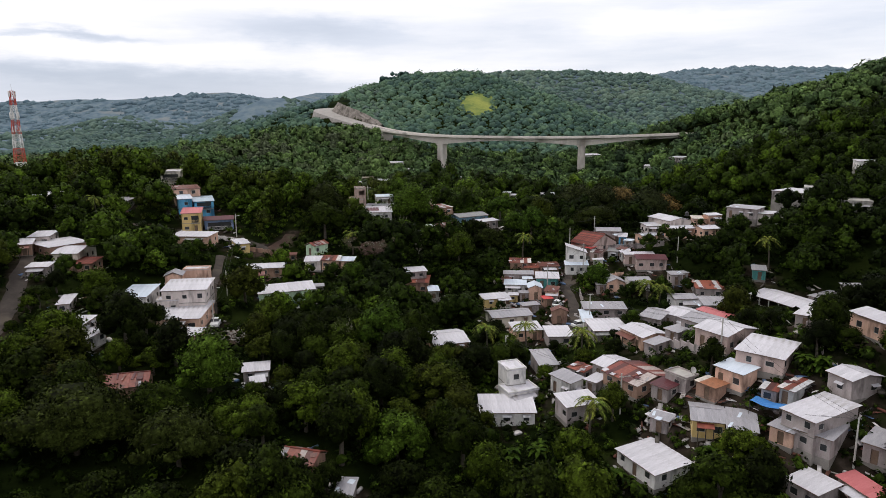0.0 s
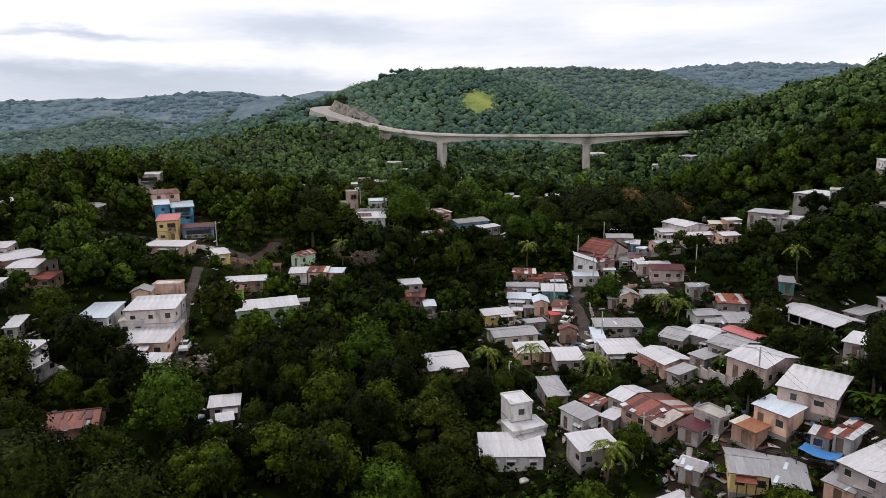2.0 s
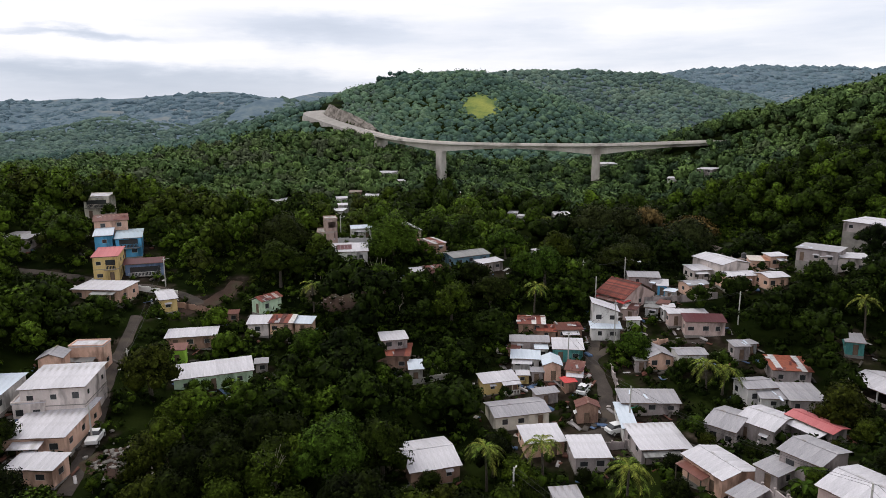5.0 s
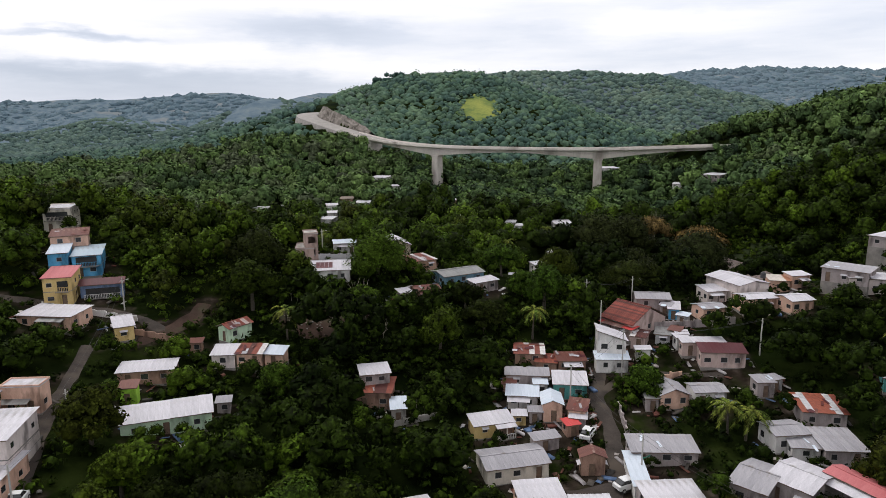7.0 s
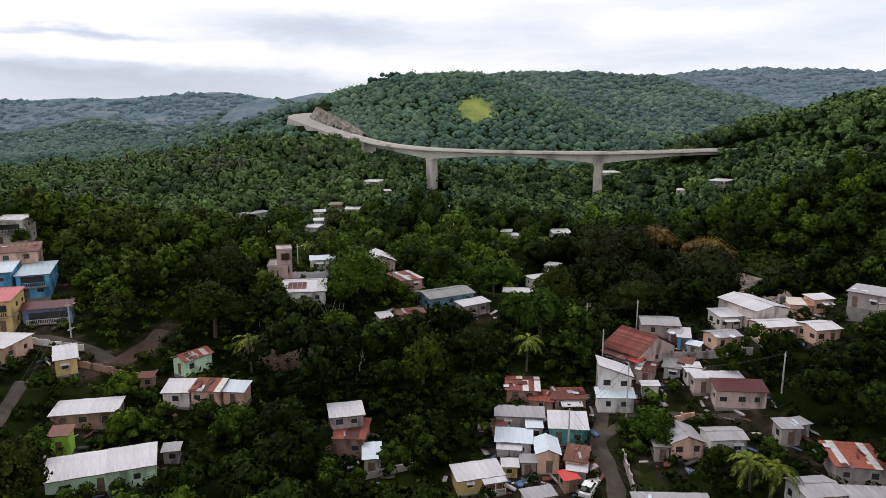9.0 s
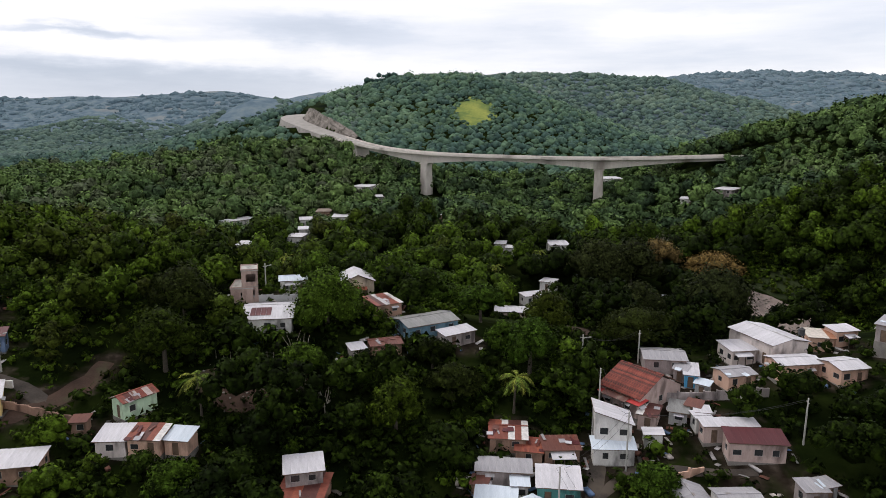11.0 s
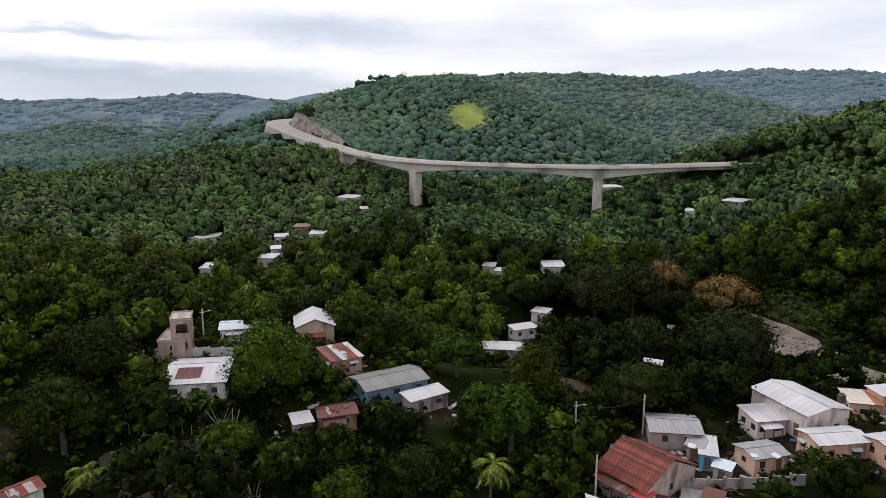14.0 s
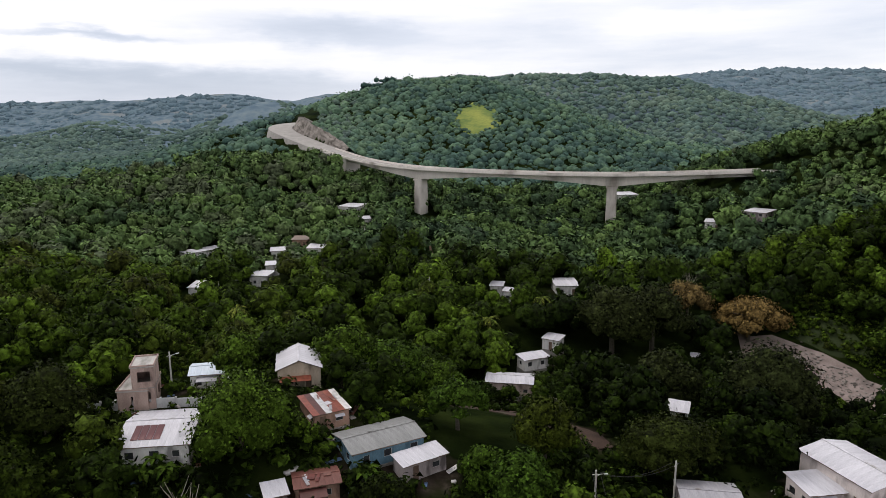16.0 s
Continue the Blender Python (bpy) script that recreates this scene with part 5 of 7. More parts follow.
def ground_material():
    m = bpy.data.materials.new("hillside_soil_and_scrub")
    m.use_nodes = True
    n, l = m.node_tree.nodes, m.node_tree.links
    b = n["Principled BSDF"]
    b.inputs["Roughness"].default_value, b.inputs["Specular IOR Level"].default_value = 0.95, 0.01
    co = n.new("ShaderNodeTexCoord")
    def noise_at(scale, detail):
        t = n.new("ShaderNodeTexNoise")
        t.inputs["Scale"].default_value, t.inputs["Detail"].default_value = scale, detail
        l.new(co.outputs["Object"], t.inputs["Vector"])
        return t.outputs[0]
    def ramp(fac, *stops):
        r = n.new("ShaderNodeValToRGB")
        e = r.color_ramp.elements
        e[0].position, e[0].color = stops[0][0], rgba(stops[0][1])
        e[1].position, e[1].color = stops[-1][0], rgba(stops[-1][1])
        for p, c in stops[1:-1]:
            e.new(p).color = rgba(c)
        l.new(fac, r.inputs[0])
        return r.outputs[0]
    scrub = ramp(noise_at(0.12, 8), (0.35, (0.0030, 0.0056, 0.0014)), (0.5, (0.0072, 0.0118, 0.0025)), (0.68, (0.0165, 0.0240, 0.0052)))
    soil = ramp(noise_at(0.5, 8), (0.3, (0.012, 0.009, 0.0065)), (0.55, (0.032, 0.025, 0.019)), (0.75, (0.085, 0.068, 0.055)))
    at = n.new("ShaderNodeAttribute")
    at.attribute_name = "bare"
    edge, clip = n.new("ShaderNodeMath"), n.new("ShaderNodeMapRange")
    edge.operation = "MULTIPLY_ADD"
    l.new(noise_at(0.35, 6), edge.inputs[0])
    edge.inputs[1].default_value = 0.9
    l.new(at.outputs["Fac"], edge.inputs[2])
    clip.inputs[1].default_value, clip.inputs[2].default_value = 0.85, 1.2
    l.new(edge.outputs[0], clip.inputs[0])
    mx = n.new("ShaderNodeMix")
    mx.data_type = "RGBA"
    l.new(clip.outputs[0], mx.inputs[0])
    l.new(scrub, mx.inputs[6])
    l.new(soil, mx.inputs[7])
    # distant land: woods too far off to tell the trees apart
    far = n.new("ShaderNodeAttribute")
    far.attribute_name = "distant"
    # blue-grey haze is put into the woods and fields here
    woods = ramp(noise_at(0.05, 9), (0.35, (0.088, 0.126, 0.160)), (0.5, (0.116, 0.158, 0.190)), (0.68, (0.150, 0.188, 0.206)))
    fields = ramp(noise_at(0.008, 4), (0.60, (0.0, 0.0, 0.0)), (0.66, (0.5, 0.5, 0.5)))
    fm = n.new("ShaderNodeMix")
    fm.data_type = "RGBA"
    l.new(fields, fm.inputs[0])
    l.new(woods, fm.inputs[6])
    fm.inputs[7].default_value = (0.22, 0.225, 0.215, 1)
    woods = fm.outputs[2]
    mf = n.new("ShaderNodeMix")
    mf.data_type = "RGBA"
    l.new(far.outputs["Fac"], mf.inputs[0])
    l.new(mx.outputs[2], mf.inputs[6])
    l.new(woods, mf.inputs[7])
    l.new(mf.outputs[2], b.inputs["Base Color"])
    bp = n.new("ShaderNodeBump")
    bp.inputs["Strength"].default_value, bp.inputs["Distance"].default_value = 0.9, 3.0
    l.new(noise_at(0.09, 6), bp.inputs["Height"])
    l.new(bp.outputs[0], b.inputs["Normal"])
    return m


# share of the haze colour in the ground, growing with distance
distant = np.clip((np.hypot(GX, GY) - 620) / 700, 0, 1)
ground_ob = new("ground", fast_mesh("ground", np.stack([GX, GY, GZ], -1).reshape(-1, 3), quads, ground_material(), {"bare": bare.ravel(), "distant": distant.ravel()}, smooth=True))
tagged(ground_ob, "hilly ground of dark soil, scrub and worn earth", "ground", kind="structure")


def draped(name, line, width, lift, material, label, category, ragged=0.0, seed=1):
    """A strip that lies on the land along a line."""
    rng = random.Random(seed)
    verts, faces, cols = [], [], 5
    for i, p in enumerate(line):
        a, b = line[max(i - 1, 0)], line[min(i + 1, len(line) - 1)]
        t = Vector((b.x - a.x, b.y - a.y)).normalized()
        nrm = Vector((-t.y, t.x))
        half = width / 2
        for k in range(cols):
            s = (k / (cols - 1) * 2 - 1) * half * (1 + (rng.uniform(-ragged, ragged) if k in (0, cols - 1) else 0))
            q = Vector((p.x, p.y)) + nrm * s
            verts.append((q.x, q.y, gz(q.x, q.y) + lift - (0.12 if k in (0, cols - 1) else 0)))
        if i:
            for k in range(cols - 1):
                o = (i - 1) * cols + k
                faces.append((o, o + 1, o + cols + 1, o + cols))
    ob = new(name, mesh_from(name, verts, faces, material, True))
    return tagged(ob, label, category, kind="structure")


for i, (key, (pts, width)) in enumerate(LANES.items()):
    draped("road_" + str(i + 1), lane_lines[i][0], width, 0.16, MAT["mud"] if key in ("hamlet", "track") else MAT["lane"], "narrow unpaved village lane of dark trodden earth", "lane", 0.25, i)
draped("riverbed", river_line, 10.5, 0.25, MAT["gravel"], "wide stony riverbed of pinkish grey gravel", "riverbed", 0.2, 3)


def patch(name, cx, cy, rx, ry, turn, lift, material, label, category, seed):
    """An uneven patch of other cover lying on the land."""
    rng = random.Random(seed)
    ph = [rng.uniform(0, 6.28) for _ in range(4)]
    rings, spokes, verts, faces = 8, 36, [(cx, cy, gz(cx, cy) + lift)], []
    for r in range(1, rings + 1):
        for k in range(spokes):
            a = 2 * math.pi * k / spokes
            wob = 1 + 0.12 * math.sin(2 * a + ph[0]) + 0.1 * math.sin(3 * a + ph[1]) + 0.07 * math.sin(7 * a + ph[2])
            px, py = rx * wob * r / rings * math.cos(a), ry * wob * r / rings * math.sin(a)
            c, s = math.cos(radians(turn)), math.sin(radians(turn))
            qx, qy = cx + c * px - s * py, cy + s * px + c * py
            verts.append((qx, qy, gz(qx, qy) + (lift if r < rings else -0.2)))
    for k in range(spokes):
        faces.append((0, 1 + k, 1 + (k + 1) % spokes))
        for r in range(rings - 1):
            o, o2 = 1 + r * spokes, 1 + (r + 1) * spokes
            faces.append((o + k, o2 + k, o2 + (k + 1) % spokes, o + (k + 1) % spokes))
    ob = new(name, mesh_from(name, verts, faces, material, True))
    return tagged(ob, label, category, kind="structure")


MEADOW = (30, 603, 17, 30)
PATCHES = []
for spec in (("meadow", *MEADOW, 12, 0.5, "meadow", "yellow-green hillside meadow among the woods", "meadow", 1),
             ("bare_slope", -20, 188.5, 9.5, 5.5, 0, 0.2, "mud", "cleared slope of dark reddish earth", "bare earth", 2),
             ("rubble_yard", -40, 130, 6.5, 5, 10, 0.2, "mud", "yard of broken earth and rubble", "bare earth", 3),
             ("river_bank", 111.5, 289, 5, 12, 35, 0.3, "grass", "strip of bright rough grass along the riverbed", "grass bank", 4),
             ("sand_patch", 46, 436, 9, 10, 0, 0.3, "mud", "small brown clearing of bare earth under the bridge", "bare earth", 5),
             ("dirt_track", 22, 246, 10, 5, 0, 0.25, "mud", "bare reddish-brown track by the pink house", "bare earth", 6),
             ("hillside_field", -212, 680, 26, 7, 25, 0.6, "meadow", "pale yellow-green field on the ridge", "field", 8),
             ("terraced_slope", -80, 506, 9, 7, 40, 0.3, "meadow", "yellowish cut slope below the road", "grass bank", 7)):
    PATCHES.append(spec)
    patch(spec[0], *spec[1:7], MAT[spec[7]], spec[8], spec[9], spec[10])


# ---- bridge ----
def sweep(name, line, profile, material, parent, label=""):
    """A bar with a cross-section that may change on its way: profile(i, t) gives (side, height) corners."""
    bm = bmesh.new()
    rings = []
    for i, p in enumerate(line):
        a, b = line[max(i - 1, 0)], line[min(i + 1, len(line) - 1)]
        t = Vector((b.x - a.x, b.y - a.y, 0)).normalized()
        nrm = Vector((-t.y, t.x, 0))
        rings.append([bm.verts.new(p + nrm * s + Vector((0, 0, z))) for s, z in profile(p)])
    n = len(rings[0])
    for r, q in zip(rings, rings[1:]):
        for k in range(n):
            bm.faces.new((r[k], r[(k + 1) % n], q[(k + 1) % n], q[k]))
    bm.faces.new(rings[0][::-1])
    bm.faces.new(rings[-1])
    return part(name, bm, material, parent, label)


bridge = tagged(new("bridge"), "long curved grey concrete girder bridge on two piers across the valley", "bridge")
P1, P2 = Vector((-1, 456)), Vector((85.6, 423.4))
span_line = [p for p in deck_line if -60 < p.x < 172]


def girder_depth(p):
    r = min((Vector((p.x, p.y)) - q).length for q in (P1, P2))
    return 2.0 + 3.2 * max(0.0, 1 - r / 46) ** 1.6


sweep("girder", span_line, lambda p: [(-2.9, -0.45), (2.9, -0.45), (2.5, -girder_depth(p)), (-2.5, -girder_depth(p))], MAT["concrete"], bridge)
sweep("deck", span_line, lambda p: [(-5.2, -0.1), (-5.2, -0.42), (-2.9, -0.75), (2.9, -0.75), (5.2, -0.42), (5.2, -0.1)], MAT["concrete"], bridge)
sweep("road_surface", span_line, lambda p: [(-4.7, -0.095), (4.7, -0.095), (4.7, 0.0), (-4.7, 0.0)], MAT["tarmac"], bridge)
for s in (-1, 1):
    sweep("parapet", span_line, lambda p: [(s * 4.75, -0.09), (s * 5.2, -0.09), (s * 5.1, 0.85), (s * 4.9, 0.85)], MAT["concrete"], bridge)
for q, nxt in ((P1, P2), (P2, P1)):
    z_top = min(deck_line, key=lambda p: (Vector((p.x, p.y)) - q).length).z - 5.1
    z_low = gz(q.x, q.y) - 3
    yaw = math.degrees(math.atan2((P2 - P1).y, (P2 - P1).x)) + (6 if q is P2 else -10)
    bm = bmesh.new()
    m = pose(q.x, q.y, 0, 0, 0, yaw)
    rings = []
    for z, sx, sy in ((z_low, 2.35, 3.3), (z_top - 2, 2.1, 3.0), (z_top, 2.1, 3.0)):
        rings.append([bm.verts.new(m @ Vector((a * sx, b * sy, z))) for a, b in ((-1, -0.85), (-0.8, -1), (0.8, -1), (1, -0.85), (1, 0.85), (0.8, 1), (-0.8, 1), (-1, 0.85))])
    for r, s2 in zip(rings, rings[1:]):
        for k in range(8):
            bm.faces.new((r[k], r[(k + 1) % 8], s2[(k + 1) % 8], s2[k]))
    bm.faces.new(rings[0][::-1])
    bm.faces.new(rings[-1])
    pier = part("pier", bm, MAT["concrete"], bridge)
    bm = bmesh.new()
    box(bm, -2.5, 2.5, -3.2, 3.2, z_top - 0.7, z_top + 0.02, m)
    part("pier_cap", bm, MAT["concrete"], pier)
for p, yaw in ((Vector((-42, 494, 0)), -48), (Vector((160, 417, 0)), -8)):
    bm = bmesh.new()
    z = min(deck_line, key=lambda q: (Vector((p.x, p.y)) - Vector((q.x, q.y))).length).z
    box(bm, -3, 3, -4.6, 4.6, min(gz(p.x, p.y), z) - 8, z - 0.8, pose(p.x, p.y, 0, 0, 0, yaw))
    part("abutment", bm, MAT["concrete"], bridge)

# the road beyond the bridge, on its bench in the hill
road_line = [p for p in deck_line if (p.x <= -46 or p.y > 530) and p.y < 626]
road = new("road")
tagged(road, "pale asphalt highway curving round the hillside", "road", kind="structure")
sweep("carriageway", road_line, lambda p: [(-8.2, -6.0), (9.4, -6.0), (7.8, 0.03), (-7.4, 0.03)], MAT["tarmac"], road)
side_line = [p for p in deck_line if p.x >= 168]
sweep("carriageway", side_line, lambda p: [(-7.0, -6.0), (7.4, -6.0), (6.4, 0.03), (-6.2, 0.03)], MAT["tarmac"], road)
# cut rock face on the uphill side
bm = bmesh.new()
face_line = [p for p in deck_line if 506 < p.y < 612 and p.x < -45]
grid = []
rng = random.Random(5)
for i, p in enumerate(face_line):
    a, b = face_line[max(i - 1, 0)], face_line[min(i + 1, len(face_line) - 1)]
    t = Vector((b.x - a.x, b.y - a.y, 0)).normalized()
    inner = Vector((t.y, -t.x, 0))
    f = math.sin(math.pi * (i + 0.5) / len(face_line)) ** 0.6
    col = []
    for k in range(7):
        u = k / 6
        j = rng.uniform(-0.7, 0.7) if 0 < k else 0
        col.append(bm.verts.new(p + inner * (7.9 + 4.2 * u + j) + Vector((0, 0, -1 + (7.5 * f + 1) * u + rng.uniform(-0.3, 0.3)))))
    col.append(bm.verts.new(p + inner * 19 + Vector((0, 0, -4))))
    grid.append(col)
for r, q in zip(grid, grid[1:]):
    for k in range(7):
        bm.faces.new((r[k], r[k + 1], q[k + 1], q[k]))
cut = part("rock_cutting", bm, MAT["rock"], None)
tagged(cut, "steep grey-brown rock face cut beside the highway", "rock face", kind="structure")


# ---- trees ----
def ico(sub):
    bm = bmesh.new()
    bmesh.ops.create_icosphere(bm, subdivisions=sub, radius=1.0)
    v = np.array([p.co[:] for p in bm.verts])
    f = np.array([[q.index for q in p.verts] for p in bm.faces])
    bm.free()
    return v, f


ICO1 = ico(1)


def crown(seed, lobes, leaves, leaf, flat=0.75, spread=0.62, core=ICO1, fill=0.72, low=0.25, lobe=(0.24, 0.44), hug=0.72, stray=0.45):
    """A crown of unit radius round the origin: uneven lobes wrapped in many small pointed leaf sprays. Gives corners, three-cornered faces and the way the foliage faces."""
    rs = np.random.RandomState(seed)
    V, T, N = [], [], []
    count = 0
    per = leaves // lobes
    for i in range(lobes):
        a = 2.4 * i + rs.uniform(-0.5, 0.5)
        rr = spread * math.sqrt((i + 0.35) / lobes)
        up = flat * (0.62 * (1 - (rr / spread) ** 2) - 0.28 * (rr / spread) ** 2 + rs.uniform(-0.18, 0.18))
        c = np.array((rr * math.cos(a), rr * math.sin(a), up))
        r = rs.uniform(*lobe)
        v, f = core
        lump = 1 + 0.2 * np.sin(v @ rs.normal(0, 3.2, 3) + rs.uniform(0, 6)) + rs.uniform(-0.15, 0.15, len(v))
        V.append(c + v * (r * fill * lump)[:, None] * np.array([1, 1, flat * 1.05]))
        T.append(f + count)
        N.append(0.7 * v + 0.75 * c)
        count += len(v)
        n = int(per * (r / (0.5 * (lobe[0] + lobe[1]))) ** 2)
        d = rs.normal(0, 1, (n, 3))
        d[:, 2] = np.where(d[:, 2] < -low, -d[:, 2], d[:, 2])
        d /= np.linalg.norm(d, axis=1)[:, None]
        p = c + d * r * rs.uniform(hug, 1.26, n)[:, None] * np.array([1, 1, flat * 1.05])
        nrm = d + rs.normal(0, stray, (n, 3)) + np.array([0, 0, 0.25])
        nrm /= np.linalg.norm(nrm, axis=1)[:, None]
        s = np.cross(nrm, rs.normal(0, 1, (n, 3)))
        s /= np.linalg.norm(s, axis=1)[:, None]
        t = np.cross(nrm, s)
        size = leaf * rs.uniform(0.6, 1.4, n)[:, None]
        q = np.stack([p - s * size * 0.55, p + t * size * 0.5 + s * size * 0.25 + nrm * size * 0.1, p + s * size * 0.35 - t * size * 0.45], 1)
        face = 0.75 * d + 0.6 * p + rs.normal(0, 0.27, (n, 3))
        inward = (np.cross(q[:, 1] - q[:, 0], q[:, 2] - q[:, 0]) * face).sum(1) < 0
        q[inward] = q[inward][:, ::-1]
        V.append(q.reshape(-1, 3))
        N.append(np.repeat(face, 3, axis=0))
        T.append((np.arange(n * 3) + count).reshape(n, 3))
        count += n * 3
    N = np.concatenate(N)
    return np.concatenate(V), np.concatenate(T), N / np.linalg.norm(N, axis=1)[:, None]


def trunk_mesh(seed, height, radius, limbs, reach):
    rng = random.Random(seed)
    bm = bmesh.new()
    lean = (rng.uniform(-0.3, 0.3), rng.uniform(-0.3, 0.3))
    fork = height * 0.5
    tube(bm, [(0, 0, -1.5), (0, 0, 0), (lean[0] * 0.5, lean[1] * 0.5, fork * 0.6), (lean[0], lean[1], fork)], [radius * 1.4, radius * 1.15, radius * 0.85, radius * 0.7], 7)
    for i in range(limbs):
        a = 2 * math.pi * i / limbs + rng.uniform(-0.4, 0.4)
        r, z = reach * rng.uniform(0.35, 0.6), height * rng.uniform(0.6, 0.78)
        tube(bm, [(lean[0], lean[1], fork * 0.9), (0.45 * r * math.cos(a), 0.45 * r * math.sin(a), fork + (z - fork) * 0.6), (r * math.cos(a), r * math.sin(a), z)], [radius * 0.6, radius * 0.38, radius * 0.12], 5)
    return bm


def tree_kind(name, seed, height, radius, lobes, leaves, leaf, flat, spread, material, label, category="tree"):
    """Builds one tree with its trunk and crown, to be copied."""
    root = new(name)
    part("trunk", trunk_mesh(seed, height, 0.035 * height, 4, radius), MAT["bark"], root)
    v, t, nv = crown(seed, lobes, leaves, leaf / radius, flat, spread, ICO1, 0.8, lobe=(0.18, 0.44), hug=0.74, stray=0.5)
    v = v * radius + np.array([0, 0, height - radius * (flat * 0.75 + 0.25)])
    ob = new("crown", fast_mesh("crown", v, None, material, smooth=True, tris=t, normals=nv))
    ob.parent = root
    return tagged(root, label, category, "village trees")


rng = random.Random(11)
KINDS = [
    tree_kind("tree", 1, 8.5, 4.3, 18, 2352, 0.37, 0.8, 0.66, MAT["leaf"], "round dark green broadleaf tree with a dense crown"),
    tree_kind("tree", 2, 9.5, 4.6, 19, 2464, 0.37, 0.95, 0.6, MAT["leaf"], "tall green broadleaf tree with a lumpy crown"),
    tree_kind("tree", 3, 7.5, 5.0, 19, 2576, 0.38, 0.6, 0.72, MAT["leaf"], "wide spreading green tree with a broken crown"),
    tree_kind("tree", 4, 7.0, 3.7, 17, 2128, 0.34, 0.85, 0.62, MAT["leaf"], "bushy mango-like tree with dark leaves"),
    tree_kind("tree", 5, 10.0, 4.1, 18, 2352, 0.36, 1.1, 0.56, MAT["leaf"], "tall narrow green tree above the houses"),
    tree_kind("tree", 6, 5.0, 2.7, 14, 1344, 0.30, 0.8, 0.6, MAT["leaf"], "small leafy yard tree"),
]
KIND_SIZE = [(8.5, 4.3), (9.5, 4.6), (7.5, 5.0), (7.0, 3.7), (10.0, 4.1), (5.0, 2.7)]

# where nothing tall may stand: houses, lanes, river, road, bridge, clearings
OPEN = [(p.x, p.y, 6.0, 0.1, 0, gz(p.x, p.y), gz(p.x, p.y) + 0.4) for p in river_line[2:]] + [(p.x, p.y, 2.0, 0.1, 0, gz(p.x, p.y), gz(p.x, p.y) + 1) for line, w in lane_lines for p in line[::2]]
OPEN += [(p.x, p.y, 5.0, 0.1, 0, p.z - 1, p.z) for p in road_line + span_line[::2] if p.y > 400 and p.x < 140]
OPEN += [(x, y, 3.5, 1.0, 0, gz(x, y), gz(x, y) + 0.8 * h) for x, y, h in PALMS]
SPOT = np.array(HOUSE_SPOTS + OPEN)
LINE_PTS = np.array([(p.x, p.y, w / 2) for line, w in lane_lines for p in line] + [(p.x, p.y, 8.0) for p in river_line] + [(p.x, p.y, 7.5) for p in road_line] + [(p.x, p.y, 11.5) for p in face_line])
DECK_PTS = np.array([(p.x, p.y, p.z) for p in span_line])


def room_for(x, y, radius, height, village=True):
    """How tall a tree may grow here (0: none): clear of walls, and low in front of the open yards on the village's lower side."""
    d = np.hypot(LINE_PTS[:, 0] - x, LINE_PTS[:, 1] - y) - LINE_PTS[:, 2]
    if d.min() < radius * 0.55:
        return 0.0
    tall = height
    for name, cx, cy, rx, ry, turn, *_ in PATCHES:
        c, s = math.cos(radians(-turn)), math.sin(radians(-turn))
        px, py = c * (x - cx) - s * (y - cy), s * (x - cx) + c * (y - cy)
        if (px / (rx + 0.3)) ** 2 + (py / (ry + 0.3)) ** 2 < (1 if ry < 20 else 0.85 + 0.4 * math.sin(7.3 * x) * math.sin(5.1 * y)):
            return 0.0
    z = gz(x, y)
    for hx, hy, hw, hd, yaw, floor, eave in SPOT[np.hypot(SPOT[:, 0] - x, SPOT[:, 1] - y) < 60]:
        c, s = math.cos(radians(-yaw)), math.sin(radians(-yaw))
        px, py = c * (x - hx) - s * (y - hy), s * (x - hx) + c * (y - hy)
        if abs(px) < hw / 2 + radius * 0.45 and abs(py) < hd / 2 + radius * 0.45:
            return 0.0
        # yards and lanes keep an open outlook down the valley
        gap = hy - y
        side = abs(x - (hx - gap * (hx - 8) / (hy - 40))) - hw / 2
        if gap > 0 and side < radius * 0.5:
            slope = 0.17 if hx > 80 and hy > 165 and hy < 225 else min(0.42, 0.95 * (60 - eave) / hy) if hy < 190 else min(max((0.9 if hy < 230 else 0.6) * (66 - floor) / (hy - 90), 0.0), 0.42)
            tall = min(tall, max(floor + (1.0 if (hx < 0 and hy < 115) or 230 < hy < 300 else 0.6) * (eave - floor) + slope * gap - z, 0.0))
    # the scrub is kept low before the piers
    for q in (P1, P2):
        if 0 < q.y - y < 75 and abs(x - q.x + (q.y - y) * (q.x - 16) / (q.y - 110)) < 7:
            tall = min(tall, (1.2 if q is P1 else 5.0) + 0.07 * (q.y - y))
    dd = np.hypot(DECK_PTS[:, 0] - x, DECK_PTS[:, 1] - y)
    k = dd.argmin()
    if x > 132 and dd[k] > 7.5:
        tall = min(tall, max(3.5, DECK_PTS[k, 2] + 1.5 - z)) if y < DECK_PTS[k, 1] and x < 175 else tall
    elif dd[k] < 12 and (x < 156 or z < DECK_PTS[k, 2] - 2):
        tall = min(tall, max(0.0, DECK_PTS[k, 2] - 6 - z))
    elif 470 > y > 380 and -45 < x < 165 and y < DECK_PTS[k, 1]:
        tall = min(tall, max(0.0, 0.78 * (DECK_PTS[k, 2] - 5 - z)))
    return tall


def in_view(x, y, margin=25):
    return abs(x - 8) < 0.70 * (y + 8) + margin


placed = []
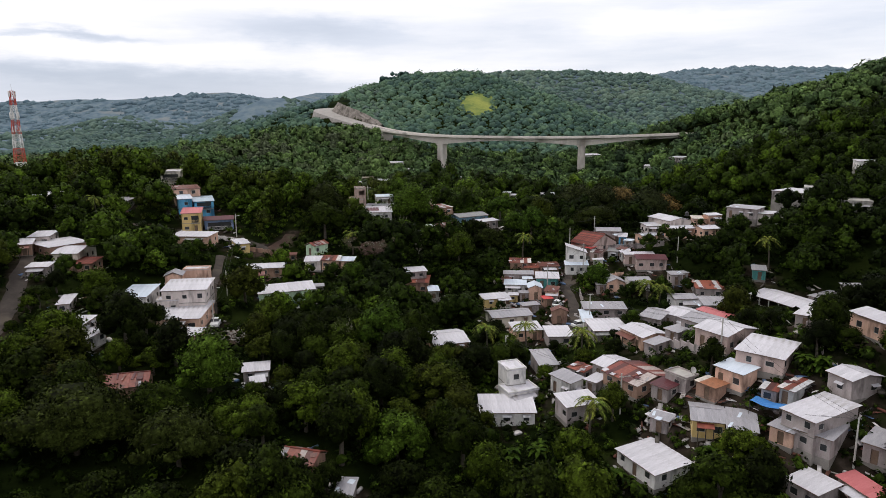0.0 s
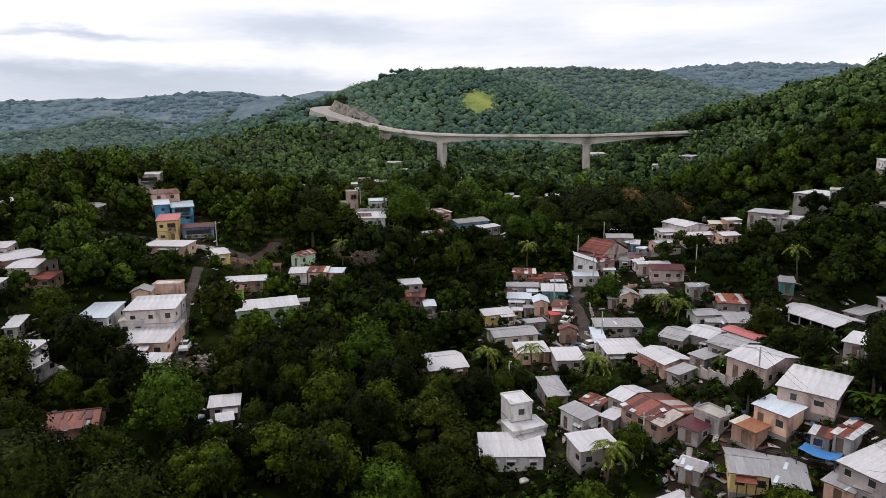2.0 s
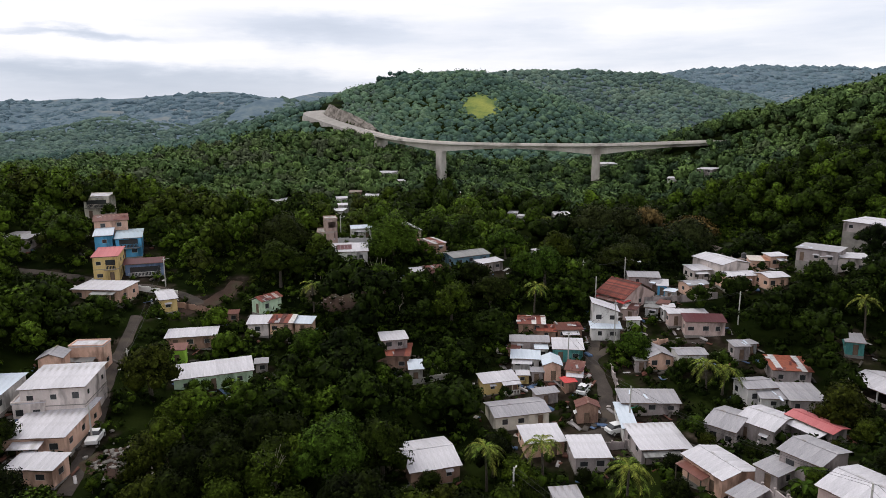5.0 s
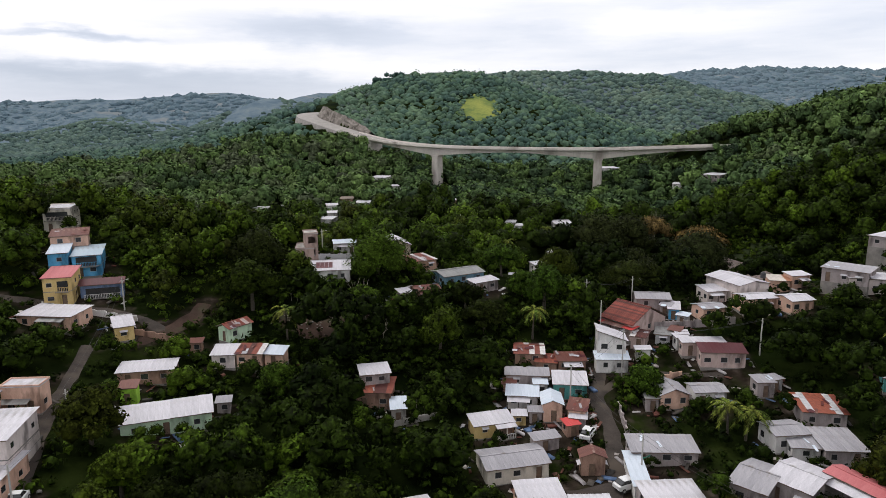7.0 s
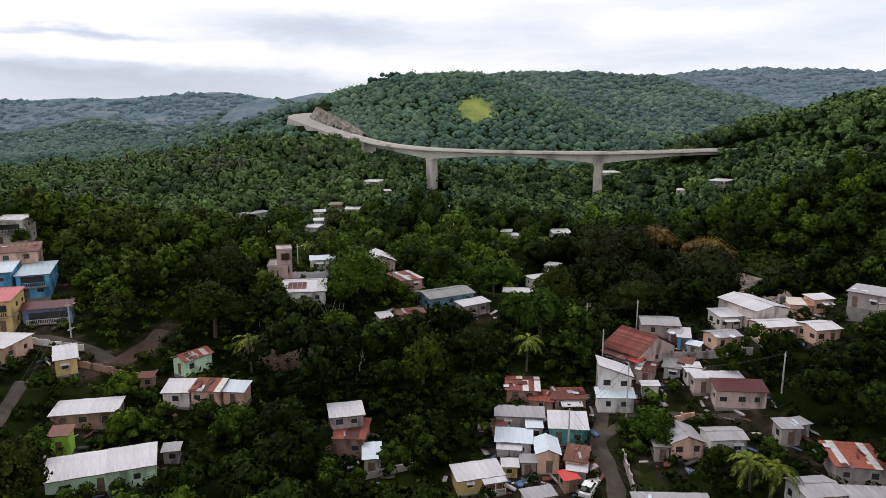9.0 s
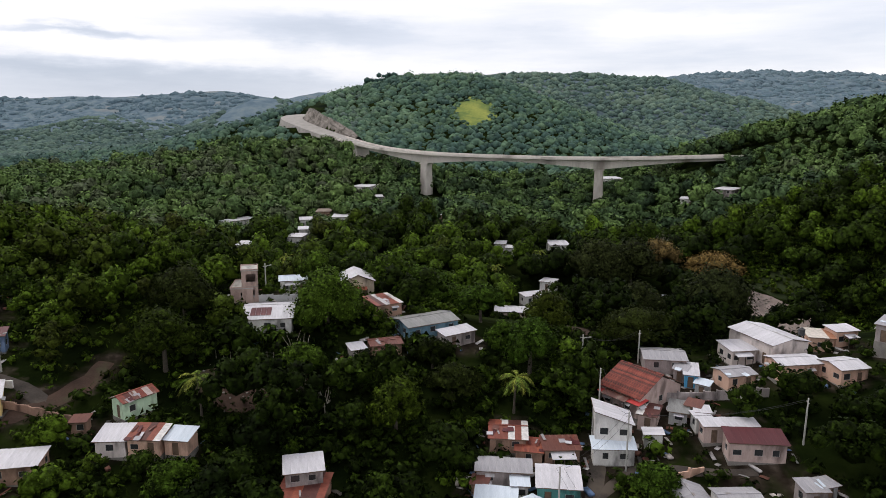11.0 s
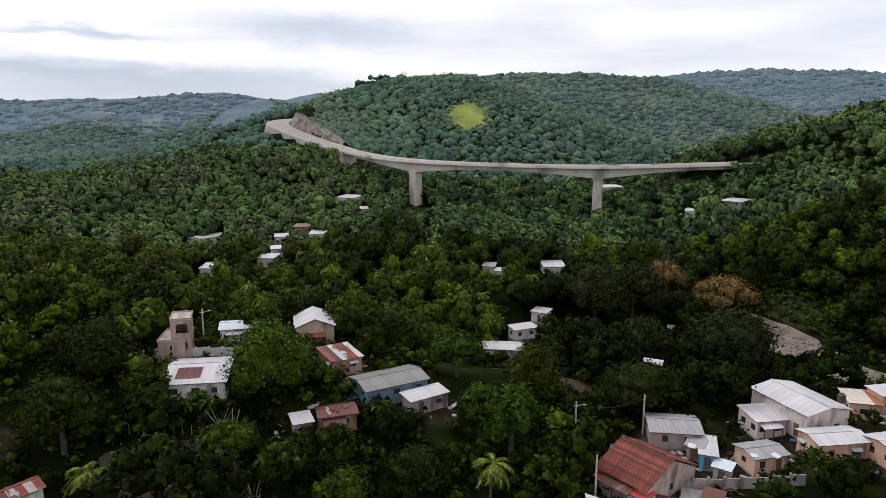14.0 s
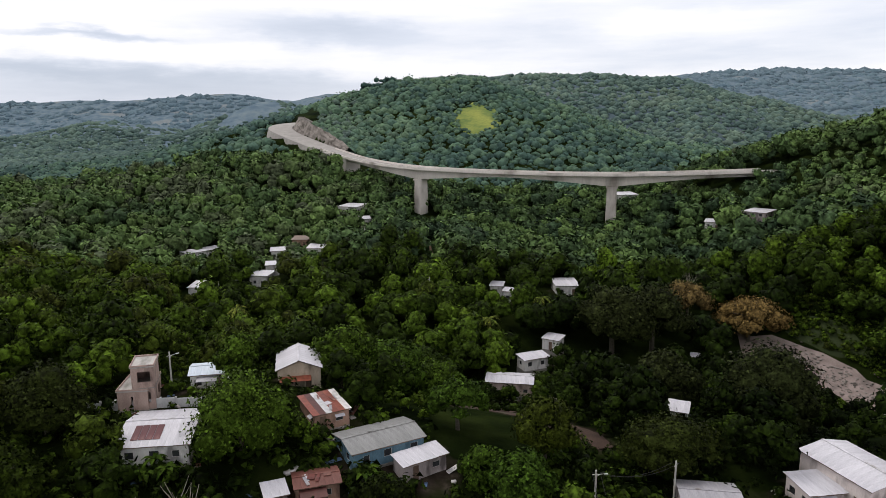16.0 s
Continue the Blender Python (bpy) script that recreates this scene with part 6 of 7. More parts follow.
def patchy(x, y, t):
    # stands of one kind of tree grow together
    n = 0.5 + 0.5 * noise.noise(Vector((x / 28, y / 28, 3.1))) * 1.6
    # tone shifted by area: slope shade and haze go into the greens
    side = -0.3 if 40 < x < 112 and 200 < y < 305 else -0.2 if x > 38 and 110 < y < 215 else -0.2 if -26 < x < 26 and 160 < y < 199 else 0.16 if x > 150 and y > 330 else -0.04 if x > 88 and y < 420 else (0.26 if x < -18 and y > 185 else 0.0)
    return min(max(0.55 * t + 0.45 * n + side, 0.0), 1.0)


spots = []
rs = np.random.RandomState(7)
step = 5.5
for iy in range(int((338 - 62) / step)):
    for ix in range(-52, 62):
        x = (ix + (iy % 2) * 0.5 + rs.uniform(-0.4, 0.4)) * step
        y = 62 + (iy + rs.uniform(-0.4, 0.4)) * step
        k = rs.randint(0, 5)
        f = rs.uniform(0.72, 1.22)
        tone = rs.uniform(0, 1)
        if not in_view(x, y, 12):
            continue
        spots.append((x, y, k, f, patchy(x, y, tone)))
woods_near = []
for x, y, k, f, tone in spots:
    hh, rr = KIND_SIZE[k]
    in_village = 12 < x < 85 and 70 < y < 185
    if in_village and tone < 0.12:
        continue
    if 4 < x < 50 and 72 < y < 97 and tone < 0.5:
        continue   # gardens
    if any(math.hypot(x - b[0], y + 2 - b[1]) < b[3] + 1.2 for b in BIG_TREES):
        continue
    tall = room_for(x, y, rr * f * 0.8, hh * f)
    if tall < 1.3:
        continue
    if tall < hh * f:
        f = tall / hh if tall / hh > 0.5 else tall / 5.0
        if tall / hh <= 0.5:
            k = 5
    woods_near.append((x, y, k, f, tone))
woods_near.sort(key=lambda t: t[1])
as_things, as_woods = woods_near[:300], woods_near[300:]
for x, y, k, f, tone in as_things:
    s = Matrix.LocRotScale((x, y, gz(x, y) - 0.1), Euler((0, 0, tone * 40)), (f, f, f * (0.92 + 0.16 * tone)))
    copy_thing(KINDS[k], s)


def lone(root, x, y, f, turn=0.0):
    root.matrix_basis = Matrix.LocRotScale((x, y, gz(x, y) - 0.1), Euler((0, 0, turn)), (f, f, f))


def woods(name, entries, templates, material, label, smooth=False):
    """Joins many trees, each a turned and scaled template, into one mesh."""
    V, T, N, tint, base = [], [], [], [], 0
    groups = {}
    for e in entries:
        groups.setdefault(e[3], []).append(e)
    for k, es in groups.items():
        v, t, nv = templates[k % len(templates)]
        es = np.array([(e[0], e[1], e[2], e[4], e[5], e[6]) for e in es])   # x, y, z, radius, height, tone
        a = es[:, 5] * 40
        c, s = np.cos(a)[:, None], np.sin(a)[:, None]
        X = (v[None, :, 0] * c - v[None, :, 1] * s) * es[:, 3:4] + es[:, 0:1]
        Y = (v[None, :, 0] * s + v[None, :, 1] * c) * es[:, 3:4] + es[:, 1:2]
        Z = v[None, :, 2] * es[:, 3:4] + es[:, 2:3] + es[:, 4:5]
        n = len(es)
        V.append(np.stack([X, Y, Z], -1).reshape(-1, 3))
        N.append(np.stack([nv[None, :, 0] * c - nv[None, :, 1] * s, nv[None, :, 0] * s + nv[None, :, 1] * c, nv[None, :, 2] + 0 * c], -1).reshape(-1, 3))
        off = (np.arange(n) * len(v))[:, None, None] + base
        T.append((t[None] + off).reshape(-1, 3))
        tint.append(np.repeat(es[:, 5], len(v)))
        base += n * len(v)
    ob = new(name, fast_mesh(name, np.concatenate(V), None, material, {"tint": np.concatenate(tint)}, smooth=smooth, tris=np.concatenate(T), normals=np.concatenate(N)))
    return tagged(ob, label, "woods", kind="stuff")


MIDS = [crown(20 + i, 5 + i % 2, 170, 0.24, 0.72 + 0.09 * i, 0.52, ICO1, 0.95, lobe=(0.38, 0.56), hug=0.84, stray=0.3) for i in range(5)]
mid_entries, slope_entries = [], []
for x, y, k, f, tone in as_woods:
    hh, rr = KIND_SIZE[k]
    (mid_entries if y < 268 else slope_entries).append((x, y, gz(x, y), k % 5, rr * f * 0.95, (hh - 0.75 * rr) * f, tone))
scrub_entries = []
step = 4.7
for iy in range(int((500 - 330) / step)):
    for ix in range(-78, 78):
        x = (ix + (iy % 2) * 0.5 + rs.uniform(-0.45, 0.45)) * step
        y = 330 + (iy + rs.uniform(-0.45, 0.45)) * step
        f, k, tone = rs.uniform(0.6, 1.15) ** 1.6, rs.randint(0, 4), rs.uniform(0, 1)
        if not in_view(x, y, 10) or x > 330 or x < -340:
            continue
        f *= 1.25 + 0.5 * noise.noise(Vector((x / 35, y / 35, 8.0)))
        tall = room_for(x, y, 2.2, 6.5 * f)
        if tall < 1.8:
            continue
        q = min(1, tall / (6.5 * f) + 0.25)
        scrub_entries.append((x, y, gz(x, y), k, 3.6 * f * q, tall - 2.9 * f * q, patchy(x, y, tone)))
start_entries = []
for iy in range(16):
    for ix in range(-12, 14):
        x, y = (ix + rs.uniform(-0.4, 0.4)) * 6.6, -40 + (iy + rs.uniform(-0.4, 0.4)) * 6.6
        start_entries.append((x, y, gz(x, y), rs.randint(0, 5), rs.uniform(3.2, 5.0), 3.0, rs.uniform(0, 1)))
FINE = [crown(30 + i, 9 + i % 3, 400, 0.145, 0.72 + 0.09 * i, 0.66, ICO1, 0.84, lobe=(0.2, 0.44), hug=0.76, stray=0.5) for i in range(5)]
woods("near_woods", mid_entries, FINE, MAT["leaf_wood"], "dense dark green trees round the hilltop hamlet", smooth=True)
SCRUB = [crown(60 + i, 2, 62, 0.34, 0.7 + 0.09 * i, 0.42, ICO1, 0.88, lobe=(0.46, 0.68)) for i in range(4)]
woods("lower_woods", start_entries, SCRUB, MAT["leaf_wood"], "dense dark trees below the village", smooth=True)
woods("slope_woods", scrub_entries, SCRUB, MAT["leaf_slope_haze"], "mixed green trees and scrub on the valley slopes", smooth=True)
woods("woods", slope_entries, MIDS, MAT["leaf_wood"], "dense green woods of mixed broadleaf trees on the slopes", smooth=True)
FARS = [crown(50 + i, 1, 10, 0.34, 0.62 + 0.06 * i, 0.15, ICO1, 1.0, lobe=(0.8, 0.98)) for i in range(4)]
DOTS = [crown(55 + i, 1, 4, 0.30, 0.55 + 0.06 * i, 0.1, ICO1, 1.0, lobe=(0.8, 1.0)) for i in range(4)]
FAR_BELTS = {"near": [], "mid": [], "far": []}


def on_field(x, y):
    """Open fields and pasture on the plain and the far slopes."""
    return np.sin(x / 61 + 1.7 * np.sin(y / 83)) * np.sin(y / 71 - x / 130) > 0.58 and x < -130 and y > 640


y = 500.0
while y < 2950:
    s = max(4.0, 0.0068 * y) if y < 860 else 0.0078 * y if y < 1420 else 0.0105 * y
    for x in np.arange(-0.74 * y - 20, 0.74 * y + 40, s):
        px, py = x + rs.uniform(-0.7, 0.7) * s, y + rs.uniform(-0.7, 0.7) * s
        tone, k, f = rs.uniform(0, 1), rs.randint(0, 4), 0.5 + (1.1 if y < 860 else 0.75) * rs.uniform(0, 1) ** 1.5
        if on_field(px, py) or (y < 900 and room_for(px, py, 4.0, 8) < 4):
            continue
        FAR_BELTS["near" if y < 860 else "mid" if y < 1580 else "far"].append((px, py, 0.0, k, 0.84 * s * f, (-0.14 if y < 1420 else -0.42) * s * f, max(0.0, patchy(px / 3, 420 + py / 3, tone) - (0.4 if px < -0.16 * py else 0.0))))
    y += s * 0.92
for i in range(16):
    # a clump of taller trees on the crest
    FAR_BELTS["near"].append((-64 + 1.9 * i, 688 + 4 * (i % 2), 0.0, i % 4, 2.4 + 0.8 * (i % 3), -0.5 + 1.4 * (i * 7 % 5) - 0.02 * (i - 7) ** 2, 0.15))
for i in range(40):
    px = rs.uniform(0, 350)
    FAR_BELTS["mid"].append((px, 1205 + rs.uniform(-12, 12), 0.0, i % 4, rs.uniform(3, 5), rs.uniform(0.5, 4), 0.2))
for i in range(120):
    a, q = rs.uniform(0, 6.283), rs.uniform(0.7, 1.2)
    px, py = MEADOW[0] + MEADOW[2] * q * math.cos(a), MEADOW[1] + MEADOW[3] * q * math.sin(a)
    FAR_BELTS["near"].append((px, py, 0.0, i % 4, rs.uniform(0.8, 2.6), 0.4, rs.uniform(0.3, 0.9)))
for belt, entries in FAR_BELTS.items():
    spot = np.array([(e[0], e[1]) for e in entries])
    lie = bench(spot[:, 0], spot[:, 1], ground(spot[:, 0], spot[:, 1]))
    FAR_BELTS[belt] = [(e[0], e[1], float(h), *e[3:]) for e, h in zip(entries, lie)]
woods("far_woods", FAR_BELTS["near"], FARS, MAT["leaf_far_haze"], "wooded hillsides behind the bridge, their green dulled by painted haze", smooth=True)
woods("hill_woods", FAR_BELTS["mid"], DOTS, MAT["leaf_hill_haze"], "wooded plateau of green trees beyond the valley, tinted bluish with painted haze", smooth=True)
woods("distant_woods", FAR_BELTS["far"], DOTS, MAT["leaf_distant_haze"], "woods on the distant ranges, coloured with painted blue-green haze", smooth=True)

# ---- shrubs, grass tufts and garden plants under and between the trees ----
SHRUBS = [crown(80 + i, 1, 22, 0.42, 0.8, 0.3, ICO1, 0.6, lobe=(0.7, 0.9)) for i in range(3)]
shrub_entries = []
for iy in range(int((272 - 66) / 2.7)):
    for ix in range(-62, 72):
        x, y = (ix + rs.uniform(-0.5, 0.5)) * 2.7, 66 + (iy + rs.uniform(-0.5, 0.5)) * 2.7
        tone, k, r = rs.uniform(0, 1), rs.randint(0, 3), rs.uniform(0.7, 1.9)
        if not in_view(x, y, 6) or tone > 0.82:
            continue
        tall = room_for(x, y, r * 0.6, 3.0)
        if tall < 0.5:
            continue
        r = min(r, 0.75 * tall)
        shrub_entries.append((x, y, gz(x, y), k, r, 0.35 * r, patchy(x, y, tone)))
for i in range(1300):
    # rank weeds over the gardens on the lower side
    x, y = rs.uniform(-2, 62), rs.uniform(68, 116)
    r = rs.uniform(0.4, 1.1)
    tall = room_for(x, y, r * 0.5, 1.6)
    if tall > 0.4 and in_view(x, y, 4):
        r = min(r, tall)
        shrub_entries.append((x, y, gz(x, y), i % 3, r, 0.4 * r, rs.uniform(0.1, 0.8)))
for i in range(900):
    # undergrowth on the slope below the hilltop roofs
    x, y, r = rs.uniform(-40, 42), rs.uniform(164, 212), rs.uniform(0.7, 2.1)
    tall = room_for(x, y, r * 0.6, 2.6)
    if tall > 0.5:
        r = min(r, tall)
        shrub_entries.append((x, y, gz(x, y), i % 3, r, 0.35 * r, rs.uniform(0.1, 0.75)))
for i in range(150):
    # scrub creeping over the cleared ground
    cx, cy, q = ((-20, 188.5, 8), (-40, 130, 5.5), (22, 246, 8))[i % 3]
    x, y, r = cx + rs.uniform(-1, 1) * q, cy + rs.uniform(-1, 1) * 0.85 * q, rs.uniform(0.3, 0.9)
    shrub_entries.append((x, y, gz(x, y) + 0.2, i % 3, r, 0.3 * r, rs.uniform(0, 0.6)))
for i in range(2300):
    x, y = rs.uniform(96, 150), rs.uniform(228, 330)
    if near_line(x, y, river_line) > 7.0:
        r = rs.uniform(0.6, 1.7)
        shrub_entries.append((x, y, gz(x, y), i % 3, r, 0.3 * r, 0.4 + 0.6 * rs.uniform(0, 1)))
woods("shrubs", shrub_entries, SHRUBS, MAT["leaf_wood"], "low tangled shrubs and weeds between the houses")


# ---- single trees that stand out ----
def big_tree(x, y, height, radius, flat, material, label, seed, lobes=18, leaves=3000, leaf=0.6):
    root = tree_kind("tree", seed, height, radius, lobes, leaves, leaf, flat, 0.68, material, label)
    lone(root, x, y, 1.0, seed)
    return root


for i, (bx, by, bh, br, bf, bmat, blobes, bleaves, bleaf, blabel) in enumerate(BIG_TREES):
    big_tree(bx, by, bh, br, bf, MAT[bmat], blabel, 101 + i, blobes, bleaves, bleaf)


def bare_tree(x, y, height, seed, label, twigs=26, thick=1.0):
    """A leafless tree: trunk, limbs and thin twigs."""
    r = random.Random(seed)
    root = tagged(new("bare_tree"), label, "tree")
    root.matrix_basis = pose(x, y, gz(x, y) - 0.1, 0, 0, seed * 37)
    part("trunk", trunk_mesh(seed, height * 0.8, 0.13, 5, height * 0.4), MAT["dead_wood"], root)
    for i in range(twigs):
        bm = bmesh.new()
        a, z = r.uniform(0, 6.28), height * r.uniform(0.4, 0.7)
        p = Vector((0.4 * math.cos(a), 0.4 * math.sin(a), z))
        pts = [p]
        for k in range(3):
            p = p + Vector((math.cos(a) * height * 0.06, math.sin(a) * height * 0.06, height * r.uniform(0.08, 0.16)))
            a += r.uniform(-0.6, 0.6)
            pts.append(p)
        tube(bm, pts, [0.05 * thick, 0.035 * thick, 0.02 * thick, 0.012 * thick], 4)
        part("branch", bm, MAT["dead_wood"], root)
    return root


bare_tree(-11, 188.5, 8, 1, "pale leafless tree with bleached forking limbs", 5, 2.4)
bare_tree(-13.5, 191, 7, 2, "pale half-dead tree on the cleared slope", 5, 2.0)
bare_tree(-19, 122, 8, 3, "grey leafless tree with many fine twigs", 60)
bare_tree(83, 310, 10, 4, "grey leafless tree with many fine twigs", 60)
bare_tree(-7, 183, 5, 5, "small pale dead tree on the cleared slope", 10)


def palm(x, y, height, seed, material, label, fronds=17, length=3.9):
    """A palm: a ringed leaning trunk and arching fronds with hanging leaflets."""
    r = random.Random(seed)
    root = tagged(new("palm_tree"), label, "palm tree")
    root.matrix_basis = pose(x, y, gz(x, y) - 0.2, 0, 0, seed * 53)
    bm = bmesh.new()
    lean = r.uniform(0.2, 0.8)
    pts = [(lean * t * t, 0, height * t) for t in (0, 0.25, 0.5, 0.75, 1)]
    tube(bm, pts, [0.26, 0.19, 0.16, 0.15, 0.17], 8)
    part("trunk", bm, MAT["bark"], root)
    for i in range(fronds):
        a = 2 * math.pi * i / fronds + r.uniform(-0.2, 0.2)
        up = r.uniform(0.1, 1.0)
        bm = bmesh.new()
        mid = []
        for k in range(8):
            t = k / 7
            reach = length * (t - 0.12 * t * t)
            mid.append(Vector((lean + reach * math.cos(a) * (1 - 0.25 * up), reach * math.sin(a) * (1 - 0.25 * up), height + up * length * 0.8 * t - length * 0.72 * t * t)))
        side = Vector((-math.sin(a), math.cos(a), 0))
        for k in range(7):
            w = 0.62 * math.sin(math.pi * (k + 0.9) / 8.4)
            for s in (-1, 1):
                for q in (0.0, 0.34, 0.67):
                    o = mid[k].lerp(mid[k + 1], q)
                    e = mid[k].lerp(mid[k + 1], q + 0.33)
                    tip = o.lerp(e, 0.9) + side * s * w + Vector((0, 0, -0.45 * w)) + (mid[k + 1] - mid[k]) * 0.5
                    bm.faces.new([bm.verts.new(v) for v in (o, e, tip)])
        part("frond", bm, material, root)


for sd, (px, py, ph) in enumerate(PALMS, 1):
    palm(px, py, ph, sd, MAT["leaf_palm"], "coconut palm with drooping yellowish-green fronds")


def banana(x, y, seed):
    """A clump of banana plants: short stems with broad arching blades."""
    r = random.Random(seed)
    root = tagged(new("banana_plant"), "clump of banana plants with broad bright leaves", "banana plant")
    root.matrix_basis = pose(x, y, gz(x, y) - 0.1, 0, 0, seed * 71)
    for j in range(3):
        ox, oy, h = r.uniform(-1, 1), r.uniform(-1, 1), r.uniform(1.4, 2.3)
        bm = bmesh.new()
        tube(bm, [(ox, oy, 0), (ox, oy, h)], [0.14, 0.1], 6)
        part("stem", bm, MAT["leaf_palm"], root)
        for i in range(7):
            a, up = 2 * math.pi * i / 7 + r.uniform(-0.3, 0.3), r.uniform(0.5, 1.2)
            bm = bmesh.new()
            rows = []
            for k in range(5):
                t = k / 4
                c = Vector((ox + 1.6 * t * math.cos(a), oy + 1.6 * t * math.sin(a), h + up * 1.5 * t - 1.5 * t * t))
                w = 0.34 * math.sin(math.pi * (0.12 + 0.8 * t))
                sd = Vector((-math.sin(a), math.cos(a), 0)) * w
                rows.append([bm.verts.new(c + sd + Vector((0, 0, 0.25 * w))), bm.verts.new(c - Vector((0, 0, 0.05))), bm.verts.new(c - sd + Vector((0, 0, 0.25 * w)))])
            for p, q in zip(rows, rows[1:]):
                bm.faces.new((p[0], p[1], q[1], q[0]))
                bm.faces.new((p[1], p[2], q[2], q[1]))
            part("blade", bm, MAT["leaf_light"], root)


for i, (bx, by) in enumerate(((12, 88), (15, 86.5), (18, 89), (21, 87), (24, 86), (40.8, 81.5), (43.3, 80.5), (38, 83), (53, 94.5), (55, 93), (-20, 197), (-17.6, 197.5), (6.5, 200), (9, 198.5), (-25.6, 199), (-20, 199.5), (10, 92), (14, 93), (36, 86), (46, 116), (44, 113))):
    banana(bx, by, i)


# ---- telecom mast ----
def mast(x, y, height):
    root = tagged(new("telecom_mast"), "tall red and white steel lattice telecom mast with antennas", "mast")
    base = gz(x, y)
    root.matrix_basis = pose(x, y, base, 0, 0, 15)
    levels = 14
    def half(z):
        return 1.7 - 1.15 * z / height
    for k in range(levels):
        z0, z1 = height * k / levels, height * (k + 1) / levels
        m = MAT["mast_red"] if (k // 2) % 2 == 0 else MAT["mast_white"]
        bm = bmesh.new()
        c0 = [Vector((sx * half(z0), sy * half(z0), z0)) for sx, sy in ((-1, -1), (1, -1), (1, 1), (-1, 1))]
        c1 = [Vector((sx * half(z1), sy * half(z1), z1)) for sx, sy in ((-1, -1), (1, -1), (1, 1), (-1, 1))]
        for i in range(4):
            j = (i + 1) % 4
            tube(bm, [c0[i], c1[i]], [0.13, 0.13], 5)
            tube(bm, [c0[i], c1[j]], [0.07, 0.07], 4)
            tube(bm, [c0[j], c1[i]], [0.07, 0.07], 4)
            tube(bm, [c1[i], c1[j]], [0.07, 0.07], 4)
        part("lattice", bm, m, root)
    for i in range(9):
        a = 2 * math.pi * i / 9
        for z in (height * 0.62, height * 0.76, height * 0.97):
            bm = bmesh.new()
            q = (1.3 if z < height * 0.9 else 1.0)
            box(bm, -0.14, 0.14, -0.09, 0.09, -0.9, 0.9, pose(q * math.cos(a), q * math.sin(a), z, 0, 0, math.degrees(a) + 90))
            part("antenna", bm, MAT["mast_white"], root)
    bm = bmesh.new()
    tube(bm, [(0, 0, height - 0.2), (0, 0, height + 2.2)], [0.06, 0.03], 5)
    part("lightning_rod", bm, MAT["pole"], root)


mast(-139, 223, 32)


# ---- poles and wires ----
def pole(x, y, h, lamp=False):
    root = tagged(new("street_lamp" if lamp else "utility_pole"), "grey concrete pole with a small lamp arm" if lamp else "slim grey utility pole carrying wires", "pole", "village poles")
    root.matrix_basis = pose(x, y, gz(x, y) - 0.3, 0, 0, (x * 13) % 90)
    bm = bmesh.new()
    tube(bm, [(0, 0, 0), (0, 0, h + 0.3)], [0.15, 0.10], 8)
    part("shaft", bm, MAT["pole"], root)
    bm = bmesh.new()
    box(bm, -0.45, 0.45, -0.04, 0.04, h - 0.33, h - 0.25)
    part("crossarm", bm, MAT["pole"], root)
    if lamp:
        bm = bmesh.new()
        tube(bm, [(0, 0, h - 0.6), (0.5, 0.1, h - 0.3), (1.1, 0.15, h - 0.25)], [0.04, 0.035, 0.03], 5)
        arm = part("lamp_arm", bm, MAT["pole"], root)
        bm = bmesh.new()
        box(bm, 1.0, 1.45, 0.05, 0.25, h - 0.32, h - 0.2)
        part("lamp_head", bm, MAT["frame"], arm)
    return Vector((x, y, gz(x, y) + h - 0.25))


tops = {}
for key, px, py, ph, lamp in (("a", 11.8, 125, 6.6, True), ("b", 27.7, 100.2, 6.8, True), ("c", 52.5, 80, 7.0, False), ("d", 34.6, 183.3, 9.2, False), ("e", 32.6, 146.4, 6.8, False), ("f", 34.7, 197.6, 6.4, True), ("g", 36.5, 173.6, 9, False),
                             ("h", 45, 200, 6, False), ("i", -24.4, 216, 6, True), ("j", -53.8, 317, 8, False), ("k", -60.7, 373, 7.5, False), ("l", -16, 362, 7.5, False), ("m", -58, 186, 6.5, True), ("n", -49.8, 150, 6, False),
                             ("o", -47.2, 132.5, 6, False), ("p", 62, 176, 7, False), ("q", 45, 105, 6.5, False), ("r", 10, 300, 8, False), ("s", 26, 166, 7, False)):
    tops[key] = pole(px, py, ph, lamp)
wires = new("overhead_wires")
tagged(wires, "thin dark overhead wires slung from pole to pole", "wires")
for a, b in (("b", "a"), ("c", "b"), ("e", "s"), ("s", "g"), ("g", "d"), ("d", "f"), ("f", "h"), ("e", "q"), ("q", "c"), ("g", "p"), ("n", "o"), ("n", "m"), ("j", "k"), ("l", "r")):
    bm = bmesh.new()
    p, q = tops[a], tops[b]
    for off in (-0.5, 0.5):
        pts = [p.lerp(q, t / 8) + Vector((off, 0, -1.2 * (1 - (t / 4 - 1) ** 2))) for t in range(9)]
        tube(bm, pts, [0.018] * 9, 3)
    part("wire", bm, MAT["wire"], wires)


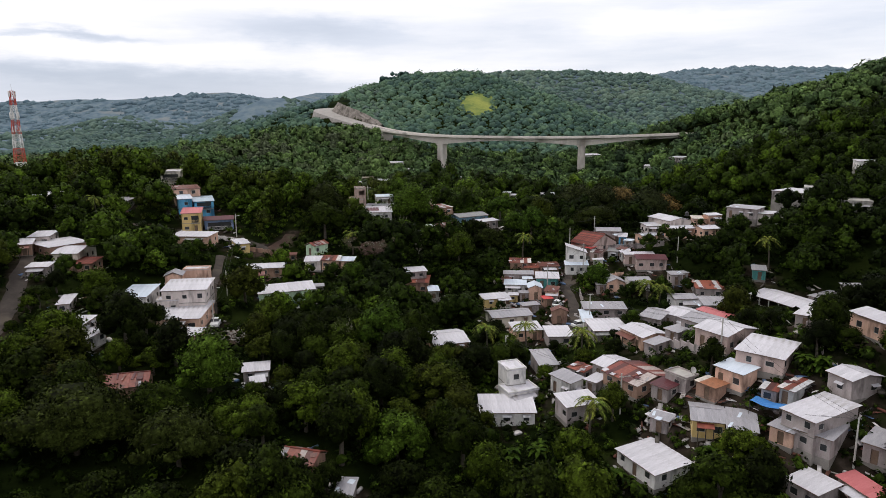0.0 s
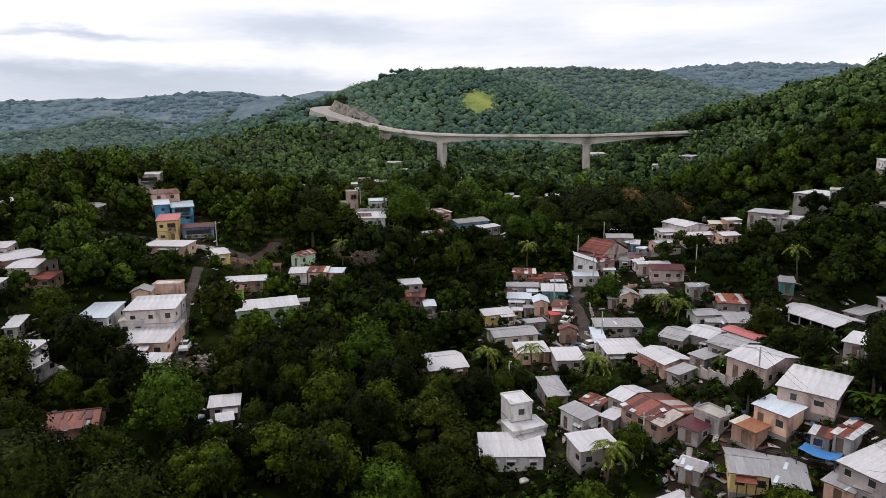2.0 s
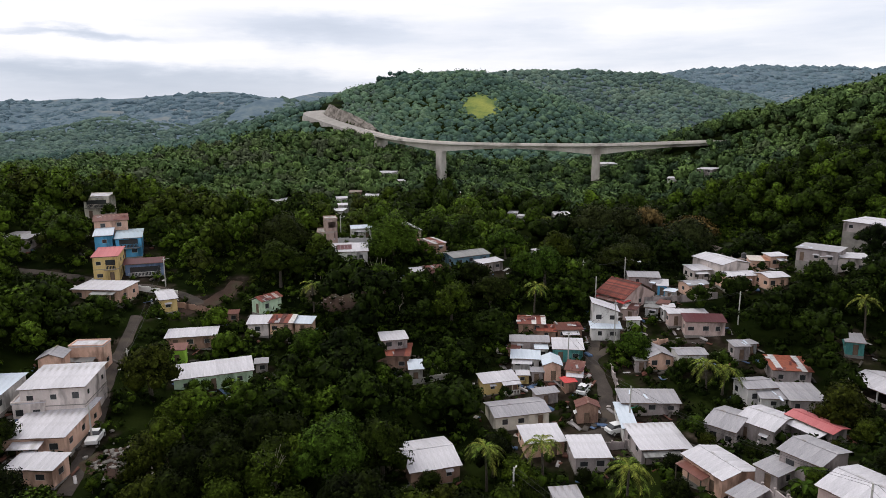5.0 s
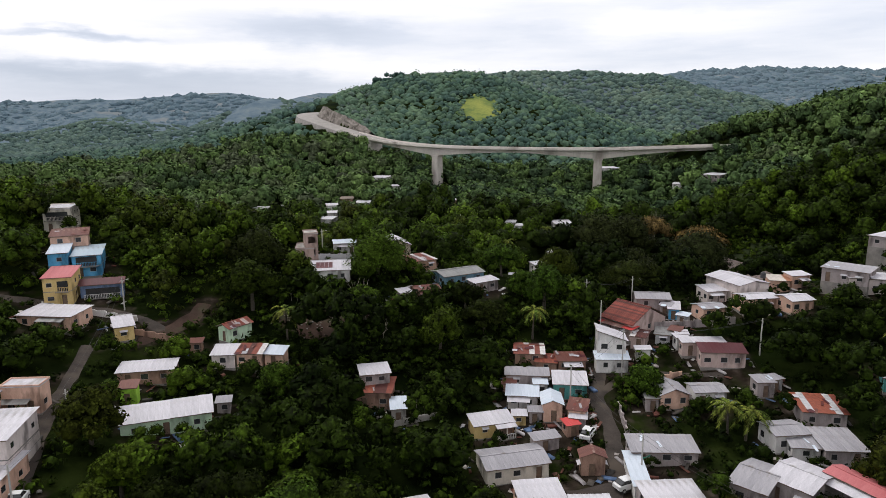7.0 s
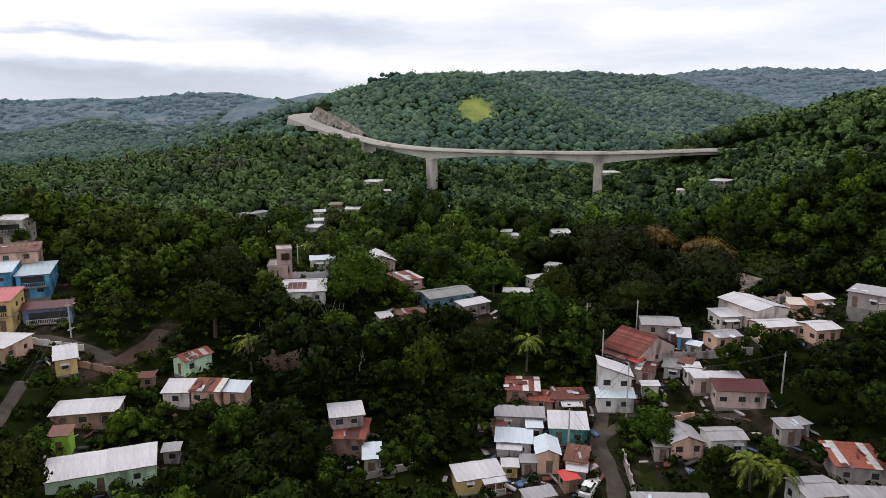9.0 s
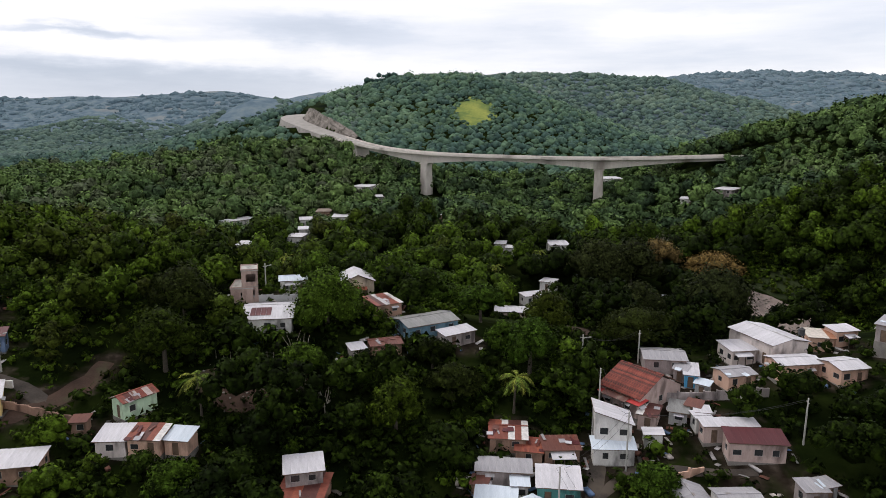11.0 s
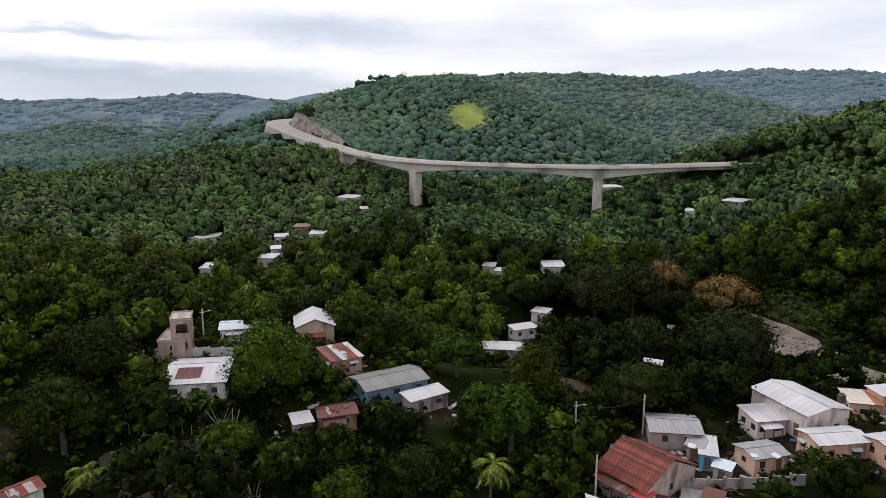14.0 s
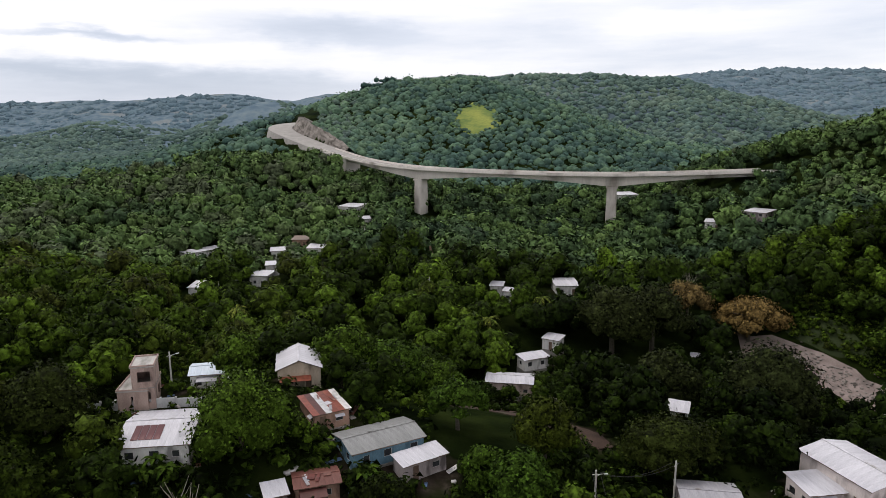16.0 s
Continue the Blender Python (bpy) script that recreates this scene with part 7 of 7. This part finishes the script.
# ---- parked cars ----
def car(x, y, yaw, kind):
    """A parked car: lower body, cabin with glass, bumpers, lights and four wheels."""
    root = tagged(new("pickup" if kind == "pickup" else "car"), "white pickup parked on the lane" if kind == "pickup" else "small white car parked on the lane", "car", "parked cars")
    z = max(gz(x + dx, y + dy) for dx in (-1, 0, 1) for dy in (-1, 0, 1)) + 0.17
    root.matrix_basis = pose(x, y, z, 0, 0, yaw)
    def shell(name, sections, mat, parent):
        bm = bmesh.new()
        rings = []
        for px, hw, z0, z1 in sections:
            rings.append([bm.verts.new(v) for v in ((px, -hw, z0), (px, hw, z0), (px, hw, z1 - 0.1), (px, hw - 0.1, z1), (px, -hw + 0.1, z1), (px, -hw, z1 - 0.1))])
        for r, q in zip(rings, rings[1:]):
            for k in range(6):
                bm.faces.new((r[k], r[(k + 1) % 6], q[(k + 1) % 6], q[k]))
        bm.faces.new(rings[0][::-1])
        bm.faces.new(rings[-1])
        return part(name, bm, mat, parent)
    body = shell("body", [(-2.1, 0.72, 0.35, 0.85), (-1.95, 0.82, 0.25, 0.95), (-0.9, 0.85, 0.22, 0.98), (0.7, 0.85, 0.22, 0.96), (1.8, 0.8, 0.25, 0.82), (2.1, 0.7, 0.35, 0.7)], MAT["car_white"], root)
    c = ([(-0.5, 0.74, 0.95, 1.2), (-0.35, 0.72, 0.95, 1.55), (0.5, 0.7, 0.95, 1.52), (1.1, 0.74, 0.93, 1.1)] if kind == "pickup" else [(-1.75, 0.74, 0.95, 1.15), (-1.2, 0.7, 0.95, 1.48), (0.35, 0.7, 0.95, 1.48), (1.05, 0.74, 0.93, 1.08)])
    glass = shell("cabin_glass", c, MAT["glass"], root)
    bm = bmesh.new()
    box(bm, c[1][0] - 0.02, c[2][0] + 0.04, -0.66, 0.66, c[1][3] - 0.02, c[1][3] + 0.05)
    part("roof", bm, MAT["car_white"], root)
    for sx in (-1.3, 1.3):
        for sy in (-0.8, 0.8):
            bm = bmesh.new()
            tube(bm, [(sx, sy - 0.09, 0.16), (sx, sy + 0.09, 0.16)], [0.33, 0.33], 14)
            wheel = part("wheel", bm, MAT["rubber"], root)
            bm = bmesh.new()
            tube(bm, [(sx, sy - 0.1, 0.16), (sx, sy + 0.1, 0.16)], [0.19, 0.19], 10)
            part("rim", bm, MAT["pole"], wheel)
    for sy in (-0.55, 0.55):
        bm = bmesh.new()
        box(bm, 2.0, 2.1, sy - 0.16, sy + 0.16, 0.52, 0.66)
        part("headlight", bm, MAT["frame"], root)


car(27.3, 157.2, 62, "car")
car(30.2, 144.2, 25, "car")
car(-47.0, 133.0, 100, "pickup")

# ---- low walls, fences and yard things ----
def low_wall(x0, y0, x1, y1, h, mat, label):
    n = max(2, int(math.hypot(x1 - x0, y1 - y0) / 2.0))
    root = tagged(new("garden_wall"), label, "wall")
    yaw = math.degrees(math.atan2(y1 - y0, x1 - x0))
    for i in range(n):
        a, b = i / n, (i + 1) / n
        cx, cy = x0 + (x1 - x0) * (a + b) / 2, y0 + (y1 - y0) * (a + b) / 2
        half = math.hypot(x1 - x0, y1 - y0) / n / 2
        bm = bmesh.new()
        m = pose(cx, cy, gz(cx, cy), 0, 0, yaw)
        box(bm, -half, half - 0.02, -0.1, 0.1, -0.8, h + 0.06 * ((i * 7) % 3), m)
        box(bm, -half, -half + 0.25, -0.16, 0.16, -0.8, h + 0.25, m)
        part("wall_panel", bm, mat, root)


GW = "grey block garden wall with short piers"
low_wall(40.6, 118, 44, 103.5, 1.5, WALL_MAT["block"], GW)
low_wall(33, 148, 33.8, 165, 1.3, WALL_MAT["block"], GW)
low_wall(22, 139.5, 36, 139, 1.2, WALL_MAT["block"], GW)
low_wall(60, 107, 57, 97, 1.6, WALL_MAT["block"], GW)
low_wall(68, 118, 58, 104, 1.6, WALL_MAT["block"], GW)
low_wall(-53, 178, -40, 176.5, 1.2, WALL_MAT["brick"], "low reddish earth-stained wall beside the lane")
low_wall(-72, 182.5, -54, 182.5, 1.0, WALL_MAT["white"], "low whitewashed wall below the blue house")
low_wall(-34, 209.5, -14, 212.5, 1.3, WALL_MAT["tinwall"], "fence of grey corrugated sheets")
low_wall(37.5, 170, 47, 172.8, 1.0, WALL_MAT["peach"], "low pale retaining wall above the lane")
low_wall(-4, 160, 4, 163, 1.0, WALL_MAT["concrete"], "low cracked concrete terrace wall")
low_wall(44, 188.5, 62, 187, 1.4, WALL_MAT["block"], GW)
low_wall(20, 262, 44, 257, 1.0, WALL_MAT["block"], "low grey wall along the track")


def stake_fence(x0, y0, x1, y1, count):
    root = tagged(new("stake_fence"), "row of thin pale stakes with wire along the cleared slope", "fence")
    tops_here = []
    for i in range(count):
        t = i / (count - 1)
        x, y = x0 + (x1 - x0) * t, y0 + (y1 - y0) * t
        z, h = gz(x, y), 1.5 + 0.25 * math.sin(5.3 * i)
        bm = bmesh.new()
        tube(bm, [(x, y, z - 0.4), (x + 0.05 * math.sin(3 * i), y, z + h)], [0.06, 0.045], 5)
        part("stake", bm, MAT["dead_wood"], root)
        tops_here.append(Vector((x, y, z + h - 0.2)))
    for drop in (0.0, 0.5):
        bm = bmesh.new()
        tube(bm, [p - Vector((0, 0, drop)) for p in tops_here], [0.015] * count, 3)
        part("wire", bm, MAT["wire"], root)


stake_fence(-27, 193.6, -11.5, 194.6, 14)
stake_fence(-6, 163.5, 2.5, 166, 8)


def tank(x, y, z):
    root = tagged(new("water_tank"), "black ribbed plastic water tank on a roof", "water tank")
    root.matrix_basis = pose(x, y, z)
    bm = bmesh.new()
    tube(bm, [(0, 0, 0), (0, 0, 0.3), (0, 0, 0.34), (0, 0, 0.62), (0, 0, 0.66), (0, 0, 1.0), (0, 0, 1.22)], [0.55, 0.55, 0.52, 0.55, 0.52, 0.55, 0.25], 14)
    part("barrel", bm, MAT["tank"], root)
    bm = bmesh.new()
    tube(bm, [(0, 0, 1.2), (0, 0, 1.3)], [0.22, 0.22], 10)
    part("lid", bm, MAT["tank"], root)


def dish(x, y, z, yaw):
    root = tagged(new("satellite_dish"), "small pale satellite dish on a pipe", "satellite dish")
    root.matrix_basis = pose(x, y, z, 0, 0, yaw)
    bm = bmesh.new()
    tube(bm, [(0, 0, -1.5), (0, 0, 0.1)], [0.04, 0.04], 6)
    part("pipe", bm, MAT["pole"], root)
    bm = bmesh.new()
    rings = []
    m = pose(0, -0.1, 0.3, 62)
    for k in range(4):
        r = 0.5 * k / 3 + 0.02
        rings.append([bm.verts.new(m @ Vector((r * math.cos(a * math.pi / 7), r * math.sin(a * math.pi / 7), 0.5 * r * r))) for a in range(14)])
    for p, q in zip(rings, rings[1:]):
        for k in range(14):
            bm.faces.new((p[k], p[(k + 1) % 14], q[(k + 1) % 14], q[k]))
    bm.faces.new(rings[0][::-1])
    part("reflector", bm, MAT["frame"], root)


tank(71.3, 196.8, 31.3)
dish(38.5, 99.5, 21.0, 20)


# an open brick-red porch with a white rail on the yellow house
yellow = min(HOUSE_ROOTS, key=lambda o: (o.matrix_basis.translation.xy - Vector((12.2, 159.5))).length)
bm = bmesh.new()
box(bm, 0.25, 3.1, -1.74, -1.705, 0.05, 2.05)
porch_wall = part("porch_wall", bm, WALL_MAT["brick"], yellow, "dull orange-red wall behind the porch")
bm = bmesh.new()
box(bm, 1.2, 2.0, -1.78, -1.745, 0.06, 1.95)
part("door", bm, MAT["door"], porch_wall)
bm = bmesh.new()
box(bm, 0.1, 3.3, -3.0, -1.75, -0.25, 0.0)
part("porch_floor", bm, MAT["slab"], yellow)
bm = bmesh.new()
panel(bm, 3.4, 1.42, 0.05, [], Matrix.Translation((0.0, -3.15, 2.0)) @ Matrix.Rotation(radians(-80), 4, "X"))
part("porch_roof", bm, ROOF_MAT["white"], yellow)
for px in (0.2, 1.7, 3.15):
    bm = bmesh.new()
    box(bm, px - 0.06, px + 0.06, -2.98, -2.86, 0.0, 2.0)
    part("post", bm, WALL_MAT["cream"], yellow)
bm = bmesh.new()
box(bm, 0.2, 3.2, -2.95, -2.88, 0.75, 0.85)
rail = part("porch_rail", bm, WALL_MAT["white"], yellow, "white balustrade")
for k in range(10):
    bm = bmesh.new()
    box(bm, 0.42 + 0.29 * k, 0.50 + 0.29 * k, -2.945, -2.885, 0.0, 0.75)
    part("baluster", bm, WALL_MAT["white"], rail)


def balcony(place, x0, x1, z, side_y, wall):
    """A balcony on the front of a house; a dark panel stands in for the shaded opening behind it."""
    ob = min(HOUSE_ROOTS, key=lambda o: (o.matrix_basis.translation.xy - Vector(place)).length)
    bm = bmesh.new()
    box(bm, x0, x1, side_y - 0.95, side_y - 0.003, z - 0.12, z)
    shelf = part("balcony", bm, MAT["slab"], ob)
    bm = bmesh.new()
    box(bm, x0 + 0.25, x1 - 0.25, side_y - 0.03, side_y - 0.004, z + 0.02, z + 1.95)
    part("balcony_door", bm, MAT["glass"], shelf)
    n = max(4, int((x1 - x0) / 0.28))
    bm = bmesh.new()
    box(bm, x0, x1, side_y - 0.94, side_y - 0.88, z + 0.86, z + 0.94)
    part("rail", bm, WALL_MAT[wall], shelf)
    for k in range(n + 1):
        bm = bmesh.new()
        px = x0 + 0.04 + (x1 - x0 - 0.08) * k / n
        box(bm, px - 0.03, px + 0.03, side_y - 0.935, side_y - 0.885, z, z + 0.86)
        part("baluster", bm, WALL_MAT[wall], shelf)


balcony((-70.5, 187.4), -0.2, 2.2, 2.75, -3.75, "yellow")
balcony((-64.2, 190.4), -3.2, 3.4, 0.2, -1.1, "white")
balcony((-72.2, 201.3), -2.2, 2.2, 2.2, -5.45, "skyblue")
balcony((-89.3, 222.3), -2.6, 2.6, 2.75, -4.88, "cream")


# a darker red-brown stretch of old sheets on the large white roof
old = min(HOUSE_ROOTS, key=lambda o: (o.matrix_basis.translation.xy - Vector((-20.9, 202.6))).length)
deck_part = next(o for o in old.children if o.name.startswith("roof"))
for i in range(4):
    bm = bmesh.new()
    box(bm, -0.42, 0.42, -1.5, 1.5, 0.0, 0.03)
    strip = part("patch_sheet", bm, ROOF_MAT["maroon"], deck_part, "dark red-brown roofing sheet")
    tilt_src = next(o for o in deck_part.children if o.name.startswith("roof_sheet"))
    turn = tilt_src.matrix_basis.to_euler()
    strip.matrix_basis = Matrix.LocRotScale(tilt_src.matrix_basis @ Vector((0, 0, 0)) + Vector((1.6 + 0.9 * i, 0, 0)), turn, None) @ Matrix.Translation((0, 2.88, 0.06))


def tarp(x, y, z, w, d, yaw, mat, label, seed):
    r = random.Random(seed)
    bm = bmesh.new()
    n = 7
    g = [[bm.verts.new(((i / n - 0.5) * w, (j / n - 0.5) * d, r.uniform(-0.07, 0.07) - 0.5 * (1 - (2 * i / n - 1) ** 2) * 0.6)) for i in range(n + 1)] for j in range(n + 1)]
    for j in range(n):
        for i in range(n):
            bm.faces.new((g[j][i], g[j][i + 1], g[j + 1][i + 1], g[j + 1][i]))
    root = tagged(new("tarpaulin"), label, "tarpaulin")
    root.matrix_basis = pose(x, y, z, 0, 0, yaw)
    part("sheet", bm, mat, root)
    for sx, sy in ((-1, -1), (1, -1), (1, 1), (-1, 1)):
        bm = bmesh.new()
        px, py = sx * w / 2, sy * d / 2
        q = root.matrix_basis @ Vector((px, py, 0))
        tube(bm, [(px, py, gz(q.x, q.y) - z - 0.2), (px, py, 0.05)], [0.05, 0.05], 5)
        part("pole", bm, MAT["bark"], root)


tarp(45.8, 89.8, gz(45.8, 89.8) + 1.9, 4.2, 2.4, -50, MAT["tarp_blue"], "sagging blue tarpaulin over a yard", 1)
tarp(33.6, 149.9, gz(33.6, 149.9) + 1.9, 1.8, 2.0, 10, MAT["tarp_green"], "small bright green awning by the lane", 2)


# ---- stones: in the river, on the rubble yard ----
def stones(name, count, spots, size, material, label, seed):
    r = np.random.RandomState(seed)
    V, T, base = [], [], 0
    for i in range(count):
        x, y = spots(r)
        v, f = ICO1
        s = size * r.uniform(0.4, 1.5) * np.array([r.uniform(0.7, 1.3), r.uniform(0.7, 1.3), r.uniform(0.45, 0.8)])
        V.append(v * s * r.uniform(0.8, 1.2, (len(v), 1)) + np.array([x, y, gz(x, y) + 0.25]))
        T.append(f + base)
        base += len(v)
    ob = new(name, fast_mesh(name, np.concatenate(V), None, material, tris=np.concatenate(T)))
    return tagged(ob, label, "stones", kind="stuff")


def on_river(r):
    p = river_line[r.randint(4, len(river_line) - 2)]
    return p.x + r.normal(0, 3.4), p.y + r.normal(0, 1.5)


stones("river_stones", 700, on_river, 0.32, MAT["rock"], "scattered dark boulders and stones on the riverbed", 3)
stones("rubble", 260, lambda r: (-40 + r.normal(0, 2.8), 130 + r.normal(0, 2.2)), 0.3, MAT["slab"], "heap of broken pale rubble", 4)
stones("debris", 160, lambda r: (-20 + r.normal(0, 4.5), 188.5 + r.normal(0, 2.8)), 0.18, MAT["slab"], "scattered debris on the cleared slope", 5)


# ---- scrap in the yards: loose roofing sheets, planks and crates lying about ----
scrap_v, scrap_q = [], []
r = np.random.RandomState(21)
for hx, hy, hw, hd, yaw, floor, eave in HOUSE_SPOTS:
    if hy > 225 or (hx < -5 and hy > 215):
        continue
    for i in range(10):
        a = r.uniform(0, 6.28)
        x, y = hx + (hw * 0.5 + r.uniform(0.5, 2.2)) * math.cos(a), hy + (hd * 0.5 + r.uniform(0.5, 2.2)) * math.sin(a)
        if any(abs(x - s[0]) < s[2] * 0.5 and abs(y - s[1]) < s[3] * 0.5 for s in HOUSE_SPOTS):
            continue
        sx, sy, sz, t = r.uniform(0.2, 1.1), r.uniform(0.08, 0.5), r.choice((0.03, 0.04, 0.06, 0.3)), r.uniform(0, 3.1)
        c, s2 = math.cos(t), math.sin(t)
        z = gz(x, y) + 0.02
        base = len(scrap_v)
        for dz in (0, sz):
            for p, q in ((-sx, -sy), (sx, -sy), (sx, sy), (-sx, sy)):
                scrap_v.append((x + c * p - s2 * q, y + s2 * p + c * q, z + dz + (0.05 + 0.25 * (i % 4 == 0)) * (p + sx)))
        scrap_q += [[base + k for k in f] for f in ((0, 3, 2, 1), (4, 5, 6, 7), (0, 1, 5, 4), (1, 2, 6, 5), (2, 3, 7, 6), (3, 0, 4, 7))]


def scrap_material():
    m = patchwork("yard_scrap", [(0.3, 0.28, 0.28), (0.12, 0.05, 0.035), (0.55, 0.52, 0.52), (0.08, 0.07, 0.06), (0.16, 0.06, 0.045), (0.10, 0.16, 0.28), (0.05, 0.045, 0.04), (0.40, 0.36, 0.34)], 0.8)
    n, l = m.node_tree.nodes, m.node_tree.links
    ramp = next(k for k in n if k.bl_idname == "ShaderNodeValToRGB")
    l.new(n.new("ShaderNodeNewGeometry").outputs["Random Per Island"], ramp.inputs[0])
    return m


tagged(new("yard_scrap", fast_mesh("yard_scrap", np.array(scrap_v), np.array(scrap_q), scrap_material())), "scraps of sheet metal, planks and crates in the yards", "scrap", kind="stuff")
